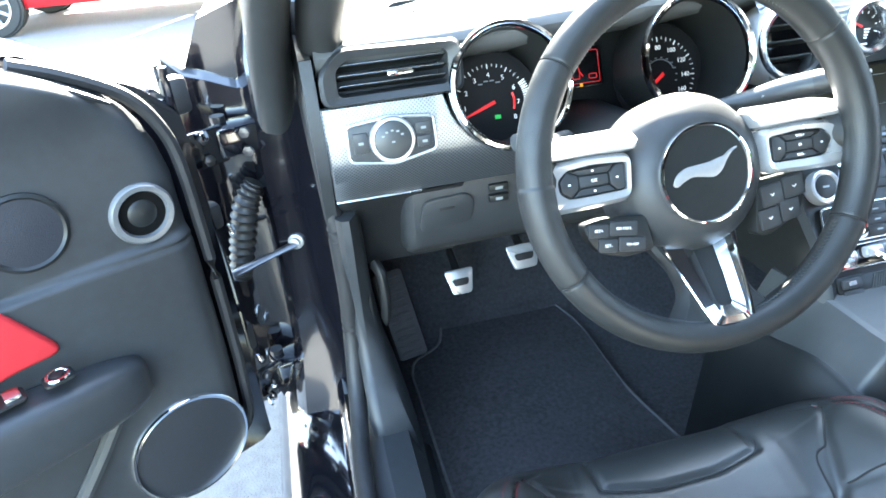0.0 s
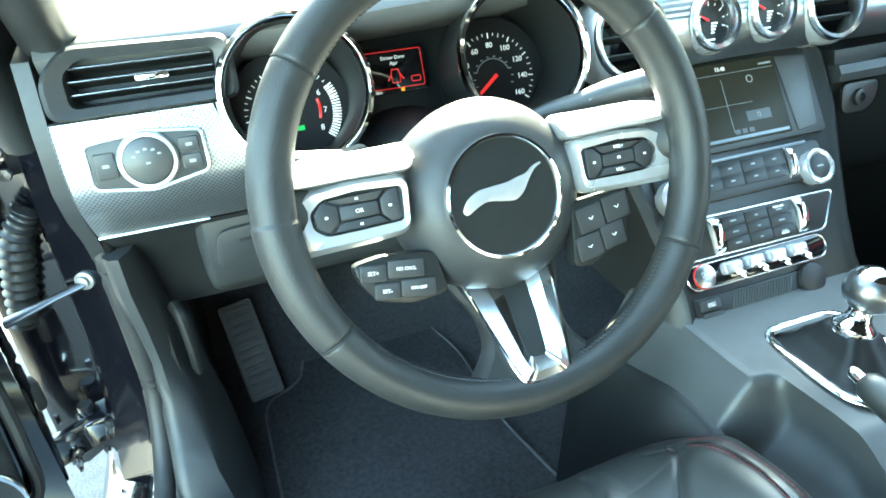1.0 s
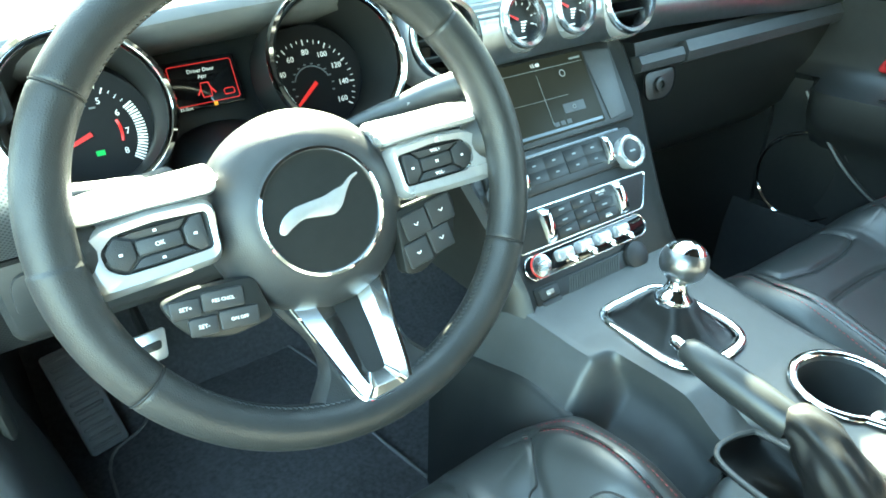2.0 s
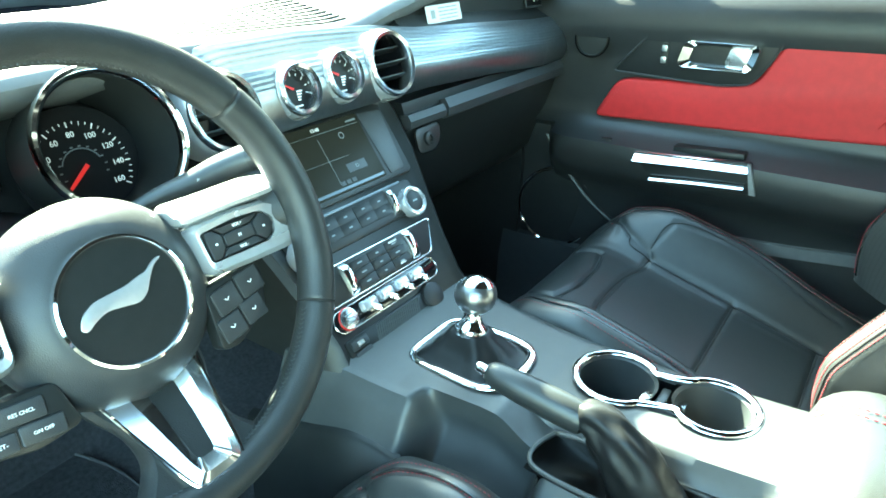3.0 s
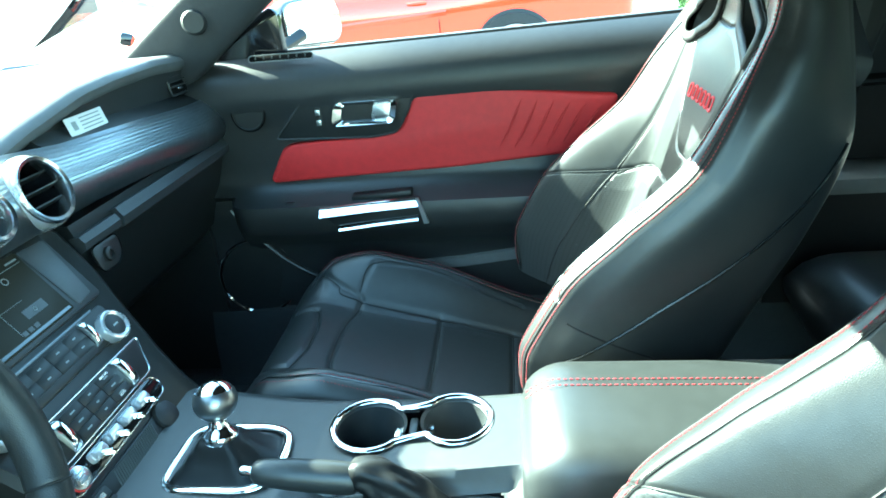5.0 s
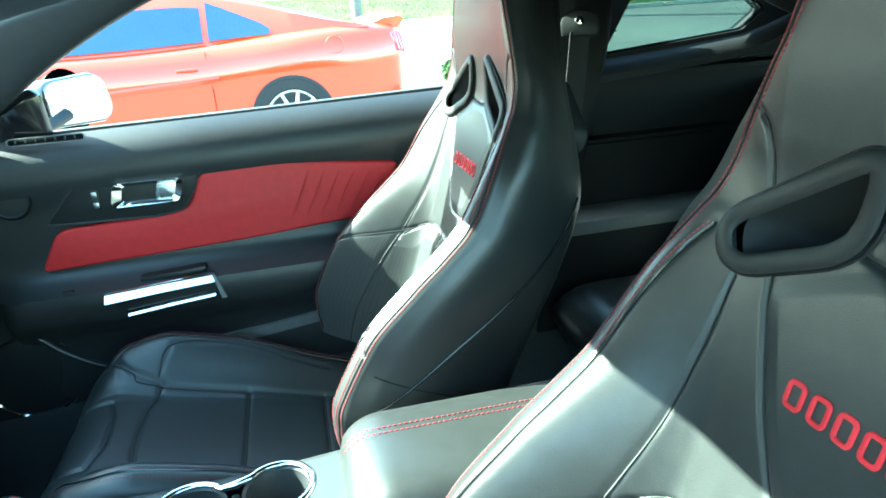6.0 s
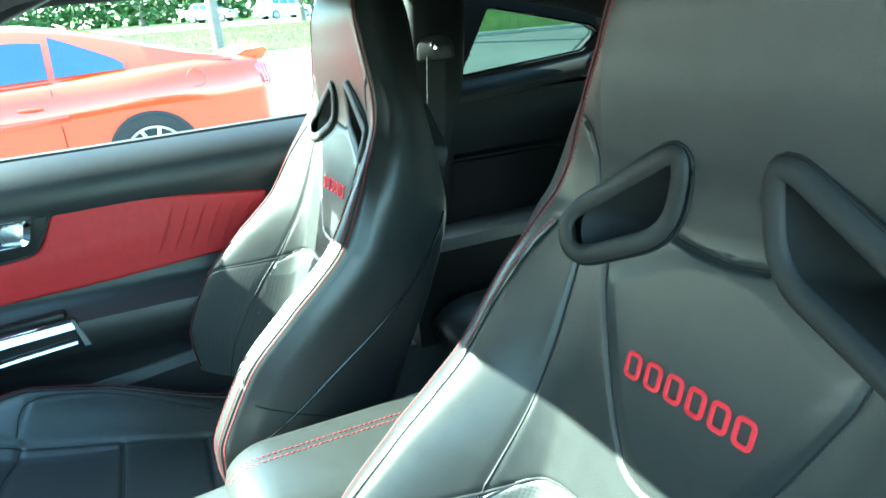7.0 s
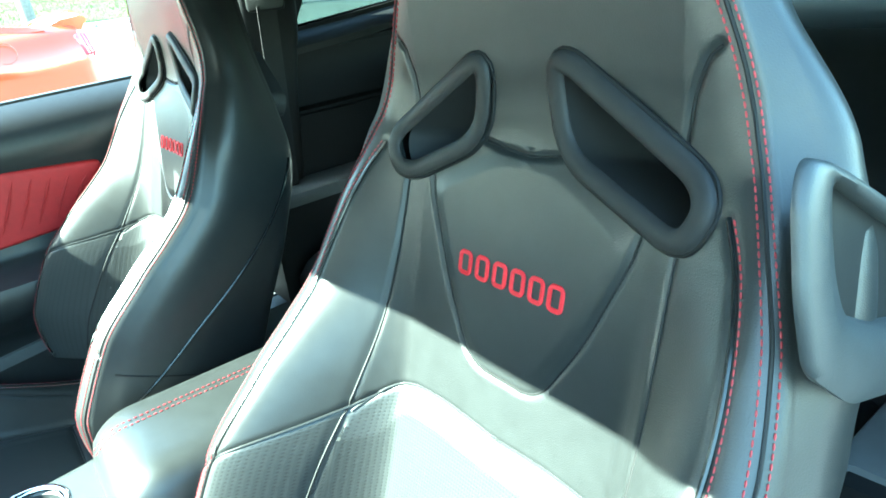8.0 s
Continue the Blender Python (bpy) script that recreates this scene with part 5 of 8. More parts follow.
            ring_pts.append(seat_point(q[0], q[1], float(seat_front(np.array([q[0]]), np.array([q[1]]))[0]) + 0.0003))
        tube(bm, ring_pts, 0.0016, 6, True)
        part("bezel_joint", bm, STITCH_DARK, back)
        bm = B()
        inner = rounded(hole_side([(0.030, 0.343), (0.041, 0.271), (0.153, 0.228), (0.168, 0.264)], sgn), 0.02, 5)
        r0 = [seat_point(x, y, float(ease(y, HEAD)) - 0.002) for x, y in inner]
        r1 = [seat_point(x * 0.97 + sgn * 0.002, y - 0.004, -0.14) for x, y in inner]
        loft(bm, [r0, r1], True, False)
        part("harness_tunnel", bm, TUNNEL, back)
        # crest piping
        bm = B()
        tube(bm, on_back([(sgn * x, y) for x, y in PIPE_LINE], 0.0004, 16), 0.0021, 8)
        part("piping", bm, PIPING, back, "glossy black piping")
        # stitched edge seams
        bm = B()
        for off in (0.0135, 0.005):
            line = [(sgn * (float(ease(v, HALF)) - off), float(v)) for v in np.linspace(-0.28, 0.47, 36)]
            dashes(bm, on_back(line, 0.0006, 4))
        line = [(sgn * (x + 0.0045), y) for x, y in PIPE_LINE]
        dashes(bm, on_back(line, 0.0005, 20))
        part("stitching", bm, STITCH_RED, back, "red thread stitching")
        bm = B()
        tube(bm, on_back([(sgn * (float(ease(v, HALF)) - 0.009), float(v)) for v in np.linspace(-0.28, 0.47, 36)], 0.0001, 6), 0.0013, 6)
        part("edge_seam", bm, STITCH_DARK, back)
        # side piping, from the front low corner up to the back
        bm = B()
        side = []
        for t in np.linspace(0, 1, 24):
            v = -0.20 + 0.37 * t
            H, T = float(ease(v, HALF)), float(ease(v, THICK))
            we = float(seat_front(np.array([H]), np.array([v]))[0])
            f = 0.12 + 0.85 * t ** 0.8
            side.append(seat_point(sgn * (H + side_bulge(v, f) + 0.0005), v, we + (-T - we) * f))
        tube(bm, side, 0.0022, 7)
        part("side_piping", bm, PIPING, back, "glossy black piping")
        bm = B()
        seam = []
        for t in np.linspace(0.03, 0.96, 16):
            v = -0.135 - 0.05 * t
            H, T = float(ease(v, HALF)), float(ease(v, THICK))
            we = float(seat_front(np.array([H]), np.array([v]))[0])
            seam.append(seat_point(sgn * (H + side_bulge(v, t) + 0.0002), v, we + (-T - we) * t))
        tube(bm, seam, 0.0013, 6)
        part("flank_seam", bm, STITCH_DARK, back)
    # thread row at the lower edge of the right bolster, dark seams
    bm = B()
    for s in SEAMS:
        tube(bm, on_back(s, 0.0002, 3 if len(s) > 20 else 24), 0.0012, 5)
    part("seam", bm, STITCH_DARK, back)
    # red wordmark, drawn as a row of plain hollow bars
    for k in range(6):
        u0 = 0.0585 - k * 0.0222
        v0 = 0.1570
        w0 = float(seat_front(np.array([u0]), np.array([v0]))[0])
        m = Matrix.Translation(seat_point(u0, v0, w0 + 0.0006)) @ Matrix((Vector((-1, 0, 0)), SV, SW)).transposed().to_4x4()
        bm = B()
        tube(bm, [m @ Vector((x, y, 0)) for x, y in rrect(0.0135, 0.0195, 0.004, 4)], 0.0022, 8, True, 0.7, SW)
        part("wordmark_bar", bm, RED_EMBROIDERY, back, "raised red embroidery")
    # welted seam round the insert
    for sgn in (1, -1):
        for s in (INSERT_TOP, BOLSTER_SEAM):
            bm = B()
            tube(bm, on_back([(sgn * x, y) for x, y in s], 0.0006, 14), 0.0015, 8)
            part("insert_welt", bm, LEATHER, back)
    # cushion
    ys = np.concatenate([np.linspace(-0.60, -0.055, 190), np.linspace(-0.05, 0.075, 60)])
    nt = 190
    front_y = 0.075
    CS = {"seam_l": [(-0.135, -0.60), (-0.14, -0.1), (-0.165, -0.03), (-0.20, 0.02)], "seam_r": [(0.135, -0.60), (0.14, -0.1), (0.165, -0.03), (0.20, 0.02)],
          "cross1": [(-0.137, -0.25), (0.137, -0.25)], "cross2": [(-0.136, -0.40), (0.136, -0.40)], "cross3": [(-0.145, -0.085), (-0.06, -0.065), (0.06, -0.065), (0.145, -0.085)],
          "pad": [(-0.11, 0.045), (-0.10, 0.0), (-0.04, -0.015), (0.04, -0.015), (0.10, 0.0), (0.11, 0.045)]}
    crest_lines = both([(0.218, -0.58), (0.222, -0.2), (0.224, -0.06), (0.205, 0.0), (0.18, 0.03)]) + both([(0.155, -0.08), (0.195, -0.11), (0.205, -0.22), (0.19, -0.42)])

    CUSHION_Y, CUSHION_Z = -0.045, -0.012   # shift of the cushion, back and down, to fit the camera's view

    def cushion(u, y):
        au = np.abs(u)
        base = 0.452 + (y + 0.10) * 0.26
        t = np.clip((au - 0.12) / 0.095, 0, 1)
        lift = 0.092 * ease(y, [(-0.6, 0.35), (-0.4, 0.62), (-0.22, 0.98), (-0.12, 1.0), (-0.02, 0.62), (0.04, 0.15), (0.075, 0.0)])
        z = base + lift * t * t * (3 - 2 * t)
        r = 0.04
        k = np.clip((au - (0.262 - r)) / r, 0, 1)
        z = z - r * (1 - np.sqrt(np.maximum(0, 1 - k * k)))
        k = np.clip((y - (front_y - 0.10)) / 0.10, 0, 1)
        z = z - 0.085 * (1 - np.sqrt(np.maximum(0, 1 - k * k)))
        for s in CS.values():
            z = z - 0.0048 * np.exp(-(seg_dist(u, y, s) / 0.0048) ** 2)
        for s in crest_lines:
            z = z - 0.0025 * np.exp(-(seg_dist(u, y, s) / 0.004) ** 2)
        z = z + 0.004 * np.cos(np.clip((y + 0.325) / 0.15, -1, 1) * math.pi) * (au < 0.13) * np.clip((0.135 - au) / 0.03, 0, 1)
        return z

    def on_cushion(pts, lift=0.0, n=10):
        line = smooth_line([(x, y, 0) for x, y in pts], n)
        u, y = np.array([p.x for p in line]), np.array([p.y for p in line])
        return [Vector((SEAT_X + a, b + CUSHION_Y, c + lift + CUSHION_Z)) for a, b, c in zip(u, y, cushion(u, y))]

    bm = B()
    rings = []
    for y in ys:
        narrow = 0.262 - 0.05 * max(0, (y + 0.02) / 0.095) ** 2
        u = np.sin(np.linspace(-1, 1, nt) * math.pi / 2 * 0.9) / math.sin(math.pi / 2 * 0.9) * narrow
        z = cushion(u * 0.262 / narrow if y > 0 else u, np.full(nt, y))
        row = [Vector((SEAT_X + a, y, c)) for a, c in zip(u, z)]
        row += [Vector((SEAT_X + narrow + 0.004, y, 0.40)), Vector((SEAT_X + narrow - 0.01, y - 0.01, 0.30)), Vector((SEAT_X - narrow + 0.01, y - 0.01, 0.30)), Vector((SEAT_X - narrow - 0.004, y, 0.40))]
        rings.append(row)
    loft(bm, [[p + Vector((0, CUSHION_Y, CUSHION_Z)) for p in r] for r in rings], True, True)
    cus = part("cushion", bm, LEATHER, seat, "", angle=60)
    bm = B()
    for s in CS.values():
        tube(bm, on_cushion(s, 0.0004, 20), 0.0014, 5)
    part("cushion_seam", bm, STITCH_DARK, cus)
    for s in crest_lines[:2]:
        bm = B()
        tube(bm, on_cushion(s, 0.0, 8), 0.0022, 6)
        part("cushion_piping", bm, PIPING, cus)
    for s in crest_lines[2:]:
        bm = B()
        tube(bm, on_cushion(s, 0.0003, 12), 0.0013, 5)
        part("cushion_seam", bm, STITCH_DARK, cus)
    for s in crest_lines[:2] + both([(0.238, -0.56), (0.243, -0.2), (0.235, -0.04), (0.205, 0.025)]):
        bm = B()
        dashes(bm, on_cushion([(x * 0.985, y) for x, y in s], 0.0006, 12), 0.003, 0.0028, 0.00042)
        part("cushion_stitching", bm, STITCH_RED, cus, "red thread stitching")
    # base with side covers and rails
    bm = B()
    box(bm, (SEAT_X, -0.30, 0.285), (0.44, 0.56, 0.05), 0.015)
    part("seat_base", bm, HARD, seat)
    for sx in (-0.19, 0.19):
        bm = B()
        box(bm, (SEAT_X + sx, -0.30, 0.245), (0.035, 0.62, 0.03), 0.005)
        part("seat_rail", bm, DARK_METAL, seat)
    return seat


driver_seat = make_seat()
PASS_SHIFT = Vector((0.815, 0.04, 0.02))
passenger_seat = copy_thing(driver_seat, Matrix.Translation(driver_seat.location + PASS_SHIFT))
tagged(passenger_seat, "black leather bucket seat, sunlit bolster, beside the centre console")

# belt guide on the outer shoulder of the driver's seat, along its flank, outline fitted to the camera's view
def flank(outline, lift):
    c = rounded(outline, 0.010, 6)
    return [Vector((-0.656 - 0.225 * (1.03 - z) * 0.95 - lift, -y, z)) for y, z in c]


go = [(0.722, 1.0245), (0.710, 1.008), (0.701, 0.962), (0.701, 0.926), (0.737, 0.893), (0.81, 0.868), (0.885, 0.885), (0.885, 0.94), (0.80, 0.982), (0.745, 1.016)]
gi = [(0.742, 1.009), (0.737, 0.990), (0.735, 0.962), (0.740, 0.941), (0.775, 0.921), (0.82, 0.905), (0.858, 0.910), (0.855, 0.935), (0.80, 0.970), (0.757, 1.000)]
o_, i_ = flank(go, 0.0), flank(gi, 0.0)
OUT_ = Vector((-1, 0, 0.0))
bm = B()
loft(bm, [[p - OUT_ * 0.004 for p in o_], o_, [p.lerp(q, 0.15) + OUT_ * 0.003 for p, q in zip(o_, i_)], [p.lerp(q, 0.6) + OUT_ * 0.004 for p, q in zip(o_, i_)], [p.lerp(q, 0.95) + OUT_ * 0.001 for p, q in zip(o_, i_)], [q - OUT_ * 0.008 for q in i_]], True, False)
bg = part("belt_guide", bm, SOFT_GREY, driver_seat, "smooth grey plastic belt guide", angle=70)
# Dark plate closes the see-through opening, in place of the shade behind.
bm = B()
loft(bm, [[q - OUT_ * 0.008 for q in i_], [q - OUT_ * 0.010 for q in i_]], True, True)
part("guide_shade_plate", bm, HARD, bg)

# ---- centre stack and console ----
SN = Vector((0, -0.82, 0.57)).normalized()


def ons(x, z, lift=0.0):
    """A point on the raked face of the centre stack."""
    return Vector((x, 0.16 + (z - 0.679) * 0.695, z)) + SN * lift


stack = thing("centre_stack", (0, 0.2, 0.66), "centre stack with touch screen, audio and climate controls", "centre console")
bm = B()
rings = []
for z, hw in ((0.825, 0.158), (0.80, 0.170), (0.74, 0.166), (0.68, 0.150), (0.62, 0.136), (0.575, 0.130), (0.545, 0.134)):
    f = ons(0, z)
    back = 0.20 if z < 0.8 else 0.10
    rings.append([Vector((x, f.y + dy, f.z + dz)) for x, dy, dz in ((-hw - 0.022, back, 0.0), (-hw - 0.020, 0.035, 0), (-hw - 0.010, 0.0, 0.003), (-hw, -0.006, 0.005), (-hw + 0.012, 0.0, 0), (0, 0.002, 0), (hw - 0.012, 0.0, 0), (hw, -0.006, 0.005), (hw + 0.010, 0.0, 0.003), (hw + 0.020, 0.035, 0), (hw + 0.022, back, 0))])
loft(bm, rings, True, True)
part("stack_body", bm, HARD, stack)
FM = lambda x, z, lift=0.0: facing(ons(x, z, lift), SN)
R3 = facing((0, 0, 0), SN)
# screen
bm = B()
m = FM(0.0, 0.765, 0.001)
plate(bm, rrect(0.292, 0.120, 0.008), 0.006, m, 0.002)
part("screen_bezel", bm, HARD, stack, "dark satin bezel")
for sx in (-1, 1):
    bm = B()
    plate(bm, rounded([(sx * 0.092, 0.050), (sx * 0.142, 0.046), (sx * 0.132, -0.050), (sx * 0.099, -0.054)], 0.004, 3), 0.0075, m, 0.002)
    part("bezel_wing", bm, WING_GREY, stack, "satin grey bezel wing")
bm = B()
plate(bm, rrect(0.180, 0.104, 0.003), 0.0075, m, 0.001)
scr = part("touch_screen", bm, SCREEN, stack, "lit dark touch screen")
writing("screen_clock", "15:48", 0.0072, m @ Matrix.Translation((0.003, 0.044, 0.0078)), WHITE_INK, scr)
bm = B()
def sbar(x, y, w, h):
    box(bm, m @ Vector((x, y, 0.0078)), (w, h, 0.0003), 0, R3)
sbar(0.0, 0.0375, 0.17, 0.0006)
sbar(0.0, -0.005, 0.0005, 0.07)
sbar(-0.02, -0.004, 0.12, 0.0004)
sbar(0.074, 0.043, 0.02, 0.0025)
part("screen_lines", bm, GREY_INK, scr)
bm = B()
sbar(0.008, -0.047, 0.155, 0.004)
part("screen_blue_bar", bm, SCREEN_BLUE, scr)
bm = B()
sbar(0.044, -0.022, 0.038, 0.013)
for k in range(3):
    sbar(0.005 + 0.011 * k, -0.0395, 0.008, 0.006)
part("screen_buttons", bm, SOFT_GREY, scr)
bm = B()
ring(bm, m @ Matrix.Translation((0.044, 0.026, 0.0079)), 0.0045, 0.0008, 16, 4)
part("screen_icon", bm, GREY_INK, scr)
bm = B()
ring(bm, m @ Matrix.Translation((0.044, -0.022, 0.0082)), 0.0025, 0.0005, 12, 4)
part("screen_icon", bm, GREY_INK, scr)
# audio row
bm = B()
plate(bm, rrect(0.262, 0.050, 0.008), 0.003, FM(0, 0.688), 0.002)
part("audio_panel", bm, HARD, stack)
bm = B()
plate(bm, rrect(0.215, 0.004, 0.001), 0.006, FM(0, 0.7085), 0.001)
part("audio_edge", bm, SCREEN_BLUE, stack, "blue-lit edge")
for x in (-0.110, 0.110):
    k = part("rotary_knob", lathe(B(), [(0.0235, 0.0), (0.0235, 0.012), (0.0225, 0.0155), (0.020, 0.0165), (0.0165, 0.0150), (0.0160, 0.012)], FM(x, 0.679), 48), SILVER, stack, "silver ribbed knob")
    part("knob_cap", lathe(B(), [(0.0162, 0.010), (0.0160, 0.0142), (0.014, 0.0150), (0, 0.0150)], FM(x, 0.679), 32), HARD, k)
    bm = B()
    box(bm, FM(x, 0.679) @ Vector((0, 0, 0.0152)), (0.010, 0.0025, 0.0002), 0, R3)
    part("knob_mark", bm, GREY_INK, k)
for i, x in enumerate((-0.052, -0.018, 0.018, 0.052)):
    for dz in (0.008, -0.008):
        bm = B()
        plate(bm, rrect(0.0352, 0.0165, 0.001, 3), 0.0042, FM(x, 0.690) @ Matrix.Translation((0, dz + 0.001, 0)), 0.0004)
        bt = part("audio_button", bm, HARD, stack)
        bm = B()
        box(bm, FM(x, 0.690) @ Vector((0, dz + 0.001, 0.0044)), (0.006, 0.002, 0.0002), 0, R3)
        part("button_mark", bm, GREY_INK, bt)


def rocker(m, x, w, h, d):
    """A bar that bulges towards the driver, rounded at both ends."""
    bm = B()
    rings = []
    for k in range(15):
        f = -1 + 2 * k / 14
        rise = d * (1 - f * f) ** 0.5 + 0.003
        rings.append([m @ Vector((x + w * 0.5 * u, h * 0.5 * f, rise * v)) for u, v in ((-1, 0), (-1, 0.72), (-0.8, 0.93), (-0.4, 1.0), (0.4, 1.0), (0.8, 0.93), (1, 0.72), (1, 0))])
    return loft(bm, rings, True, True)


for x in (-0.076, 0.076):
    part("audio_rocker", rocker(FM(0, 0.690), x, 0.011, 0.042, 0.010), CHROME, stack, "chrome rocker")
# climate bar
bm = B()
mc = FM(0.0, 0.634)
plate(bm, rounded([(-0.122, -0.024), (0.10, -0.026), (0.128, 0.022), (-0.118, 0.026)], 0.008), 0.005, mc, 0.002)
part("climate_panel", bm, HARD, stack)
bm = B()
tube(bm, [mc @ Vector((x, y, 0.0045)) for x, y in rounded([(-0.122, -0.024), (0.10, -0.026), (0.128, 0.022), (-0.118, 0.026)], 0.008)], 0.0014, 6, True)
part("climate_rim", bm, SATIN, stack)
for x in (-0.066, 0.066):
    part("climate_rocker", rocker(mc, x, 0.015, 0.048, 0.012), CHROME, stack, "chrome temperature rocker")
for x in (-0.036, 0.0, 0.036):
    for y in (0.013, -0.001, -0.015):
        bm = B()
        plate(bm, rrect(0.0352, 0.0136, 0.001, 3), 0.0062, mc @ Matrix.Translation((x, y, 0)), 0.0004)
        bt = part("climate_button", bm, HARD, stack)
        bm = B()
        box(bm, mc @ Vector((x, y, 0.0064)), (0.009 if x else 0.005, 0.002, 0.0002), 0, R3)
        part("button_mark", bm, GREY_INK, bt)
writing("climate_text", "MAX A/C", 0.0042, mc @ Matrix.Translation((0.036, 0.0165, 0.0066)), WHITE_INK, stack)
writing("climate_text", "AUTO", 0.0042, mc @ Matrix.Translation((0.036, -0.0180, 0.0066)), WHITE_INK, stack)
# toggle switches and start button
mt = FM(-0.005, 0.597)
bm = B()
plate(bm, rrect(0.215, 0.030, 0.014), 0.004, mt @ Matrix.Translation((-0.008, 0, 0)), 0.002)
part("toggle_panel", bm, GLOSS_BLACK, stack)
bm = B()
tube(bm, [mt @ Vector((x, y, 0.004)) for x, y in rrect(0.215, 0.030, 0.014, 5, -0.008)], 0.001, 6, True)
part("toggle_rim", bm, SATIN, stack)
for k in range(4):
    x = -0.052 + 0.034 * k
    bm = B()
    plate(bm, rrect(0.028, 0.016, 0.005), 0.014, mt @ Matrix.Translation((x, 0.003, 0)), 0.005)
    tg = part("toggle_switch", bm, SILVER, stack, "chrome toggle switch")
    bm = B()
    tube(bm, [mt @ Vector((x, 0.0, 0.010)), mt @ Vector((x + 0.004, -0.008, 0.020)), mt @ Vector((x + 0.006, -0.012, 0.022))], [0.004, 0.0045, 0.003], 8)
    part("toggle_tip", bm, CHROME, tg)
bm = B()
ms = FM(-0.096, 0.597)
lathe(bm, [(0.0160, 0.0), (0.0160, 0.0046), (0.0154, 0.0056), (0.0148, 0.0056)], ms, 32)
sb = part("start_button_ring", bm, mat("red_button_ring", (0.5, 0.02, 0.02), 0.3, var=0.05), stack, "red ring of the start button")
bm = B()
lathe(bm, [(0.0149, 0.004), (0.0147, 0.0070), (0.012, 0.0082), (0, 0.0086)], ms, 32)
part("start_button", bm, SATIN, sb)
bm = B()
for k in range(3):
    box(bm, ms @ Vector((0, 0.005 - 0.005 * k, 0.0088)), (0.013 - 0.002 * (k % 2), 0.002, 0.0002), 0, R3)
part("button_mark", bm, GREY_INK, sb)
# lower pocket: socket, ribbed mat
bm = B()
mp = FM(-0.02, 0.563)
plate(bm, rrect(0.20, 0.034, 0.004), 0.003, mp, 0.001)
part("pocket_panel", bm, HARD, stack)
for k in range(22):
    bm = B()
    x = -0.045 + 0.0042 * k
    tube(bm, [mp @ Vector((x - 0.006, -0.014, 0.0035)), mp @ Vector((x + 0.006, 0.014, 0.0035))], 0.0012, 5)
    part("pocket_rib", bm, SOFT_GREY, stack)
for dz in (0.007, -0.009):
    bm = B()
    plate(bm, rrect(0.030, 0.013, 0.002, 3), 0.006, mp @ Matrix.Translation((-0.078, dz, 0)), 0.001)
    us = part("socket_cover", bm, SOFT, stack)
bm = B()
box(bm, mp @ Vector((-0.078, 0.007, 0.0064)), (0.012, 0.006, 0.0004), 0, R3)
part("usb_socket", bm, SATIN, us)
part("power_socket_cap", lathe(B(), [(0.020, 0.0), (0.019, 0.008), (0.016, 0.010), (0, 0.010)], mp @ Matrix.Translation((0.078, 0.004, 0)), 32), RUBBER, stack)

# console body: sections along y
con = thing("centre_console", (0, -0.2, 0.25), "black centre console with shifter, handbrake, cup holders and armrest", "centre console")
CT = [(0.10, 0.556), (0.0, 0.546), (-0.15, 0.540), (-0.30, 0.545), (-0.42, 0.555), (-0.80, 0.545)]


def ctop(y):
    return np.interp(-y, [-a for a, _ in CT], [b for _, b in CT])


def console_half(y):
    return float(np.interp(y, [-0.8, -0.4, -0.1, 0.08, 0.16], [0.112, 0.112, 0.122, 0.145, 0.16]))


def console_wall(y, z):
    """How far the console's left flank stands out at a height."""
    zt = float(ctop(y))
    flare = 0.020 + 0.036 * sstep(-0.30, -0.19, y) - 0.016 * sstep(0.02, 0.12, y)
    return console_half(y) + flare * min(1.0, max(0.0, zt - z) / 0.10) ** 0.85 + 0.02 * max(0.0, (zt - 0.10 - z) / 0.25)


bm = B()
rings = []
NR = 280
for k in range(NR):
    y = 0.16 - 0.98 * k / (NR - 1)
    zt = float(ctop(y))
    hw = console_half(y)
    # the left wall carries a scooped pocket under the top edge
    pk = sstep(-0.205, -0.172, y) * (1 - sstep(-0.062, -0.024, y))
    D, zf = 0.031, zt - 0.085
    wall = lambda z: console_wall(y, z)
    plain = [(-wall(z), z) for z in np.linspace(0.20, zf, 24)] + [(-wall(z), z) for z in np.linspace(zf, zt, 9)[1:]]
    plain += [(-hw + 0.003, zt + 0.005), (-hw + 0.009, zt + 0.007)] + [(-hw + 0.009 + (D - 0.009) * j / 6, zt + 0.007) for j in range(1, 7)]
    x0, x1 = -wall(zf), -hw + D
    dip = [(-wall(z), z) for z in np.linspace(0.20, zf, 24)]
    for j in range(1, 17):
        f = j / 16
        dip.append((x0 + (x1 - x0) * min(1, 1.25 * f) ** 0.8, zf - 0.005 * math.sin(math.pi * min(1, 1.5 * f)) + (zt + 0.007 - zf) * f ** 2.6))
    row = [(p[0] + (q[0] - p[0]) * pk, p[1] + (q[1] - p[1]) * pk) for p, q in zip(plain, dip)]
    e = 0.014
    row += [(-hw + D + (2 * hw - D - e) * j / 40, zt + 0.007) for j in range(1, 40)]
    row += [(hw - e, zt + 0.007), (hw - e * 0.3, zt + 0.004)]
    row += [(hw + 0.055 * (j / 16) ** 1.3, zt + (0.20 - zt) * j / 16) for j in range(17)]
    fall = sstep(-0.120, -0.185, y) * sstep(-0.435, -0.40, y)
    row = [(x, z - 0.030 * fall * sstep(-0.030, -0.046, x) * sstep(0.30, 0.50, z)) for x, z in row]
    rings.append([Vector((x, y, z)) for x, z in row])
# top openings are set into the body as wells; keep the body whole elsewhere
CUPS = [(0.052, -0.215, 0.046), (0.058, -0.330, 0.043)]
loft_bm = B()
vr = [[loft_bm.verts.new(p) for p in r] for r in rings]


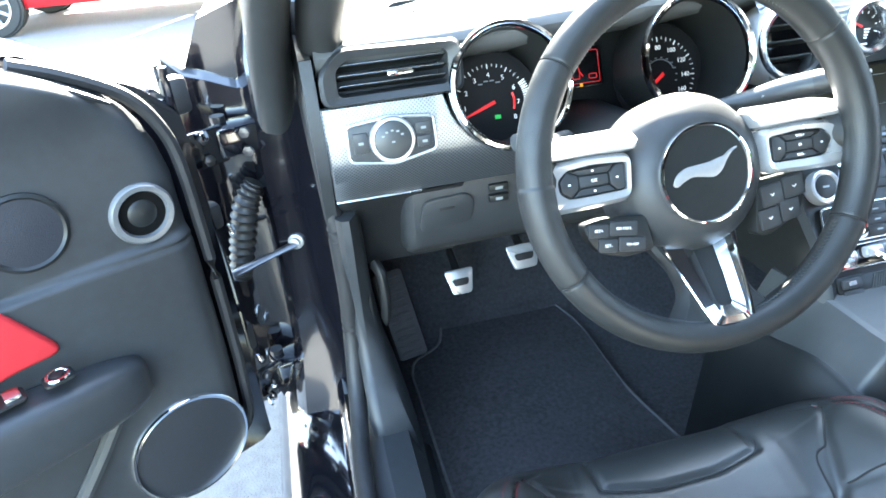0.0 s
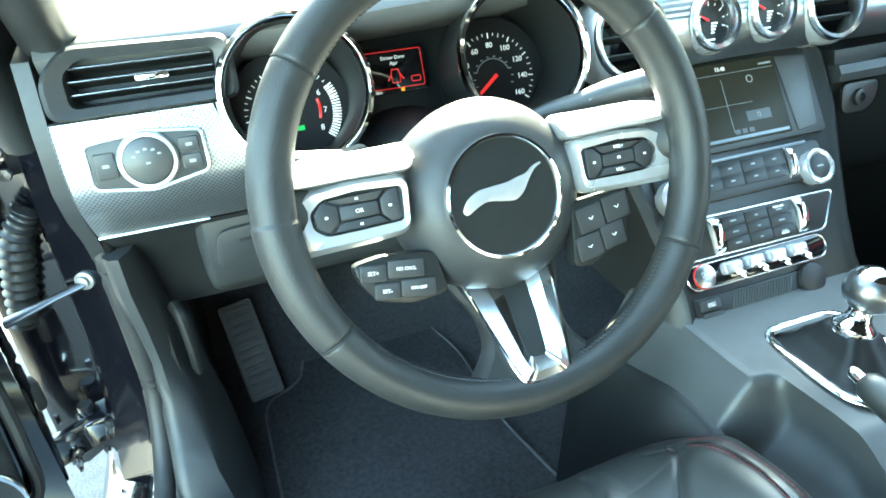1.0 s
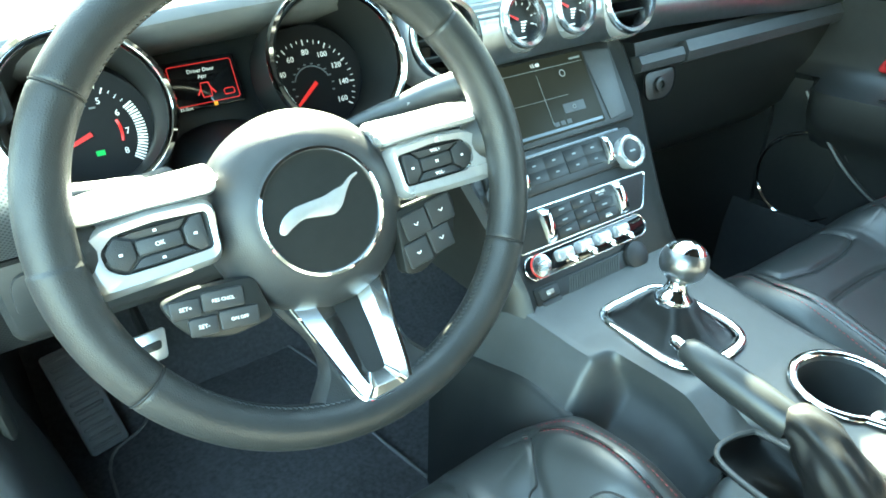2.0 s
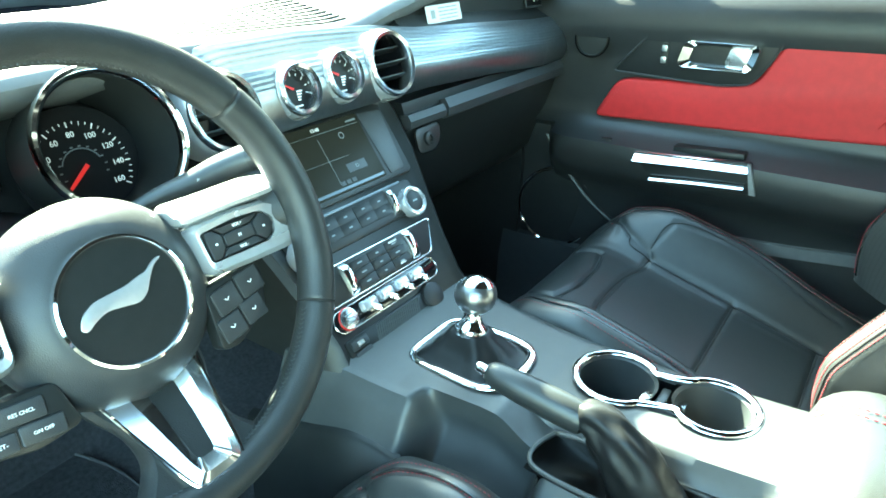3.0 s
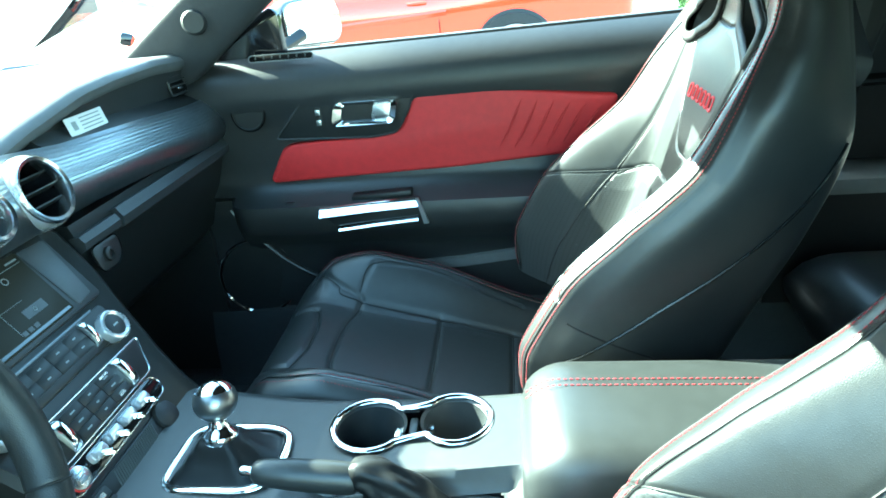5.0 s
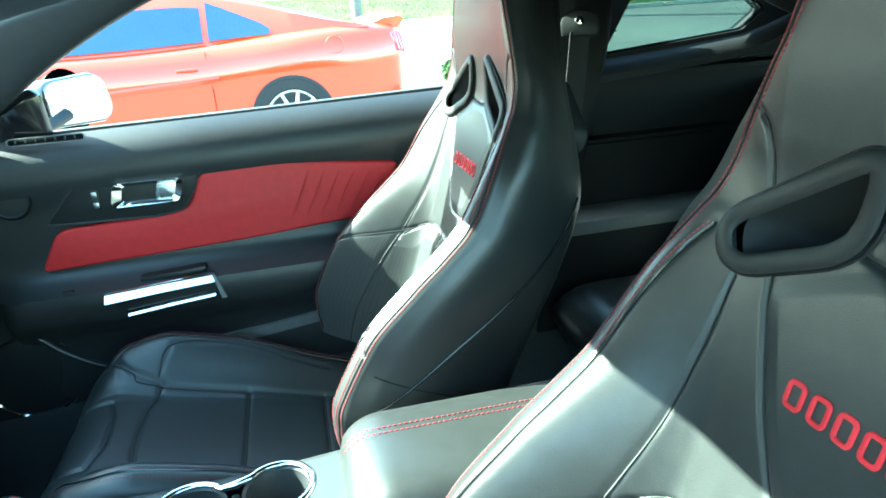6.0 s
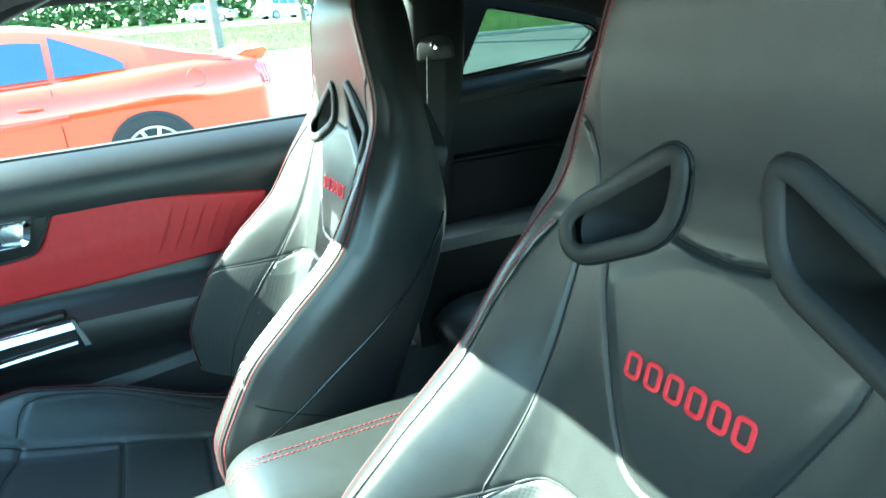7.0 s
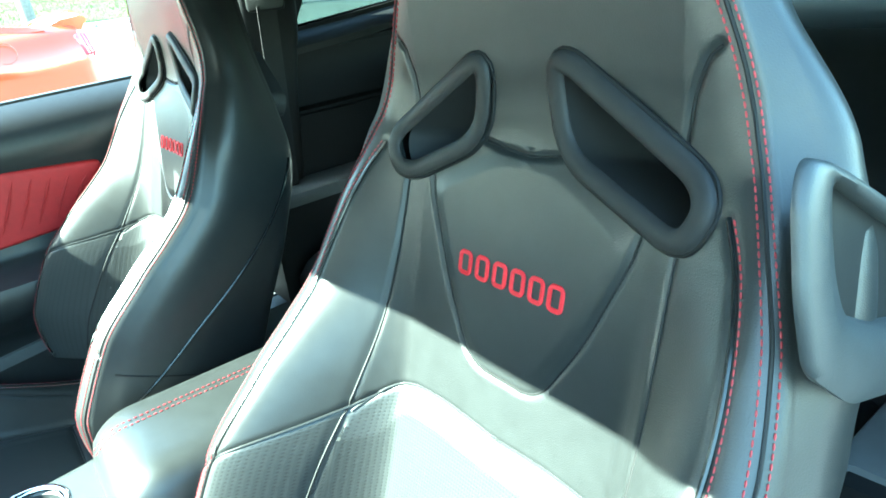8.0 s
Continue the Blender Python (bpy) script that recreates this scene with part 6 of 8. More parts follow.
SLOT = [(p.x, p.y) for p in smooth_line([(-0.098, -0.176, 0), (-0.060, -0.180, 0), (-0.045, -0.20, 0), (-0.045, -0.30, 0), (-0.046, -0.385, 0), (-0.065, -0.398, 0), (-0.105, -0.395, 0), (-0.114, -0.37, 0), (-0.115, -0.28, 0), (-0.114, -0.20, 0)], 6, True)]


def HB_EDGE(x):
    """Height of the console's edge round the handbrake slot."""
    return 0.5505 - 0.030 * sstep(-0.030, -0.046, x)


def hb_slot(x, y):
    return bool(in_poly(np.array([x]), np.array([y]), SLOT)[0])


def in_well(x, y, z):
    if z < float(ctop(y)) - 0.05:
        return False
    if hb_slot(x, y):
        return True
    if z < float(ctop(y)) - 0.02:
        return False
    if any((x - cx) ** 2 + (y - cy) ** 2 < (r + 0.003) ** 2 for cx, cy, r in CUPS):
        return True
    if abs(x - 0.055) < 0.026 and -0.33 < y < -0.215:
        return True
    if abs(x + 0.012) < 0.050 and -0.095 < y < 0.020:
        return True
    return False


for a in range(len(vr) - 1):
    for j in range(len(vr[0]) - 1):
        q = (vr[a][j], vr[a][j + 1], vr[a + 1][j + 1], vr[a + 1][j])
        c = sum((v.co for v in q), Vector()) / 4
        if not in_well(*c):
            loft_bm.faces.new(q)
bm.free()
part("console_body", loft_bm, SOFT_GREY, con)
# carpeted lower flank with a curved upper edge
bm = B()
rings = []
for y in np.linspace(0.20, -0.16, 40):
    ze = float(ease(y, [(-0.16, 0.24), (-0.13, 0.34), (-0.10, 0.425), (-0.07, 0.468), (-0.03, 0.490), (0.03, 0.498), (0.10, 0.484), (0.20, 0.468)]))
    yy = min(float(y), 0.16)
    rings.append([Vector((-console_wall(yy, ze) + 0.004, y, ze + 0.001)), Vector((-console_wall(yy, ze) - 0.004, y, ze - 0.001))] + [Vector((-console_wall(yy, z) - 0.007, y, z)) for z in np.linspace(ze - 0.006, 0.19, 9)] + [Vector((-console_wall(yy, 0.19) + 0.02, y, 0.19))])
loft(bm, rings, True, True)
part("console_side_panel", bm, HARD, con, "dark lower side panel")
# cup holders: one chrome figure-of-eight rim and two wells
cup = part("cup_well", lathe(B(), [(CUPS[0][2] + 0.004, 0.0), (CUPS[0][2], -0.004), (CUPS[0][2] - 0.006, -0.075), (0, -0.075)], Matrix.Translation((CUPS[0][0], CUPS[0][1], float(ctop(CUPS[0][1])) + 0.008)), 40), SOFT_GREY, con)
part("cup_well", lathe(B(), [(CUPS[1][2] + 0.004, 0.0), (CUPS[1][2], -0.004), (CUPS[1][2] - 0.006, -0.075), (0, -0.075)], Matrix.Translation((CUPS[1][0], CUPS[1][1], float(ctop(CUPS[1][1])) + 0.008)), 40), SOFT_GREY, con)
eight = []
for cx, cy, r, a0, a1 in ((CUPS[0][0], CUPS[0][1], CUPS[0][2] + 0.005, -50, 230), (CUPS[1][0], CUPS[1][1], CUPS[1][2] + 0.005, 130, 410)):
    for k in range(29):
        a = radians(a0 + (a1 - a0) * k / 28)
        eight.append(Vector((cx + r * math.cos(a), cy + r * math.sin(a), float(ctop(cy)) + 0.011)))
bm = B()
tube(bm, smooth_line(eight, 2, True), 0.0052, 10, True, 0.6)
part("cup_rim", bm, CHROME, con, "chrome cup holder rim")
bm = B()
zc = float(ctop(-0.27))
box(bm, (0.055, -0.272, zc - 0.03), (0.046, 0.012, 0.06), 0.003)
part("cup_divider", bm, SOFT_GREY, con)
for cx, cy in ((0.075, -0.252), (0.085, -0.292)):
    bm = B()
    box(bm, (cx - 0.015, cy, zc - 0.022), (0.022, 0.014, 0.026), 0.004)
    part("cup_finger", bm, SATIN, con, "grey sprung cup finger")
# shifter surround, boot and lever
sh = thing("gear_lever", (-0.012, -0.04, 0.55), "manual gear lever with metal ball knob and leather boot", "gear lever")
zt = float(ctop(-0.04)) + 0.008
sr = [(-0.068, 0.030), (0.048, 0.030), (0.048, -0.085), (0.030, -0.112), (-0.048, -0.112), (-0.068, -0.085)]
sr = rounded(sr, 0.03, 6)
bm = B()
tube(bm, [Vector((x, y, zt + 0.001)) for x, y in sr], 0.0062, 12, True, 0.6)
part("shifter_surround", bm, CHROME, sh, "chrome surround")
bm = B()
plate(bm, [(-0.066, 0.034), (0.05, 0.034), (0.05, 0.062), (-0.066, 0.062)], 0.006, Matrix.Translation((0, 0, zt - 0.002)), 0.002)
pl = part("shifter_plaque", bm, CHROME, sh, "chrome name plaque")
bm = B()
for k in range(7):
    box(bm, (-0.045 + 0.013 * k, 0.047, zt + 0.0042), (0.009, 0.008, 0.0004))
part("plaque_bars", bm, DARK_METAL, pl)
bm = B()
prof = []
for f, sc, dz in ((0, 1.0, -0.004), (0.12, 0.93, -0.004), (0.25, 0.82, 0.001), (0.4, 0.68, 0.009), (0.52, 0.57, 0.016), (0.65, 0.47, 0.023), (0.8, 0.39, 0.031), (0.9, 0.33, 0.036), (1.0, 0.24, 0.040)):
    prof.append([Vector((-0.010 + (x + 0.010) * sc, -0.041 + (y + 0.041) * sc + 0.006 * f, zt + dz + (0.0026 * math.sin(7 * math.atan2(y + 0.041, x + 0.01)) + 0.0016 * math.sin(19 * f + 2 * math.atan2(y + 0.041, x + 0.01))) * math.sin(math.pi * f))) for x, y in sr])
loft(bm, prof, True, True)
part("lever_boot", bm, BOOT, sh, "black leather boot")
base, ball = Vector((-0.010, -0.036, zt + 0.030)), Vector((0.003, -0.034, 0.634))
bm = B()
lathe(bm, [(0.022, 0.0), (0.0235, 0.006), (0.022, 0.011), (0.016, 0.015), (0.0125, 0.022), (0.0125, 0.040), (0.0165, 0.046), (0.0175, 0.052)], facing(base, ball - base, (0, 1, 0)), 28)
part("lever_collar", bm, CHROME, sh, "polished metal collar")
bm = B()
mb = facing(ball, ball - base, (0, 1, 0))
R = 0.0278
lathe(bm, [(R * math.sin(a), -R * math.cos(a) * 0.96) for a in np.linspace(0.35, 2.22, 20)], mb, 40)
part("knob_ball", bm, mat("dark_chrome_ball", (0.26, 0.265, 0.27), 0.33, 1.0, var=0.05), sh, "dark metal ball")
bm = B()
lathe(bm, [(R * 1.012 * math.sin(a), -R * math.cos(a) * 0.97) for a in np.linspace(2.16, 3.14, 10)], mb, 40)
part("knob_cap", bm, CHROME, sh, "polished cap")
# handbrake
hb = thing("handbrake_lever", (-0.066, -0.28, 0.55), "leather-wrapped handbrake lever with gathered leather boot", "handbrake")
p0, p1 = Vector((-0.088, -0.110, 0.603)), Vector((-0.073, -0.225, 0.578))
bm = B()
pts = [p0.lerp(p1, f) for f in (0, 0.04, 0.12, 0.4, 0.7, 0.95, 1.0)]
tube(bm, pts, [0.008, 0.0125, 0.0150, 0.0172, 0.0180, 0.0176, 0.0165], 18, False, 1.1)
part("lever_grip", bm, LEATHER, hb, "smooth black leather grip")
bm = B()
dd = (p0 - p1).normalized()
tube(bm, [p0 - dd * 0.004, p0 + dd * 0.010, p0 + dd * 0.013], [0.0065, 0.0065, 0.005], 14)
part("lever_button", bm, CHROME, hb, "chrome push button")
bm = B()
rings = []
nfold = 72
axis = smooth_line([p1 + Vector((0, 0.006, 0.001)), p1 + Vector((0.002, -0.014, 0.004)), (-0.073, -0.262, 0.566), (-0.076, -0.288, 0.538), (-0.078, -0.305, 0.510), (-0.078, -0.312, 0.490)], 7)
for i, c in enumerate(axis):
    f = i / (len(axis) - 1)
    d = (axis[min(i + 1, len(axis) - 1)] - axis[max(i - 1, 0)]).normalized()
    sx_ = Vector((1, 0, 0))
    up_ = sx_.cross(d).normalized()
    row = []
    for k in range(nfold):
        a = 2 * math.pi * k / nfold
        ca, sa = math.cos(a), math.sin(a)
        rx, ry = 0.0178 + 0.014 * f ** 1.3, 0.0185 + 0.036 * f ** 1.2
        fold = 0.0050 * math.sin(math.pi * min(1, f * 1.1)) * noise.noise(Vector((ca * 1.5, sa * 1.5, f * 4.0)) * 1.3)
        crease = 0.0012 * math.sin(8 * f * math.pi + 2.2 * ca) * math.sin(math.pi * f) * (0.5 - 0.5 * sa)
        tuck = -0.004 * math.exp(-((f - 0.06) / 0.03) ** 2)
        d_ = fold + crease + tuck
        row.append(c + sx_ * ca * (rx + d_) + up_ * sa * (ry + d_))
    rings.append(row)
loft(bm, rings, True, True)
bt_ = part("lever_boot", bm, BOOT, hb, "gathered black leather boot")
bm = B()
dashes(bm, [r[nfold * 19 // 72] + Vector((0, 0, 0.0006)) for r in rings[3:]], 0.004, 0.003, 0.0006)
part("boot_stitching", bm, SOFT_GREY, bt_, "grey thread stitching")
# crumpled skirt of the boot lying in the slot
bm = B()
rings = []
for k in range(40):
    y = -0.178 - 0.215 * k / 39
    row = []
    for j in range(17):
        x = -0.118 + 0.084 * j / 16
        sag = 0.034 * math.sin(math.pi * j / 16) ** 0.6 * math.sin(math.pi * k / 39) ** 0.5
        row.append(Vector((x, y, HB_EDGE(x) - 0.003 - sag + 0.016 * noise.noise(Vector((x * 34, y * 26, 1.0))) * math.sin(math.pi * j / 16) * math.sin(math.pi * k / 39))))
    rings.append(row)
loft(bm, rings, False)
bmesh.ops.solidify(bm, geom=bm.faces[:], thickness=0.0015)
part("boot_skirt", bm, BOOT, hb, "crumpled leather skirt in the slot")
bm = B()
tube(bm, [Vector((x, y, HB_EDGE(x) - 0.0005)) for x, y in SLOT], 0.0030, 8, True)
part("boot_frame", bm, SOFT_GREY, hb)
# armrest
arm = thing("console_armrest", (0, -0.58, 0.56), "padded black leather console armrest with red double stitching", "armrest")
bm = B()
rings = []
for k in range(40):
    y = -0.418 - 0.36 * k / 39
    f = min(1, k / 7.0)
    g = math.sqrt(max(0, 1 - (1 - f) ** 2))
    hw = 0.085 + 0.027 * g
    zt2 = 0.575 + 0.055 * g - 0.004 * (k / 39)
    row = [Vector((-hw, y, 0.556))]
    for j in range(25):
        u = -1 + 2 * j / 24
        row.append(Vector((hw * u, y, 0.560 + (zt2 - 0.560) * (1 - abs(u) ** 7) ** 0.5 + 0.006 * (1 - u * u))))
    row.append(Vector((hw, y, 0.556)))
    rings.append(row)
loft(bm, rings, True, True)
pad = part("armrest_pad", bm, LEATHER, arm)
bm = B()
for off in (-0.006, 0.006):
    dashes(bm, [Vector((0.028 + off, -0.425 - 0.35 * t, 0.6365 - 0.004 * t if t > 0.12 else 0.6365 - 0.02 * (1 - t / 0.12) ** 2)) for t in np.linspace(0, 1, 40)], 0.0045, 0.003, 0.0009)
part("armrest_stitching", bm, STITCH_RED, pad, "red thread stitching")
bm = B()
box(bm, (0, -0.62, 0.545), (0.226, 0.40, 0.03), 0.006)
part("armrest_base", bm, SOFT, arm)

# ---- passenger's door (closed) ----


def belt_z(y):
    return float(np.interp(y, [-1.0, -0.78, 0.0, 0.16, 0.4], [0.992, 0.982, 0.964, 0.962, 0.955]))


def door_panel(parent, detail=True):
    """The inner trim of a closed right-hand door, by its own y and z."""
    # section down the panel: (distance in from DX, z)
    bm = B()
    rings = []
    for k in range(60):
        y = 0.33 - 1.18 * k / 59
        zb = belt_z(y)
        fade = min(1.0, k / 6)
        row = [(-0.05, zb - 0.03), (-0.046, zb - 0.002), (-0.036, zb), (-0.015, zb - 0.012), (0.010, zb - 0.038), (0.024, zb - 0.070), (0.022, zb - 0.092), (0.014, zb - 0.115), (0.004, zb - 0.14), (0.003, 0.80), (0.003, 0.72), (0.004, 0.695), (0.010, 0.682), (0.030, 0.665)]
        armw = 0.062 * min(1, max(0.0, (0.23 - y) / 0.05)) ** 0.5 if y < 0.23 else 0.0
        drop = 0.0
        row += [(0.012 + armw, 0.650), (0.016 + armw, 0.635), (0.014 + armw, 0.600 - drop), (0.004 + armw * 0.9, 0.575), (0.0 + armw * 0.35, 0.545), (0.004, 0.52), (0.006, 0.48), (0.012, 0.40), (0.004, 0.34), (-0.05, 0.33)]
        rings.append([Vector((DX - a, y, z)) for a, z in row])
    loft(bm, rings, True, True)
    return part("door_trim", bm, SHADED_TRIM, parent)


pdoor = thing("passenger_door", (0.78, -0.2, 0.3), "closed car door with black trim and red leather insert", "car door")
trim = door_panel(pdoor)
DM = facing((DX, 0, 0), (-1, 0, 0))     # local x = -y of the car, local y = z


def dpt(y, z, d=0.0):
    return Vector((DX - d, y, z))


def door_plate(outline, d0, d1, bev=0.003):
    bm = B()
    pts = [(-y, z) for y, z in outline]
    plate(bm, pts, d1 - d0, DM @ Matrix.Translation((0, 0, d0)), bev)
    return bm


red = [(0.131, 0.688), (0.085, 0.768), (0.06, 0.777), (-0.15, 0.785), (-0.185, 0.795), (-0.214, 0.860), (-0.234, 0.877), (-0.285, 0.880), (-0.645, 0.840), (-0.588, 0.745), (-0.555, 0.722), (-0.30, 0.704)]
bm = B()
ro = rounded(red, 0.022, 5)
plate(bm, [(-y, z) for y, z in ro], 0.014, DM @ Matrix.Translation((0, 0, 0.002)), 0.008, 4)
ri = part("leather_insert", bm, LEATHER_RED, pdoor, "red leather insert with soft pleats")
for k in range(6):
    y = -0.385 - 0.033 * k
    bm = B()
    tube(bm, smooth_line([dpt(y, 0.728, 0.0140), dpt(y - 0.033, 0.788, 0.0160), dpt(y - 0.062, 0.858 - 0.006 * k, 0.0140)], 6), [0.0008 + 0.0022 * math.sin(math.pi * i / 12) for i in range(13)], 8, False, 1.0)
    part("pleat", bm, LEATHER_RED, ri)
# handle bezel and handle
hz_ = rounded([(0.095, 0.789), (0.02, 0.872), (-0.01, 0.884), (-0.222, 0.880), (-0.205, 0.835), (-0.175, 0.790), (-0.12, 0.782)], 0.012, 4)
bzl = part("handle_bezel", door_plate(hz_, 0.0, 0.016), HARD, pdoor, "black handle bezel")
bm = B()
tube(bm, [dpt(y * 1.0, z, 0.0165) for y, z in hz_], 0.0022, 6, True)
part("bezel_edge", bm, SOFT, bzl)
hm = DM @ Matrix.Translation((0.110, 0.837, 0.014)) @ Matrix(((1, 0.25, 0, 0), (0, 1, 0, 0), (0, 0, 1, 0), (0, 0, 0, 1)))
ho, hi = rrect(0.147, 0.056, 0.016, 5), rrect(0.106, 0.032, 0.008, 5, 0.002, 0.0)
bm = B()
frame_of(bm, ho, hi, hm, 0.013, 0.012)
hdl = part("door_handle", bm, CHROME, pdoor, "chrome door handle")
bm = B()
plate(bm, hi, 0.002, hm @ Matrix.Translation((0, 0, -0.010)))
part("handle_cup", bm, SOFT_GREY, hdl)
bm = B()
plate(bm, rrect(0.040, 0.033, 0.006, 4, 0.036, 0.0), 0.003, hm, 0.002)
part("handle_paddle", bm, SATIN, hdl, "satin paddle")
bm = B()
ring_ = rrect(0.016, 0.044, 0.006)
plate(bm, ring_, 0.003, DM @ Matrix.Translation((0.008, 0.831, 0.015)), 0.001)
ls = part("lock_switch", bm, HARD, pdoor)
for zz in (0.842, 0.820):
    bm = B()
    box(bm, dpt(-0.008, zz, 0.019), (0.003, 0.010, 0.012), 0.001)
    part("lock_button", bm, SATIN, ls)
# armrest pull: bright two-bar handle, slot
bm = B()
pull = [(0.006, 0.640), (-0.216, 0.664), (-0.234, 0.602), (-0.042, 0.588)]
plate(bm, [(-y, z) for y, z in rounded(pull, 0.006)], 0.012, DM @ Matrix.Translation((0, 0, 0.070)), 0.003)
pl_ = part("pull_plate", bm, HARD, pdoor, "dark recessed pull handle plate")
for ya, yb, za, zb, w in ((0.004, -0.215, 0.637, 0.653, 0.009), (-0.035, -0.213, 0.603, 0.620, 0.0075)):
    bm = B()
    loft(bm, [[dpt(y, z + s * w, 0.083 + t) for s, t in ((-1, 0.002), (-0.85, 0.010), (0.9, -0.004), (1, -0.008))] for y, z in ((ya, za), ((ya + yb) / 2, (za + zb) / 2 + 0.001), (yb, zb))], True, True)
    part("pull_bar", bm, CHROME, pl_, "polished bar")
bm = B()
loft(bm, [[dpt(y, z, d) for y, z in ((-0.211, 0.662), (-0.217, 0.662), (-0.235, 0.604), (-0.224, 0.604))] for d in (0.080, 0.088)], True, True)
part("pull_end", bm, SATIN, pl_, "satin end piece")
bm = B()
box(bm, (DX - 0.045, -0.132, 0.660), (0.03, 0.135, 0.016), 0.004, pose(0, 0, 0, -3))
part("armrest_slot", bm, HARD, pdoor)
bm = B()
box(bm, (DX - 0.056, 0.075, 0.6545), (0.016, 0.022, 0.006), 0.002)
part("window_switch", bm, HARD, pdoor)
# tweeter, speaker with bright ring, belt slot, lower strip, pocket
bm = B()
mt_ = facing(dpt(0.147, 0.848, 0.014), (-1, 0, 0.05))
lathe(bm, [(0.036, -0.02), (0.036, 0.001), (0.034, 0.003), (0.032, 0.001), (0.0, 0.002)], mt_, 40)
dtw = part("door_tweeter", bm, HARD, pdoor)
part("tweeter_joint", ring(B(), mt_ @ Matrix.Translation((0, 0, 0.0015)), 0.0375, 0.0014, 40, 6), GROOVE, dtw)
bm = B()
sm = facing(dpt(0.205, 0.452, 0.006), (-1, -0.1, 0.05))
lathe(bm, [(0.098, -0.01), (0.098, 0.006), (0.095, 0.009), (0.092, 0.006)], sm, 48)
sp = part("speaker_ring", bm, CHROME, pdoor, "bright speaker ring")
bm = B()
lathe(bm, [(0.093, 0.0), (0.090, 0.006), (0.0, 0.010)], sm, 48)
part("speaker_grille", bm, HARD, sp)
bm = B()
ring_ = rrect(0.14, 0.014, 0.006)
msl = facing(dpt(0.056, 0.9585, 0.0005), (-0.9, 0, 0.5))
# Black plate on the trim surface stands in for the slot's dark inside.
plate(bm, ring_, 0.003, msl, 0.001)
bs = part("demister_shade_plate", bm, GROOVE, pdoor)
bm = B()
tube(bm, [msl @ Vector((x, y, 0.003)) for x, y in ring_], 0.0014, 6, True)
part("slot_rim", bm, GREY_TRIM, bs)
for k in range(7):
    bm = B()
    box(bm, msl @ Vector((-0.055 + 0.018 * k, 0, 0.003)), (0.0025, 0.003, 0.008), 0)
    part("slot_rib", bm, SOFT_GREY, bs)
bm = B()
loft(bm, [[dpt(y, z + dz, d) for dz, d in ((0.0, 0.012), (0.024, 0.012), (0.027, 0.004), (0.0, 0.0))] for y, z in ((0.02, 0.440), (-0.30, 0.462), (-0.80, 0.52))], True, True)
part("pocket_lip", bm, GREY_TRIM, pdoor, "pale grey pocket lip")
bm = B()
tube(bm, smooth_line([dpt(0.235, 0.632, 0.02), dpt(0.20, 0.58, 0.018), dpt(0.13, 0.50, 0.014), dpt(0.05, 0.448, 0.012), (DX - 0.012, -0.02, 0.44)], 8), 0.006, 8)
part("pocket_edge", bm, SHADED_TRIM, pdoor)
# outer skin, mirror sail
bm = B()
rings = []
for y in (0.55, 0.2, -0.3, -0.85):
    zb = belt_z(y)
    rings.append([Vector((x, y, z)) for x, z in ((0.80, zb - 0.003), (0.83, zb - 0.01), (0.90, zb - 0.08), (0.935, 0.75), (0.94, 0.6), (0.93, 0.4), (0.90, 0.26), (0.80, 0.26))])
loft(bm, rings, True, True)
part("door_skin", bm, PAINT_BLACK, pdoor, "glossy black outer skin")
bm = B()
loft(bm, [[Vector((x, y, belt_z(y) + dz)) for x, dz in ((0.775, -0.02), (0.775, 0.004), (0.805, 0.004), (0.805, -0.02))] for y in (0.22, -0.3, -0.85)], True, True)
part("belt_seal", bm, RUBBER, pdoor)
bm = B()
plate(bm, rounded([(-0.235, 0.955), (-0.055, 0.955), (-0.060, 1.045), (-0.075, 1.058), (-0.150, 1.020)], 0.006), 0.02, DM @ Matrix.Translation((0, 0, -0.05)), 0.003)
part("mirror_sail", bm, GLOSS_BLACK, pdoor)
# wing mirror
wm = thing("wing_mirror", (0.95, 0.08, 0.97), "black door mirror reflecting the bright car park", "wing mirror")
bm = B()
mmx = facing((0.965, 0.045, 1.008), (-0.45, -0.9, 0.05))
plate(bm, rounded([(-0.100, -0.048), (0.075, -0.058), (0.100, -0.03), (0.092, 0.035), (0.06, 0.058), (-0.085, 0.054), (-0.105, 0.03)], 0.022, 5), 0.006, mmx, 0.005, back=0.03)
part("mirror_housing", bm, PAINT_BLACK, wm, "black mirror housing")
bm = B()
o = rounded([(-0.094, -0.042), (0.07, -0.052), (0.093, -0.027), (0.086, 0.031), (0.056, 0.052), (-0.08, 0.048), (-0.098, 0.027)], 0.02, 5)
plate(bm, o, 0.008, mmx, 0.001)
part("mirror_glass", bm, MIRROR, wm, "mirror glass")
bm = B()
lathe(bm, [(0.075, -0.03), (0.06, -0.06), (0.03, -0.085), (0.0, -0.09)], mmx, 24)
part("mirror_shell", bm, PAINT_BLACK, wm)
bm = B()
tube(bm, [Vector((0.80, 0.12, 0.965)), Vector((0.86, 0.10, 0.968)), Vector((0.92, 0.075, 0.985))], [0.03, 0.024, 0.03], 12, False, 0.6)
part("mirror_stem", bm, HARD, wm)

# ---- driver's door (open) ----
DTH = radians(60)
DD, DN = Vector((-math.sin(DTH), -math.cos(DTH), 0)), Vector((math.cos(DTH), -math.sin(DTH), 0))
DP = Vector((-0.8375, 0.3817, 0))


def od(s, z, n=0.0):
    """A point of the open door: s out from its front edge, n in from its trim face."""
    return DP + DD * s + DN * n + Vector((0, 0, z))


def od_frame(s, z, n=0.0):
    return facing(od(s, z, n), DN)


ddoor = thing("driver_door", od(0.1, 0.3, -0.06), "open car door, black trim with red insert and speakers", "car door")
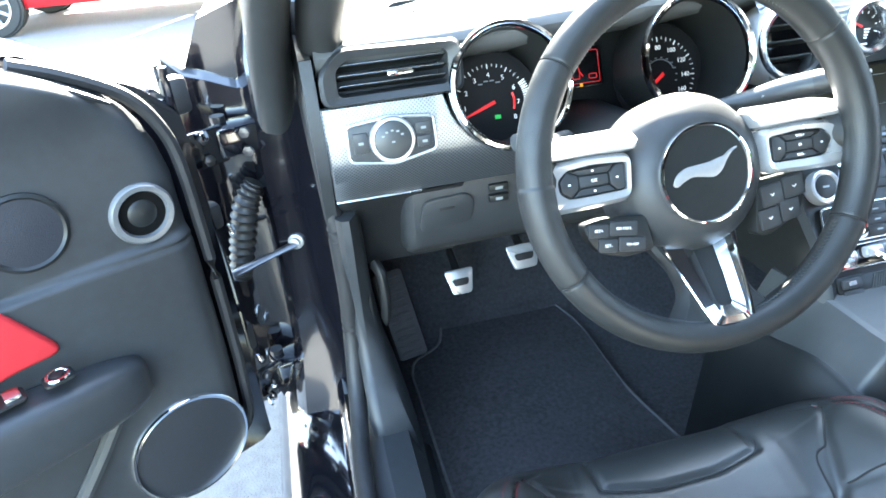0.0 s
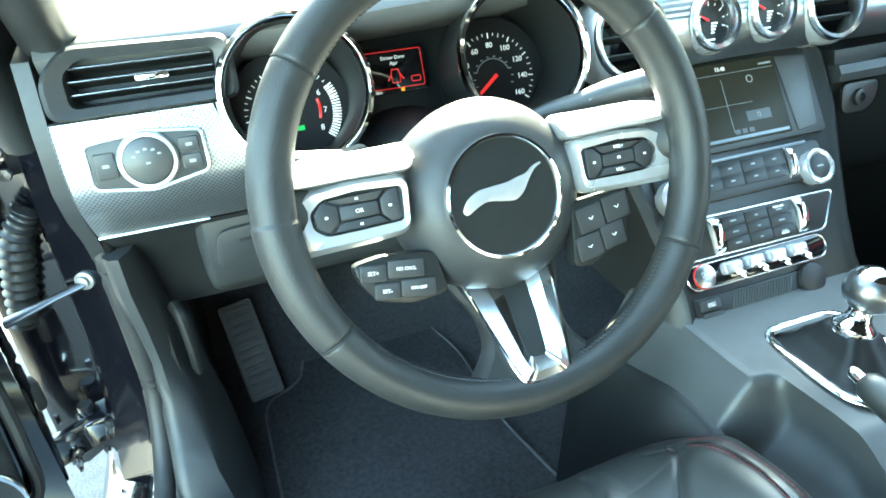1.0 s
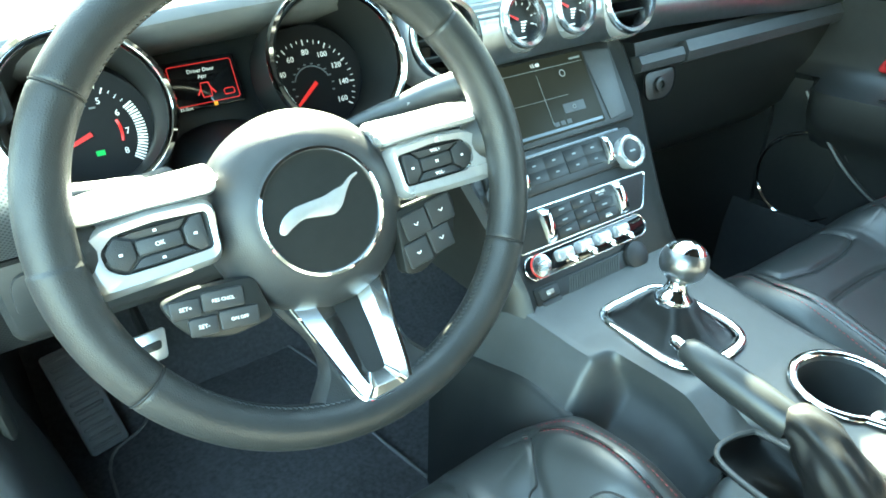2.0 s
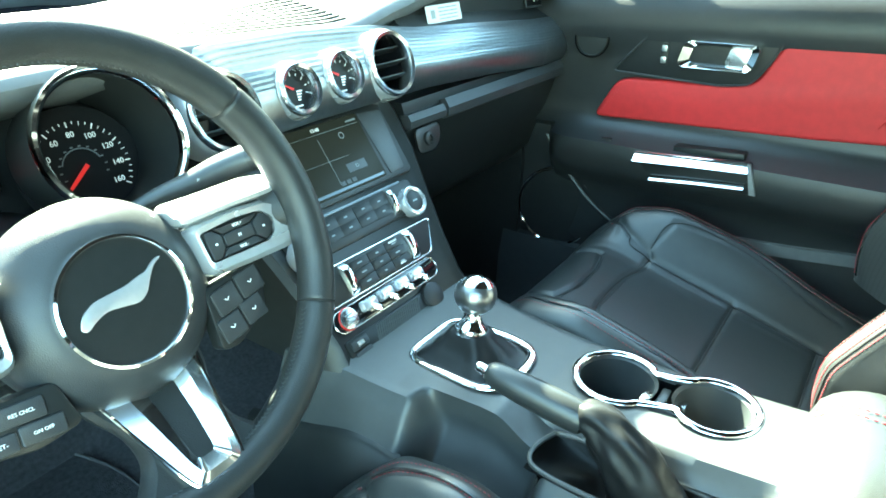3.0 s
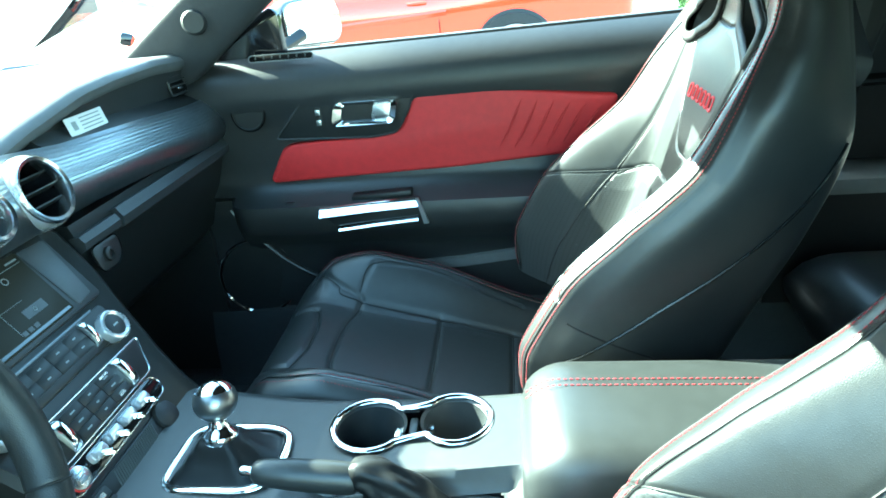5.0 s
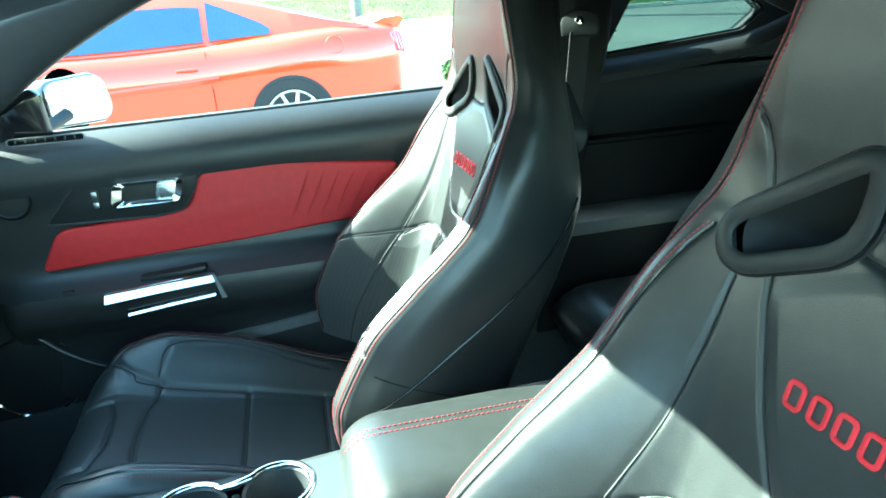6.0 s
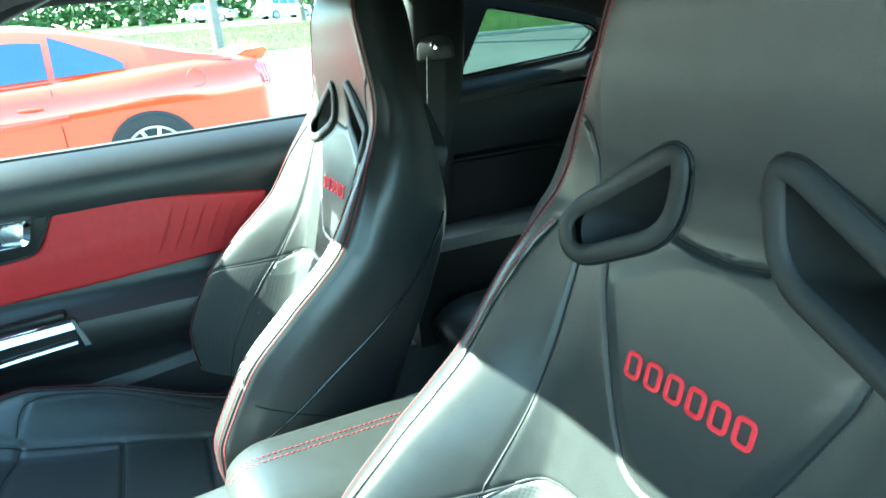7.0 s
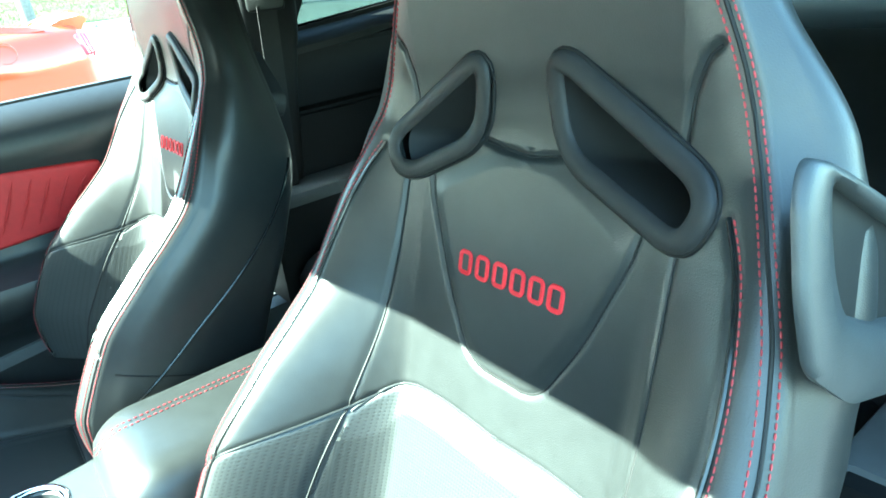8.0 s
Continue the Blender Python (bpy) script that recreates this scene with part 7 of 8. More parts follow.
EDGE = [(0.28, 0.24), (0.32, 0.15), (0.36, 0.128), (0.50, 0.122), (0.70, 0.122), (0.782, 0.122), (0.823, 0.130), (0.853, 0.141), (0.874, 0.153), (0.896, 0.174), (0.919, 0.213), (0.935, 0.244), (0.949, 0.28), (0.965, 0.35), (0.985, 0.52), (1.0, 0.85)]
SHELL_TOP = [(0.05, 0.75), (0.074, 0.843), (0.093, 0.870), (0.117, 0.898), (0.153, 0.917), (0.185, 0.934), (0.233, 0.962), (0.35, 0.982), (1.2, 0.99)]


def edge_s(z):
    return float(np.interp(z, *zip(*EDGE)))


def trim_n(s, z):
    """Relief of the trim face."""
    n = 0.020 * math.exp(-((z - 0.93) / 0.05) ** 2) * sstep(0.14, 0.24, s)
    n += 0.012 * sstep(0.71, 0.695, z) * sstep(0.30, 0.42, z)
    k = max(0.0, 1 - (s - edge_s(min(z, 0.99))) / 0.03)
    n -= 0.02 * k * k
    n -= 0.035 * sstep(0.985, 1.0, z)
    n -= 0.004 * math.exp(-((z - (0.69 + 0.055 * (s - 0.106))) / 0.004) ** 2)
    return n


bm = B()
rings = []
for zi in np.concatenate([np.linspace(0.285, 0.66, 40), np.linspace(0.665, 0.75, 44), np.linspace(0.76, 0.998, 40)]):
    z = float(zi)
    e = edge_s(z)
    rings.append([od(e, z, -0.05)] + [od(e + (1.16 - e) * (j / 50) ** 1.6, z, trim_n(e + (1.16 - e) * (j / 50) ** 1.6, z)) for j in range(51)] + [od(1.16, z, -0.05)])
loft(bm, rings, True, True)
part("door_trim", bm, SOFT, ddoor, "grey-black moulded trim")
# shell behind the trim
bm = B()
rings = []
for s, thin in ((0.082, 0.45), (0.10, 0.62), (0.125, 0.70), (0.155, 0.78), (0.19, 0.85), (0.235, 0.88), (0.35, 0.93), (0.6, 1.0), (1.18, 1.0)):
    f = 0.0 if s > 0.09 else 0.01
    zt = float(np.interp(s, *zip(*SHELL_TOP)))
    rings.append([od(s, z, -0.03 + (n + 0.03) * thin) for z, n in ((0.27 + f, -0.03), (0.60, -0.035), (min(0.86, zt - 0.06), -0.035), (zt - 0.015, -0.05), (zt, -0.09), (zt - 0.015, -0.12), (0.75, -0.16), (0.5, -0.16), (0.30, -0.13), (0.25 + f, -0.09))])
loft(bm, rings, True, True)
part("door_shell", bm, PAINT_BLACK, ddoor, "glossy black door frame")
# rubber seal along the front edge
bm = B()
tube(bm, smooth_line([od(edge_s(z) - 0.016, z, -0.014) for z in (0.29, 0.34, 0.42, 0.55, 0.70, 0.80, 0.85, 0.885, 0.910, 0.930, 0.945)], 5), 0.0085, 8)
part("door_seal", bm, RUBBER, ddoor, "black rubber seal")
# belt rail with bright top
bm = B()
tube(bm, smooth_line([od(0.172, 0.886, 0.004), od(0.215, 0.911, 0.0), od(0.28, 0.942, -0.008), od(0.38, 0.966, -0.018), od(0.6, 0.99, -0.03), od(1.15, 1.0, -0.03)], 6), [0.002 + 0.010 * min(1.0, i / 14) for i in range(31)], 8)
part("belt_moulding", bm, HARD, ddoor)
# demister outlet
m = od_frame(0.176, 0.746, 0.0)
bm = B()
lathe(bm, [(0.040, -0.01), (0.040, 0.003), (0.037, 0.0075), (0.031, 0.007), (0.028, -0.002), (0.026, -0.022)], m, 48)
dm = part("demister_ring", bm, SATIN_DARK, ddoor, "grey ring of the demister outlet")
# Flat black disc over the trim, in place of a shaded hole.
bm = B()
lathe(bm, [(0.030, 0.0008), (0.0, 0.0008)], m, 32)
part("demister_shade_disc", bm, GROOVE, dm)
bm = B()
lathe(bm, [(0.018, 0.001), (0.014, 0.004), (0.0, 0.005)], m, 32)
part("demister_cone", bm, HARD, dm)
# tweeter
m = od_frame(0.303, 0.772, 0.0)
bm = B()
lathe(bm, [(0.048, -0.01), (0.047, 0.004), (0.043, 0.006), (0.040, 0.003)], m, 48)
tw_ = part("tweeter_ring", bm, HARD, ddoor)
bm = B()
lathe(bm, [(0.041, 0.003), (0.0, 0.005)], m, 40)
part("tweeter_grille", bm, mat("fine_speaker_mesh", (0.012, 0.014, 0.02), 0.5, grain=0.6, scale=160, dist=0.001), tw_, "perforated grille")
# main speaker
m = od_frame(0.218, 0.378, 0.012)
bm = B()
lathe(bm, [(0.088, -0.02), (0.088, 0.002), (0.0855, 0.006), (0.082, 0.006), (0.080, 0.0)], m, 64)
sp_ = part("speaker_ring", bm, CHROME, ddoor, "chrome speaker ring")
bm = B()
lathe(bm, [(0.081, 0.001), (0.06, 0.004), (0.0, 0.0055)], m, 48)
part("speaker_grille", bm, mat("speaker_cloth", (0.011, 0.012, 0.015), 0.6, grain=0.6, scale=150, dist=0.001), sp_, "perforated grille")
# red insert
bm = B()
ro = rounded([(0.312, 0.622), (0.36, 0.705), (0.42, 0.735), (0.60, 0.75), (1.05, 0.76), (1.0, 0.64), (0.45, 0.60), (0.38, 0.62)], 0.02, 4)
plate(bm, ro, 0.016, Matrix.Translation(DP) @ Matrix((DD, Vector((0, 0, 1)), DN)).transposed().to_4x4() @ Matrix.Translation((0, 0, 0.004)), 0.006, 3)
part("leather_insert", bm, LEATHER_RED, ddoor, "red leather insert")
# armrest with switches
bm = B()
rings = []
for k in range(26):
    s = 0.236 + 0.75 * (k / 25) ** 1.5
    f = math.sqrt(max(0, 1 - (1 - min(1, k / 12)) ** 2))
    zt = 0.548 + 0.045 * f + 0.03 * (s - 0.236)
    h = 0.02 + 0.075 * f
    w = 0.012 + 0.062 * f
    rings.append([od(s, zt - h / 2 + h / 2 * math.copysign(abs(math.sin(a)) ** 0.6, math.sin(a)), w / 2 + w / 2 * math.copysign(abs(math.cos(a)) ** 0.6, math.cos(a))) for a in [2 * math.pi * j / 24 for j in range(24)]])
loft(bm, rings, True, True)
ar = part("armrest", bm, SOFT, ddoor, "padded black armrest")
tilt = pose(0, 0, 0, 0, 0, 0)
for s, w, h, mt_ in ((0.335, 0.034, 0.026, HARD), (0.395, 0.05, 0.03, HARD)):
    bm = B()
    c = od(s, 0.602 + 0.03 * (s - 0.236), 0.042)
    mm_ = Matrix((-DD, -DN, Vector((0, 0, 1)))).transposed().to_4x4()
    plate(bm, rrect(w, h, 0.006), 0.003, Matrix.Translation(c) @ mm_, 0.001)
    sw_ = part("switch_plate", bm, mt_, ar)
    if s < 0.36:
        bm = B()
        ring(bm, Matrix.Translation(c + Vector((0, 0, 0.005))) @ mm_, 0.012, 0.0022, 32, 6)
        part("mirror_dial", bm, CHROME, sw_, "chrome mirror dial")
        bm = B()
        lathe(bm, [(0.008, 0.003), (0.007, 0.008), (0.0, 0.009)], Matrix.Translation(c) @ mm_, 20)
        part("mirror_knob", bm, HARD, sw_)
    else:
        for q in (-0.012, 0.012):
            bm = B()
            box(bm, c + DD * q + Vector((0, 0, 0.005)), (0.018, 0.022, 0.008), 0.003, mm_)
            part("window_switch", bm, SATIN, sw_, "silver-tipped window switch")
# pocket edge sweeping down from the armrest
bm = B()
tube(bm, smooth_line([od(0.25, 0.54, 0.014), od(0.29, 0.50, 0.018), od(0.33, 0.45, 0.02), od(0.39, 0.38, 0.02), od(0.46, 0.30, 0.016)], 6), [0.006] + [0.010] * 23 + [0.008], 8)
part("pocket_edge", bm, SOFT_GREY, ddoor)
# bolts on the shut face
for z in (0.30, 0.325, 0.36, 0.40, 0.66, 0.80):
    bm = B()
    q = facing(od(0.056, z, -0.06 + 0.02 * math.sin(z * 40)), -DD)
    lathe(bm, [(0.009, 0.0), (0.009, 0.004), (0.006, 0.006), (0.0, 0.0062)], q, 6)
    part("shut_face_bolt", bm, CHROME, ddoor, "bare metal bolt")

# ---- hinge post, hinges, check strap, wiring boot ----
bm = B()
prof = [(-0.752, 0.36), (-0.775, 0.395), (-0.815, 0.418), (-0.845, 0.43), (-0.86, 0.47), (-0.86, 0.62), (-0.745, 0.62), (-0.745, 0.40)]
rings = []
for z, dx, dy in ((0.24, -0.02, -0.06), (0.33, -0.01, -0.045), (0.40, 0, -0.02), (0.48, 0, 0), (0.70, 0, 0), (0.88, 0.005, 0.02), (0.96, 0.02, 0.06)):
    rings.append([Vector((x + dx, y + dy, z)) for x, y in prof])
loft(bm, rings, True, True)
structure("hinge_post", bm, PAINT_BLACK, "glossy black painted door hinge post", "pillar")
bm = B()
tube(bm, smooth_line([(-0.758, 0.36, 0.96), (-0.762, 0.315, 0.85), (-0.757, 0.285, 0.70), (-0.757, 0.295, 0.58), (-0.762, 0.30, 0.48), (-0.772, 0.24, 0.395), (-0.782, 0.10, 0.378), (-0.785, -0.3, 0.376), (-0.785, -1.0, 0.378)], 8), 0.0135, 10)
structure("door_aperture_seal", bm, RUBBER, "black rubber door aperture seal", "seal")
# smooth trim that runs from the dash end down into the sill cover
bm = B()
rings = []
for z, yb, xi in ((0.705, 0.262, -0.724), (0.66, 0.262, -0.722), (0.60, 0.282, -0.720), (0.54, 0.295, -0.718), (0.48, 0.290, -0.714), (0.43, 0.250, -0.708), (0.40, 0.215, -0.700), (0.36, 0.20, -0.690), (0.30, 0.20, -0.680), (0.20, 0.20, -0.672)):
    rings.append([Vector((x, y, z)) for x, y in ((-0.757, yb + 0.004), (-0.750, yb - 0.006), (-0.740, yb - 0.008), (xi - 0.006, yb + 0.010), (xi, yb + 0.035), (xi + 0.002, yb + 0.10), (xi - 0.002, yb + 0.20), (xi - 0.02, yb + 0.30), (-0.757, yb + 0.30))])
loft(bm, rings, True, True)
structure("lower_pillar_trim", bm, SOFT, "dark grey lower pillar trim beside the footwell", "trim")
br = thing("bonnet_release_lever", (-0.705, 0.31, 0.54), "black plastic bonnet release lever beside the footwell", "lever")
bm = B()
tube(bm, smooth_line([(-0.712, 0.318, 0.600), (-0.704, 0.305, 0.585), (-0.702, 0.305, 0.54), (-0.705, 0.318, 0.49)], 6), [0.009] + [0.012] * 16 + [0.007] * 2, 10, False, 0.7, (1, 0, 0))
part("lever_grip", bm, HARD, br)
for z in (0.345, 0.775):
    h = thing("hinge_assembly", (-0.885, 0.465, z), "black painted steel door hinge with bolts", "hinge", "door hinges")
    bm = B()
    box(bm, (-0.872, 0.455, z), (0.07, 0.05, 0.045), 0.006, pose(0, 0, 0, 0, 0, 20))
    part("hinge_leaf", bm, PAINT_BLACK, h)
    bm = B()
    tube(bm, [Vector((-0.895, 0.462, z - 0.032)), Vector((-0.895, 0.462, z + 0.032))], 0.011, 12)
    part("hinge_pin", bm, DARK_METAL, h, "bare metal pin")
    for q in (-0.014, 0.014):
        bm = B()
        lathe(bm, [(0.008, 0), (0.008, 0.006), (0.0, 0.007)], facing((-0.858, 0.425, z + q), (-0.2, -1, 0)), 6)
        part("hinge_bolt", bm, DARK_METAL, h)
cs = thing("door_check_strap", (-0.88, 0.43, 0.59), "steel door check strap bolted to the post", "door check")
bm = B()
a_, b_ = Vector((-0.820, 0.412, 0.604)), od(0.06, 0.575, -0.06)
tube(bm, [a_, a_.lerp(b_, 0.35) + Vector((0, -0.004, 0.002)), b_], [0.009, 0.007, 0.011], 10, False, 0.6)
part("strap", bm, DARK_METAL, cs)
bm = B()
lathe(bm, [(0.0125, -0.01), (0.0125, 0.003), (0.008, 0.004), (0.008, 0.009), (0.0, 0.010)], facing((-0.819, 0.416, 0.606), (-0.35, -1, 0.1)), 20)
part("strap_bolt", bm, SATIN_DARK, cs, "bare metal bolt")
wb = thing("wiring_boot", (-0.885, 0.46, 0.62), "ribbed black rubber wiring boot between post and door", "wiring boot")
bm = B()
pts = smooth_line([(-0.862, 0.452, 0.70), (-0.884, 0.448, 0.665), (-0.903, 0.452, 0.60), (-0.918, 0.455, 0.54)], 14)
tube(bm, pts, [0.013 + 0.004 * (i % 3 == 0) + 0.005 * math.sin(math.pi * i / len(pts)) for i in range(len(pts))], 14)
part("boot_bellows", bm, mat("grey_bellows_rubber", (0.018, 0.018, 0.018), 0.5, var=0.2), wb)
# door-side hinge leaves, latch wiring and pressed ribs of the shut face
for z in (0.345, 0.775):
    bm = B()
    box(bm, od(0.055, z, -0.072), (0.075, 0.012, 0.055), 0.004, Matrix((DD, DN, Vector((0, 0, 1)))).transposed().to_4x4())
    hl = part("door_hinge_leaf", bm, PAINT_BLACK, ddoor, "black painted hinge leaf")
    for q in (-0.016, 0.016):
        bm = B()
        lathe(bm, [(0.0085, 0), (0.0085, 0.005), (0.005, 0.007), (0.0, 0.0072)], facing(od(0.05, z + q, -0.065), DN), 6)
        part("leaf_bolt", bm, DARK_METAL, hl, "bare metal bolt")
for n_, r_ in ((-0.052, 0.006), (-0.072, 0.004)):
    bm = B()
    tube(bm, smooth_line([od(0.078 + 0.006 * math.sin(9 * z), z, n_) for z in np.linspace(0.31, 0.90, 9)], 5), r_, 8)
    part("shut_face_rib", bm, PAINT_BLACK, ddoor)
for z, w in ((0.46, 0.05), (0.68, 0.04), (0.86, 0.05)):
    bm = B()
    box(bm, od(0.072, z, -0.062), (0.03, 0.03, w), 0.008, Matrix((DD, DN, Vector((0, 0, 1)))).transposed().to_4x4())
    part("shut_face_plug", bm, RUBBER, ddoor, "black rubber plug")
# pressed inner flange between post and wing
bm = B()
rings = []
for x, z0, z1 in ((-0.76, 0.30, 0.90), (-0.82, 0.30, 0.87), (-0.86, 0.28, 0.845), (-0.90, 0.26, 0.862), (-0.93, 0.24, 0.872), (-0.955, 0.24, 0.90)):
    rings.append([Vector((x, y, z)) for y, z in ((0.490, z0), (0.486 + 0.008 * math.sin(x * 90), (z0 + z1) / 2), (0.490, z1 - 0.01), (0.500, z1), (0.512, z1), (0.512, z0))])
loft(bm, rings, True, True)
structure("wing_flange", bm, PAINT_BLACK, "black painted inner wing flange", "car body")
# front wing and bonnet ahead of the doors
bm = B()
for sgn in (-1, 1):
    rings = []
    for y, w, z in ((0.505, 0.955, 0.955), (0.62, 0.945, 0.965), (1.1, 0.95, 0.955), (1.6, 0.955, 0.93), (2.2, 0.93, 0.84), (2.45, 0.80, 0.72)):
        rings.append([Vector((sgn * x, y, zz)) for x, zz in ((0.78, z - 0.02), (0.78, z + 0.0), (w - 0.16, z + 0.015), (w - 0.06, z - 0.02), (w, z - 0.14), (w + 0.005, 0.45), (w - 0.05, 0.22), (0.78, 0.22))])
    loft(bm, rings, True, True)
structure("front_wings", bm, PAINT_BLACK, "glossy black front wings of the car", "car body")
bm = B()
rings = []
for y, z in ((0.98, 0.955), (1.3, 0.965), (1.8, 0.93), (2.2, 0.85), (2.42, 0.72)):
    rings.append([Vector((x, y, z + 0.03 * (1 - (x / 0.77) ** 2))) for x in np.linspace(-0.775, 0.775, 13)] + [Vector((x, y, z - 0.05)) for x in np.linspace(0.775, -0.775, 13)])
loft(bm, rings, True, True)
structure("bonnet", bm, PAINT_BLACK, "glossy black car bonnet", "car body")

# ---- rear cabin ----
for sgn in (1, -1):
    bm = B()
    # quarter trim with window opening: frame made of sections round the opening
    op = rounded([(1.135, 1.030), (1.50, 1.062), (1.562, 1.108), (1.535, 1.128), (1.225, 1.190)], 0.012, 4)
    cx = [(0.985, 1.0), (1.95, 1.0), (2.05, 1.08), (1.75, 1.24), (1.10, 1.31)]
    ou = rounded(cx, 0.012, 4)
    M_ = Matrix(((0, 0, -sgn, sgn * 0.715), (-1, 0, 0, 0), (0, 1, 0, 0), (0, 0, 0, 1)))
    r0 = [M_ @ Vector((x, y, -0.05)) for x, y in ou]
    r1 = [M_ @ Vector((x, y, 0.0)) for x, y in ou]
    r2 = [M_ @ Vector((x, y, 0.002)) for x, y in op]
    r3 = [M_ @ Vector((x, y, -0.05)) for x, y in op]
    loft(bm, [r0, r1, r2, r3], True, False)
    structure("quarter_window_surround", bm, REAR_TRIM, "black trim round the quarter window", "trim")
    bm = B()
    tube(bm, [M_ @ Vector((x, y, -0.010)) for x, y in op], 0.006, 6, True)
    structure("quarter_window_seal", bm, GLOSS_BLACK, "black rubber quarter window seal", "seal")
    bm = B()
    loft(bm, [[M_ @ Vector((x, y, d)) for x, y in op] for d in (-0.035, -0.039)], True, True)
    g = structure("quarter_window", bm, GLASS_DARK, "tinted quarter window glass", "window")
    g.visible_shadow = False
    bm = B()
    q = M_ @ Matrix.Translation((1.175, 1.085, -0.033))
    for k in range(5):
        box(bm, q @ Vector((0.004 * (k % 2), 0.016 - 0.007 * k, 0)), (0.0006, 0.016 - 0.004 * (k % 3), 0.004))
    tagged(part("glass_marking", bm, GREY_INK), "small printed glass marking, unreadable", "marking")
    # lower quarter panel
    bm = B()
    rings = []
    for k in range(24):
        y = -0.93 - 0.95 * k / 23
        rings.append([Vector((sgn * (0.715 - d), y, z)) for d, z in ((-0.03, 0.99), (0.0, 0.985), (0.004, 0.975), (-0.006, 0.95), (-0.01, 0.90), (-0.006, 0.846), (0.010, 0.838), (0.011, 0.832), (-0.004, 0.822), (-0.006, 0.72), (0.0, 0.672), (0.09, 0.666), (0.103, 0.653), (0.105, 0.56), (0.10, 0.40), (-0.03, 0.40))])
    loft(bm, rings, True, True)
    structure("quarter_trim", bm, REAR_TRIM, "black rear quarter trim panel with ledge", "trim")
    bm = B()
    loft(bm, [[Vector((sgn * (0.715 - d), y, z)) for d, z in ((0.004, 0.676), (0.085, 0.6745), (0.104, 0.669), (0.110, 0.655), (0.107, 0.640), (0.0, 0.66))] for y in (-0.95, -1.2, -1.5, -1.86)], True, True)
    structure("quarter_ledge", bm, GREY_TRIM, "pale grey ledge along the rear quarter trim", "trim")
    bm = B()
    loft(bm, [[Vector((sgn * (0.715 - d), y, z)) for d, z in ((-0.045, zt_ + 0.004), (-0.01, zt_), (0.024, zt_ - 0.022), (0.032, zt_ - 0.040), (0.022, zt_ - 0.056), (-0.02, zt_ - 0.06))] for y, zt_ in ((-1.10, 1.026), (-1.3, 1.040), (-1.5, 1.060), (-1.56, 1.075), (-1.66, 1.11))], True, True)
    structure("quarter_window_sill", bm, SHADED_TRIM, "black sloping sill under the quarter window", "trim")
    # B pillar
    bm = B()
    pillar(bm, [(sgn * 0.715, -0.99, 0.62), (sgn * 0.705, -1.03, 0.90), (sgn * 0.69, -1.06, 1.05), (sgn * 0.66, -1.06, 1.20), (sgn * 0.635, -1.05, 1.29)], (0.16, 0.13), 0.05, (sgn, 0, 0.2))
    structure("pillar_b_trim", bm, REAR_TRIM, "dark centre pillar trim", "pillar")
    bt = thing("seat_belt", (sgn * 0.66, -1.046, 1.09), "black seat belt hanging from a pillar guide", "seat belt", "seat belts")
    bm = B()
    m_ = facing((sgn * 0.648, -1.047, 1.105), (-sgn, 0.45, 0.15))
    plate(bm, rounded([(-0.042, -0.026), (0.042, -0.026), (0.040, 0.012), (0.018, 0.030), (-0.018, 0.030), (-0.040, 0.012)], 0.012), 0.012, m_, 0.004)
    part("belt_guide", bm, HARD, bt)
    bm = B()
    lathe(bm, [(0.011, 0.010), (0.011, 0.016), (0.008, 0.020), (0.0, 0.021)], m_ @ Matrix.Translation((0, 0.006, 0)), 16)
    part("guide_bolt", bm, CHROME, bt, "bright bolt cap")
    bm = B()
    loft(bm, [[Vector((sgn * x + dx, y + dy, z)) for dx, dy in ((0, -0.023), (0.0015, -0.023), (0.0015, 0.023), (0, 0.023))] for x, y, z in ((0.640, -1.045, 1.09), (0.655, -1.035, 0.9), (0.665, -1.02, 0.7), (0.66, -0.99, 0.42))], True, True)
    part("belt_webbing", bm, mat("belt_webbing", (0.02, 0.02, 0.021), 0.8, var=0.15), bt)
    # rear seat
    rs = thing("rear_seat", (sgn * 0.36, -1.3, 0.4), "black leather rear seat with rounded backrest", "car seat", "rear seats")
    bm = B()
    rings = []
    for k in range(22):
        f = k / 21
        y, z = -1.26 - 0.36 * f, 0.48 + 0.46 * f
        t = 0.05 + 0.05 * math.sin(math.pi * min(1, f * 1.05)) if f < 0.97 else 0.03
        rings.append([Vector((sgn * 0.36 + 0.25 * math.copysign(abs(math.cos(a)) ** 0.55, math.cos(a)), y + t * math.copysign(abs(math.sin(a)) ** 0.6, math.sin(a)), z + 0.5 * t * math.sin(a))) for a in [2 * math.pi * j / 36 for j in range(36)]])
    loft(bm, rings, True, True)
    part("backrest", bm, LEATHER, rs)
    bm = B()
    rings = []
    for k in range(16):
        f = k / 15
        y = -0.96 - 0.36 * f
        t = 0.07 * (1 - (1 - min(1, f * 4)) ** 2) ** 0.5 + 0.03
        rings.append([Vector((sgn * 0.36 + 0.24 * math.copysign(abs(math.cos(a)) ** 0.5, math.cos(a)), y, 0.46 + t * math.copysign(abs(math.sin(a)) ** 0.7, math.sin(a)))) for a in [2 * math.pi * j / 36 for j in range(36)]])
    loft(bm, rings, True, True)
    part("cushion", bm, LEATHER, rs)
bm = B()
box(bm, (0, -1.86, 0.93), (1.46, 0.55, 0.04), 0.01)
structure("parcel_shelf", bm, HEADLINER, "dark fabric parcel shelf", "shelf")
bm = B()
box(bm, (0, -2.12, 0.62), (1.46, 0.04, 0.60), 0.01)
structure("wall_rear", bm, HEADLINER, "dark rear bulkhead", "wall")
bm = B()
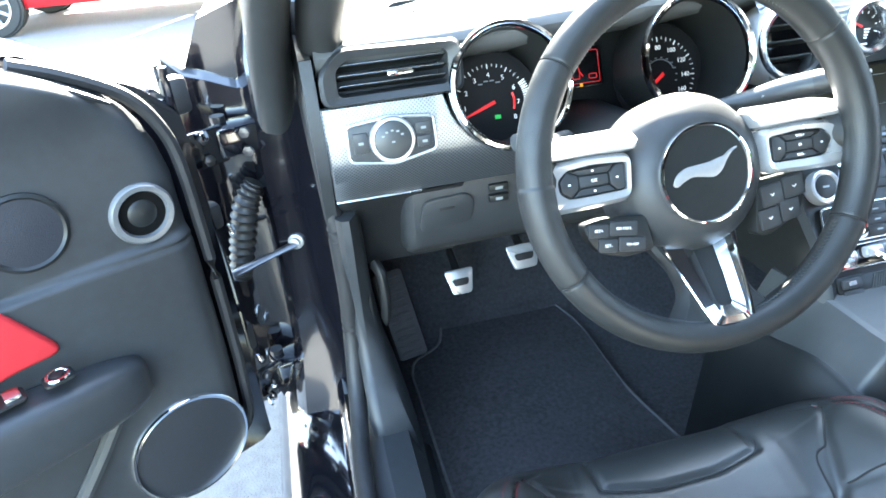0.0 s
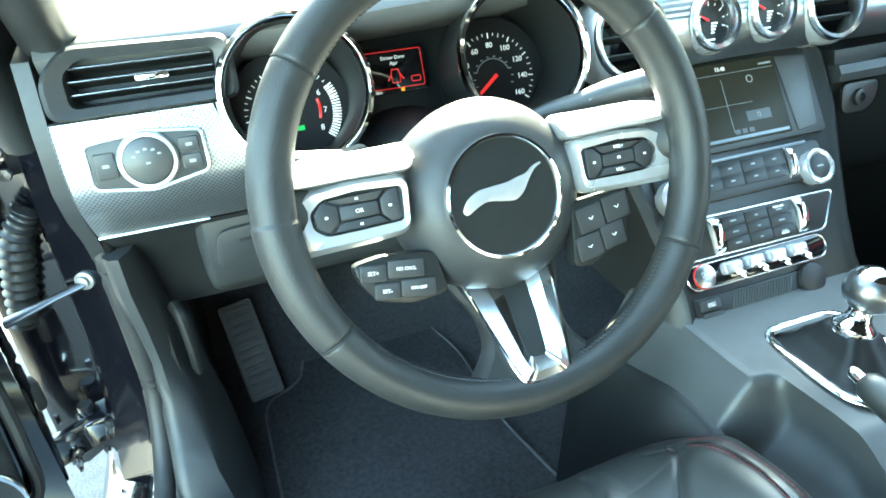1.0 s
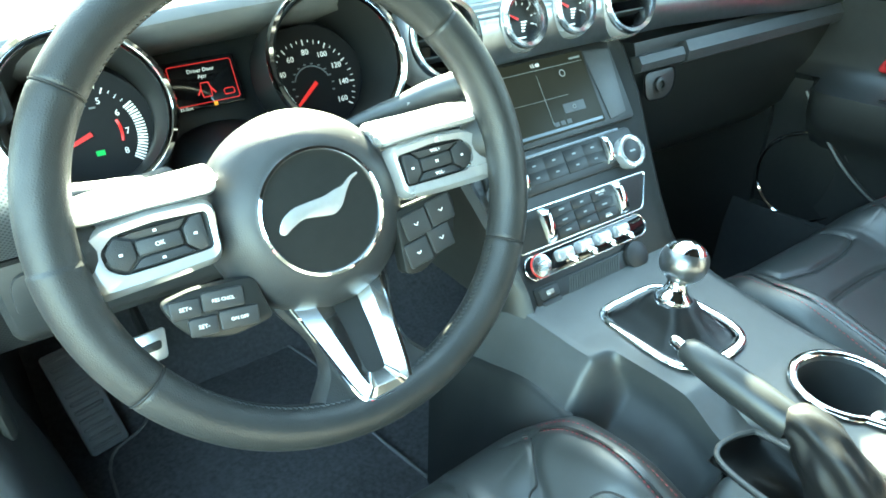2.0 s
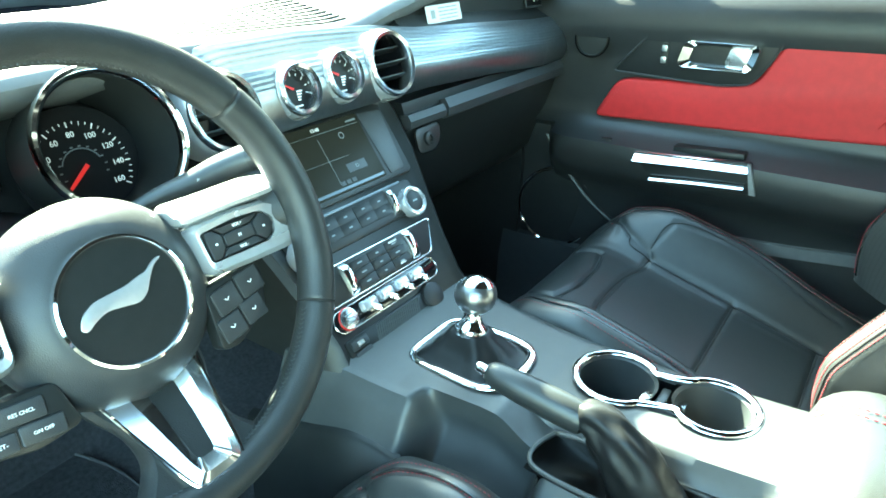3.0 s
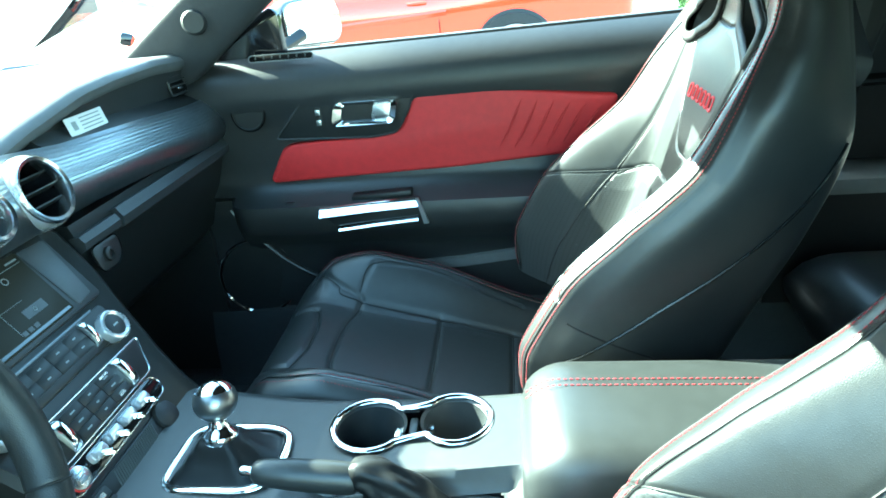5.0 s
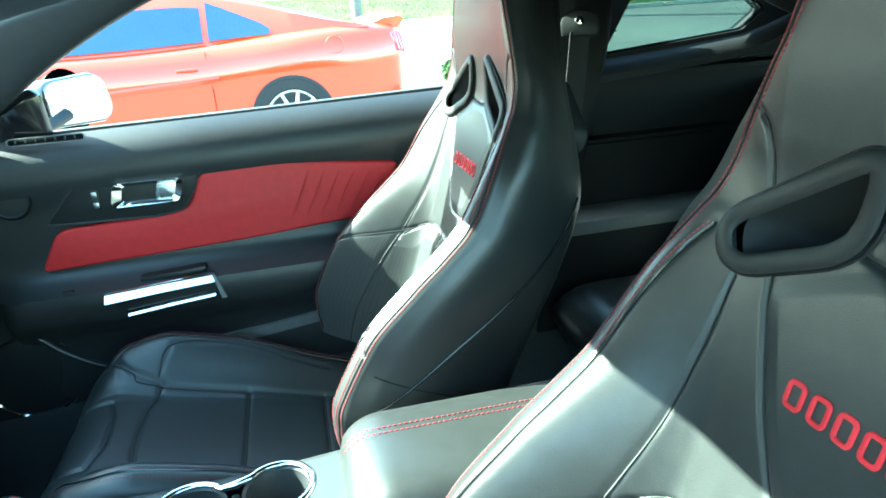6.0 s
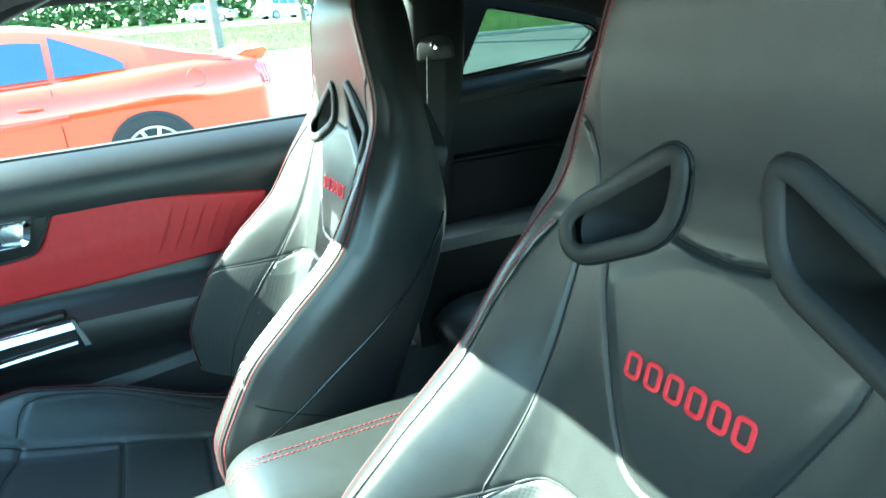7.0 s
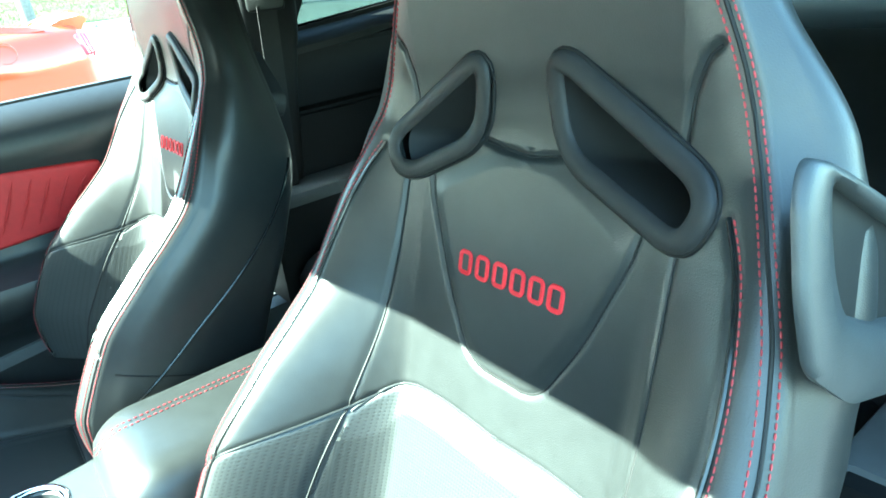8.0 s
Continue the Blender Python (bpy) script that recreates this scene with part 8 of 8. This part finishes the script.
loft(bm, [[Vector((x, y, z)) for x in np.linspace(-0.62, 0.62, 7)] for y, z in ((-1.62, 1.27), (-2.1, 0.96))], False)
g = structure("rear_glass", bm, GLASS_DARK, "sloping tinted rear window glass", "window")
g.visible_shadow = False
bm = B()
for sgn in (1, -1):
    pillar(bm, [(sgn * 0.64, -1.56, 1.22), (sgn * 0.66, -1.85, 1.12), (sgn * 0.68, -2.15, 0.95)], (0.22, 0.3), 0.06, (sgn, 0, 0.5))
structure("pillar_c_trim", bm, HEADLINER, "dark rear pillar trim", "pillar")
# closing body sides behind the doors, painted
bm = B()
for sgn in (1, -1):
    rings = []
    for y in (-0.98, -1.5, -2.2):
        rings.append([Vector((sgn * x, y, z)) for x, z in ((0.76, 1.0), (0.90, 0.98), (0.955, 0.8), (0.95, 0.4), (0.90, 0.25), (0.76, 0.25))])
    loft(bm, rings, True, True)
structure("rear_wings", bm, PAINT_BLACK, "glossy black rear body sides", "car body")

# ---- outside: ground, cars, trees ----
GZ = [(-400, 0.0), (8.0, 0.0), (11, 0.07), (15, 0.40), (20, 1.0), (24, 1.30), (32, 1.75), (56, 2.85), (100, 4.6), (400, 8.0)]


def ground_z(x, y):
    return float(ease(np.array([x]), GZ)[0])


xs = np.concatenate([np.linspace(-400, -20, 12), np.linspace(-15, 8, 24), np.linspace(8.5, 60, 104), np.linspace(65, 400, 14)])
ysg = np.concatenate([np.linspace(-400, -40, 10), np.linspace(-35, 35, 36), np.linspace(40, 400, 10)])
zs = ease(xs, GZ)
bm = B()
gv = [[bm.verts.new((float(x), float(y), float(z))) for y in ysg] for x, z in zip(xs, zs)]
for i in range(len(xs) - 1):
    for j in range(len(ysg) - 1):
        f = bm.faces.new((gv[i][j], gv[i + 1][j], gv[i + 1][j + 1], gv[i][j + 1]))
        xm, ym = (xs[i] + xs[i + 1]) / 2, (ysg[j] + ysg[j + 1]) / 2
        f.material_index = 1 if (18.2 < xm < 40 or xm > 62 or (ym > 22 and xm > 2) or ym < -60 or xm < -40) else 0
structure("ground", bm, [ASPHALT, GRASS], "sunlit asphalt car park with grass verge", "ground")
bm = B()
for k in range(40):
    y0 = -40 + 2 * k
    box(bm, (18.1, y0 + 1, ground_z(18.1, 0) + 0.03), (0.14, 1.97, 0.16), 0.02)
structure("kerb", bm, KERB, "pale concrete kerb stones along the verge", "kerb")
# Pale strips added for the edge between light and greyer asphalt.
bm = B()
for k in range(3):
    box(bm, (0, 0, 0), (0.07, 1.55, 0.006), 0, pose(-2.84 + 0.75 * k, 5.0 + 1.54 * k, 0.005, 0, 0, -26))
structure("pale_ground_line", bm, mat("pale_line_colour", (0.62, 0.62, 0.6), 0.8, var=0.2, grain=0.3, scale=20), "pale line between lighter and greyer asphalt", "road marking")
# grass tufts as one sheet of blades
rng = random.Random(4)
bm = B()
for k in range(26000):
    x, y = rng.uniform(18.3, 38), rng.uniform(-22, 10)
    z = ground_z(x, y)
    h, w, a = rng.uniform(0.03, 0.08), rng.uniform(0.008, 0.02), rng.uniform(0, 6.28)
    dx, dy = w * math.cos(a), w * math.sin(a)
    lx, ly = rng.uniform(-0.04, 0.04), rng.uniform(-0.04, 0.04)
    bm.faces.new([bm.verts.new(p) for p in ((x - dx, y - dy, z - 0.02), (x + dx, y + dy, z - 0.02), (x + lx, y + ly, z + h))])
tagged(part("grass_tufts", bm, GRASS, None, "", True), "uneven green grass on the verge", "grass", "", "stuff")


def make_car(name, M, L, paint, label, roof=1.38, fast=True, wheel_r=0.34, rear_axle=1.03, wheelbase=2.72, half=0.95, detail=False):
    """A parked car in its own frame: tail at y = 0, nose at y = L, standing on z = 0; M places it."""
    t = thing(name, M.translation, label, "car", "parked cars")
    def P(nm, bm, mt, parent=t, lab="", flat=False):
        bmesh.ops.transform(bm, matrix=M, verts=bm.verts)
        return part(nm, bm, mt, parent, lab, flat)
    k = L / 4.78
    belt = [(0.0, 0.98), (0.06, 1.05), (0.5, 1.06), (1.2, 1.02), (2.3, 0.965), (3.3, 0.955), (4.1, 0.88), (4.55, 0.78), (4.78, 0.62)] if fast else [(0.0, 0.98), (0.08, 1.04), (0.6, 1.05), (2.3, 0.98), (3.4, 0.98), (4.2, 0.90), (4.6, 0.80), (4.78, 0.62)]
    wid = [(0.0, 0.70), (0.08, 0.84), (0.4, 0.92), (1.0, 0.965), (1.7, 0.93), (2.8, 0.925), (3.7, 0.96), (4.3, 0.90), (4.62, 0.78), (4.78, 0.60)]
    bm = B()
    rings = []
    for y in np.linspace(0, 4.78, 60):
        zb, w = float(ease(np.array([y]), belt)[0]), float(ease(np.array([y]), wid)[0]) * half / 0.95
        z0 = 0.24 + 0.14 * max(0, 1 - y / 0.4) + 0.05 * max(0, (y - 4.4) / 0.38)
        if roof > 1.6:
            zb += 0.1
        hip = 0.02 * math.exp(-((y - 1.03) / 0.5) ** 2)
        row = []
        for f, ww in ((0, 0.90), (0.12, 0.97), (0.35, 1.0), (0.52, 0.995), (0.60, 1.012), (0.78, 0.985 + hip), (0.92, 0.93 + hip), (1.0, 0.84)):
            row.append((w * ww, z0 + (zb - z0) * f))
        pts = [Vector((-x, y * k, z)) for x, z in row] + [Vector((0, y * k, zb + 0.012))] + [Vector((x, y * k, z)) for x, z in row[::-1]] + [Vector((0, y * k, z0))]
        rings.append(pts)
    loft(bm, rings, True, True)
    body = P("body", bm, paint)
    # greenhouse: sections across, roof painted, glass plates proud of it
    top = [(0.30, 0.0), (0.55, 0.13), (0.9, 0.42), (1.25, 0.70), (1.6, 0.90), (1.95, 1.0), (2.3, 0.99), (2.75, 0.72), (3.35, 0.0)] if fast else [(0.25 if roof > 1.6 else 0.5, 0.0), (0.4 if roof > 1.6 else 0.75, 0.85), (0.9, 1.0), (2.4, 1.0), (2.9, 0.75), (3.55, 0.0)]
    bm = B()
    rings = []
    ys_ = np.linspace(top[0][0], top[-1][0], 44)
    def gh(y):
        zb = float(ease(np.array([y]), belt)[0]) + (0.1 if roof > 1.6 else 0)
        h = float(ease(np.array([y]), top)[0])
        zt = zb + (roof - zb) * h
        w0 = 0.80 * half / 0.95
        return zb, zt, w0, w0 - 0.24 * max(0, h) * (1.38 / roof if roof > 1.5 else 1)
    for y in ys_:
        zb, zt, w0, w1 = gh(float(y))
        row = [(w0, zb - 0.02), (w0 + (w1 - w0) * 0.85, zb + (zt - zb) * 0.86), (w1 - 0.03, zb + (zt - zb) * 0.96), (w1 - 0.16, zt)]
        rings.append([Vector((-x, y * k, z)) for x, z in row] + [Vector((0, y * k, zt + 0.012))] + [Vector((x, y * k, z)) for x, z in row[::-1]])
    loft(bm, rings, True, True)
    P("roof", bm, paint, body)
    for sgn in (-1, 1):
        spans = [(1.14, 1.645), (1.69, 2.98)] if fast else [(0.85, 1.5), (1.56, 2.3), (2.36, 3.1)]
        for a, b in spans:
            bm = B()
            lo, hi = [], []
            for y in np.linspace(a, b, 10):
                zb, zt, w0, w1 = gh(float(y))
                f0, f1 = 0.04, (0.70 if fast else 0.84)
                if fast and a < 1.2:
                    f1 = 0.22 + 0.6 * ((y - a) / (b - a)) ** 0.6
                elif zt - zb < 0.2:
                    f1 = 0.5
                if fast and y > 2.75:
                    f1 = max(0.1, 0.8 - (y - 2.75) * 3.0)
                lo.append(Vector((sgn * (w0 + (w1 - w0) * f0 + 0.006), y * k, zb + (zt - zb) * f0)))
                hi.append(Vector((sgn * (w0 + (w1 - w0) * f1 + 0.008), y * k, zb + (zt - zb) * f1)))
            inn = [p - Vector((sgn * 0.02, 0, 0)) for p in lo]
            inn2 = [p - Vector((sgn * 0.02, 0, 0)) for p in hi]
            loft(bm, [lo, hi, inn2, inn], False)
            P("side_window", bm, SKY_GLASS, body, "dark window with sky blue in its colour")
    bm = B()
    rings = []
    for y in np.linspace(0.60 if fast else top[0][0] + 0.02, 1.52 if fast else top[1][0], 10):
        zb, zt, w0, w1 = gh(float(y))
        rings.append([Vector((x, y * k, zt + 0.016)) for x in np.linspace(-(w1 - 0.17), w1 - 0.17, 7)])
    loft(bm, rings, False)
    P("rear_window", bm, SKY_GLASS, body, "dark rear window")
    bm = B()
    rings = []
    for y in np.linspace(2.5, 3.28, 10):
        zb, zt, w0, w1 = gh(float(y))
        rings.append([Vector((x, y * k, zt + 0.016)) for x in np.linspace(-(w1 - 0.10), w1 - 0.10, 7)])
    loft(bm, rings, False)
    P("front_window", bm, SKY_GLASS, body, "dark windscreen")
    for ax in (rear_axle, rear_axle + wheelbase):
        for sgn in (-1, 1):
            w = float(ease(np.array([ax / k]), wid)[0]) * half / 0.95
            mw = facing((sgn * (w - 0.015), ax, wheel_r), (sgn, 0, 0))
            # Black disc on the uncut body replaces the shaded gap round the tyre.
            bm = B()
            lathe(bm, [(wheel_r * 1.06, -0.02), (wheel_r * 1.06, 0.026), (wheel_r * 1.02, 0.030), (0.0, 0.026)], mw, 40)
            P("arch_shade_disc", bm, HARD, body)
            bm = B()
            lathe(bm, [(wheel_r * 0.7, -0.20), (wheel_r * 0.97, -0.20), (wheel_r, -0.17), (wheel_r, 0.02), (wheel_r * 0.96, 0.045), (wheel_r * 0.74, 0.05), (wheel_r * 0.70, 0.03)], mw, 40)
            wh = P("wheel", bm, TYRE, t, "black tyre")
            bm = B()
            lathe(bm, [(wheel_r * 0.71, 0.035), (wheel_r * 0.71, 0.048), (wheel_r * 0.66, 0.046), (wheel_r * 0.64, 0.03)], mw, 40)
            for s in range(10):
                a = radians(36 * s)
                q0, q1 = mw @ Vector((0.04 * math.cos(a), 0.04 * math.sin(a), 0.040)), mw @ Vector((wheel_r * 0.67 * math.cos(a + 0.10), wheel_r * 0.67 * math.sin(a + 0.10), 0.040))
                tube(bm, [q0, q1], [0.022, 0.015], 6)
            lathe(bm, [(0.055, 0.03), (0.05, 0.048), (0.0, 0.05)], mw, 20)
            P("rim", bm, PAINT_SILVER, wh, "spoked alloy rim")
    for sgn in (-1, 1):
        for j in range(3 if fast else 1):
            bm = B()
            bw = 0.05 if fast else 0.16
            x0 = sgn * ((0.62 - 0.085 * j) if fast else 0.62) * half / 0.95
            box(bm, (x0, 0.03 + 0.02 * j, 0.86), (bw, 0.10, 0.16), 0.015, pose(0, 0, 0, -14, 0, sgn * 12))
            P("tail_lamp", bm, TAIL_RED, body, "red tail lamp")
        bm = B()
        box(bm, (sgn * 0.72, 4.55 * k, 0.68), (0.22, 0.22, 0.12), 0.03, pose(0, 0, 0, 20, 0, sgn * -30))
        P("head_lamp", bm, GLOSS_BLACK, body, "dark head lamp")
        bm = B()
        ysd = 1.665 * k if fast else 2.33 * k
        wd = 0.932 * half / 0.95
        tube(bm, [Vector((sgn * (wd + 0.001), ysd, 0.34)), Vector((sgn * (wd + 0.006), ysd, 0.62)), Vector((sgn * (wd - 0.05), ysd + 0.02, 0.93))], 0.004, 5)
        P("door_gap", bm, HARD, body)
        bm = B()
        tube(bm, [Vector((sgn * wd, ysd + 0.10, 0.80)), Vector((sgn * (wd + 0.025), ysd + 0.16, 0.803)), Vector((sgn * wd, ysd + 0.26, 0.80))], 0.012, 8)
        P("door_handle", bm, paint, body)
        bm = B()
        box(bm, (sgn * (half + 0.04), 3.05 * k, 0.99), (0.20, 0.10, 0.13), 0.04)
        P("door_mirror", bm, paint, body)
    bm = B()
    box(bm, (0, 0.02, 0.42), (1.3 * half / 0.95, 0.08, 0.22), 0.04)
    P("rear_valance", bm, HARD, body)
    if detail:
        bm = B()
        rings = [[Vector((x, y * k, z - 0.05 * abs(x / 0.72) ** 3)) for y, z in ((0.03, 1.06), (-0.03, 1.135), (0.02, 1.165), (0.16, 1.15), (0.36, 1.075))] for x in np.linspace(-0.72, 0.72, 15)]
        loft(bm, rings, True, True)
        P("tail_spoiler", bm, paint, body)
        for sgn in (-1, 1):
            bm = B()
            ring(bm, facing((sgn * 0.925, 0.62 * k, 0.92), (sgn, 0, 0.3)), 0.075, 0.003, 32, 5)
            P("fuel_flap", bm, paint, body)
            for j in range(3):
                bm = B()
                box(bm, (sgn * (0.815 - 0.035 * j), 0.085 - 0.030 * j, 0.90), (0.035, 0.06, 0.17), 0.012, pose(0, 0, 0, -16, 0, sgn * 38))
                P("tail_lamp", bm, TAIL_RED, body, "red tail lamp")
            bm = B()
            loft(bm, [[Vector((sgn * (0.945 + d), y, z + dz)) for dz, d in ((0.02, 0.0), (0.0, 0.012), (-0.03, 0.0))] for y, z in ((1.6, 0.72), (2.6, 0.66), (3.2, 0.62))], True, True)
            P("side_crease", bm, paint, body)
    return t


def rz(x, y, z, deg):
    return pose(x, y, z, 0, 0, deg)


make_car("parked_coupe", rz(6.02, -1.50, 0.0, 0), 4.78, PAINT_ORANGE, "bright orange fastback coupe parked alongside on asphalt", roof=1.43, detail=True, rear_axle=1.03)
make_car("red_car", rz(-4.36, 8.04, 0.0, -93), 4.4, PAINT_RED, "bright red car parked across the road", fast=False, roof=1.45, half=0.88, rear_axle=0.8, wheelbase=2.6, wheel_r=0.31)
make_car("silver_hatchback", rz(60, -5.5, ground_z(60, 0), 150), 4.1, PAINT_SILVER, "small silver car parked far across the grass", fast=False, roof=1.5, half=0.86, rear_axle=0.7, wheelbase=2.5, wheel_r=0.3)
make_car("white_van", rz(55, -10.5, ground_z(55, 0), 200), 4.6, PAINT_WHITE, "white van parked far across the grass", fast=False, roof=1.9, half=0.92, rear_axle=0.9, wheelbase=2.8, wheel_r=0.33)
make_car("black_car", rz(58, -17.0, ground_z(58, 0), 170), 4.4, PAINT_DARK, "dark car parked far across the grass", fast=False, roof=1.5, half=0.88, rear_axle=0.8, wheelbase=2.6, wheel_r=0.32)


def leaves(bm, rng, c, rad, n, size):
    for _ in range(n):
        d = Vector((rng.gauss(0, 1), rng.gauss(0, 1), rng.gauss(0, 1)))
        d = d.normalized() * (0.45 + 0.55 * rng.random() ** 0.5)
        p = c + Vector((d.x * rad[0], d.y * rad[1], d.z * rad[2])) * (0.8 + 0.35 * noise.noise(c + d * 2.0))
        u = Vector((rng.gauss(0, 1), rng.gauss(0, 1), rng.gauss(0, 0.6))).normalized()
        v = u.cross(Vector((rng.gauss(0, 1), rng.gauss(0, 1), rng.gauss(0, 1)))).normalized()
        s = size * rng.uniform(0.6, 1.4)
        bm.faces.new([bm.verts.new(p + q) for q in (u * s, v * s * 0.55, -u * s, -v * s * 0.55)])


def make_tree(x, y, h, trunk_r, seed, crown=True):
    rng = random.Random(seed)
    z = ground_z(x, y) - 0.05
    t = thing("tree", (x, y, z), "broadleaf tree with grey-brown trunk, beyond the grass or added for shade", "tree", "trees")
    bm = B()
    pts = smooth_line([(x, y, z), (x + rng.uniform(-0.1, 0.1), y, z + h * 0.2), (x + rng.uniform(-0.25, 0.25), y + rng.uniform(-0.2, 0.2), z + h * 0.45), (x + rng.uniform(-0.4, 0.4), y + 0.2, z + h * 0.8)], 5)
    tube(bm, pts, [trunk_r * (1.25 if i == 0 else 1 - 0.8 * i / len(pts)) for i in range(len(pts))], 10)
    for k in range(6):
        p = pts[len(pts) // 2 + k % 6]
        a = rng.uniform(0, 6.28)
        e = p + Vector((math.cos(a) * h * 0.25, math.sin(a) * h * 0.25, h * 0.18))
        tube(bm, [p, p.lerp(e, 0.5) + Vector((0, 0, 0.15)), e], [trunk_r * 0.4, trunk_r * 0.25, trunk_r * 0.08], 6)
    part("trunk", bm, BARK, t)
    bm = B()
    for k in range(16):
        a, r = rng.uniform(0, 6.28), rng.uniform(0, h * 0.3)
        c = Vector((x + r * math.cos(a), y + r * math.sin(a), z + h * rng.uniform(0.45, 0.98)))
        leaves(bm, rng, c, (h * 0.17, h * 0.17, h * 0.12), 130, 0.16)
    part("crown", bm, LEAF, t, "uneven green foliage", True)


# The last two are added ahead of the car to shade the road at left.
for i, (x, y, h, r) in enumerate(((40, -10.2, 8, 0.28), (41, -11.5, 9, 0.24), (66, -2, 12, 0.3), (70, -10, 13, 0.3), (68, -18, 12, 0.3), (72, -27, 13, 0.3), (64, -38, 11, 0.3), (70, 8, 12, 0.3), (22, 16, 7, 0.2), (20, 22, 8, 0.2), (27, 12, 8, 0.2), (-1.5, 14.8, 10, 0.3), (-6.5, 15.5, 11, 0.3))):
    make_tree(x, y, h, r, 11 + i)
rng = random.Random(7)
bm = B()
for k in range(90):
    y = -60 + 1.2 * k
    x = 63 + rng.uniform(-1, 1)
    leaves(bm, rng, Vector((x, y, ground_z(x, y) + 1.4)), (1.0, 0.9, 1.5), 70, 0.22)
tagged(part("hedge", bm, LEAF, None, "", True), "long green hedge along the far car park", "hedge", "", "stuff")
sh_b = thing("shrub", (9.4, -3.0, 0.02), "small round green shrub at the edge of the asphalt", "shrub")
bm = B()
leaves(bm, random.Random(3), Vector((9.4, -3.0, 0.22)), (0.22, 0.22, 0.2), 500, 0.035)
part("shrub_leaves", bm, LEAF, sh_b, "", True)
bm = B()
tube(bm, [Vector((9.4, -3.0, -0.02)), Vector((9.4, -3.0, 0.2))], [0.03, 0.015], 6)
part("shrub_stem", bm, BARK, sh_b)
po = thing("telegraph_pole", (19.7, -2.8, ground_z(19.7, 0)), "weathered grey wooden pole standing on the verge", "pole")
bm = B()
zb = ground_z(19.7, 0)
tube(bm, [Vector((19.7, -2.8, zb - 0.05)), Vector((19.72, -2.8, zb + 3.5)), Vector((19.75, -2.8, zb + 7.5))], [0.17, 0.15, 0.12], 14)
part("pole_shaft", bm, POLE, po)

# dense woods behind the far car park
rng = random.Random(21)
bm = B()
for k in range(9000):
    p = Vector((rng.uniform(76, 84), rng.uniform(-75, 25), 0))
    p.z = ground_z(p.x, 0) + 13 * rng.random() ** 0.8 * (0.75 + 0.25 * noise.noise(Vector((p.y * 0.12, 3.0, 0.0))))
    u = Vector((rng.gauss(0, 0.5), rng.gauss(0, 1), rng.gauss(0, 0.7))).normalized() * rng.uniform(0.4, 0.9)
    v = Vector((rng.gauss(0, 0.3), rng.gauss(0, 0.6), 1)).normalized() * rng.uniform(0.3, 0.6)
    bm.faces.new([bm.verts.new(p + q) for q in (u, v, -u, -v)])
tagged(part("far_woods", bm, LEAF, None, "", True), "dense green woods behind the far car park", "woods", "", "stuff")
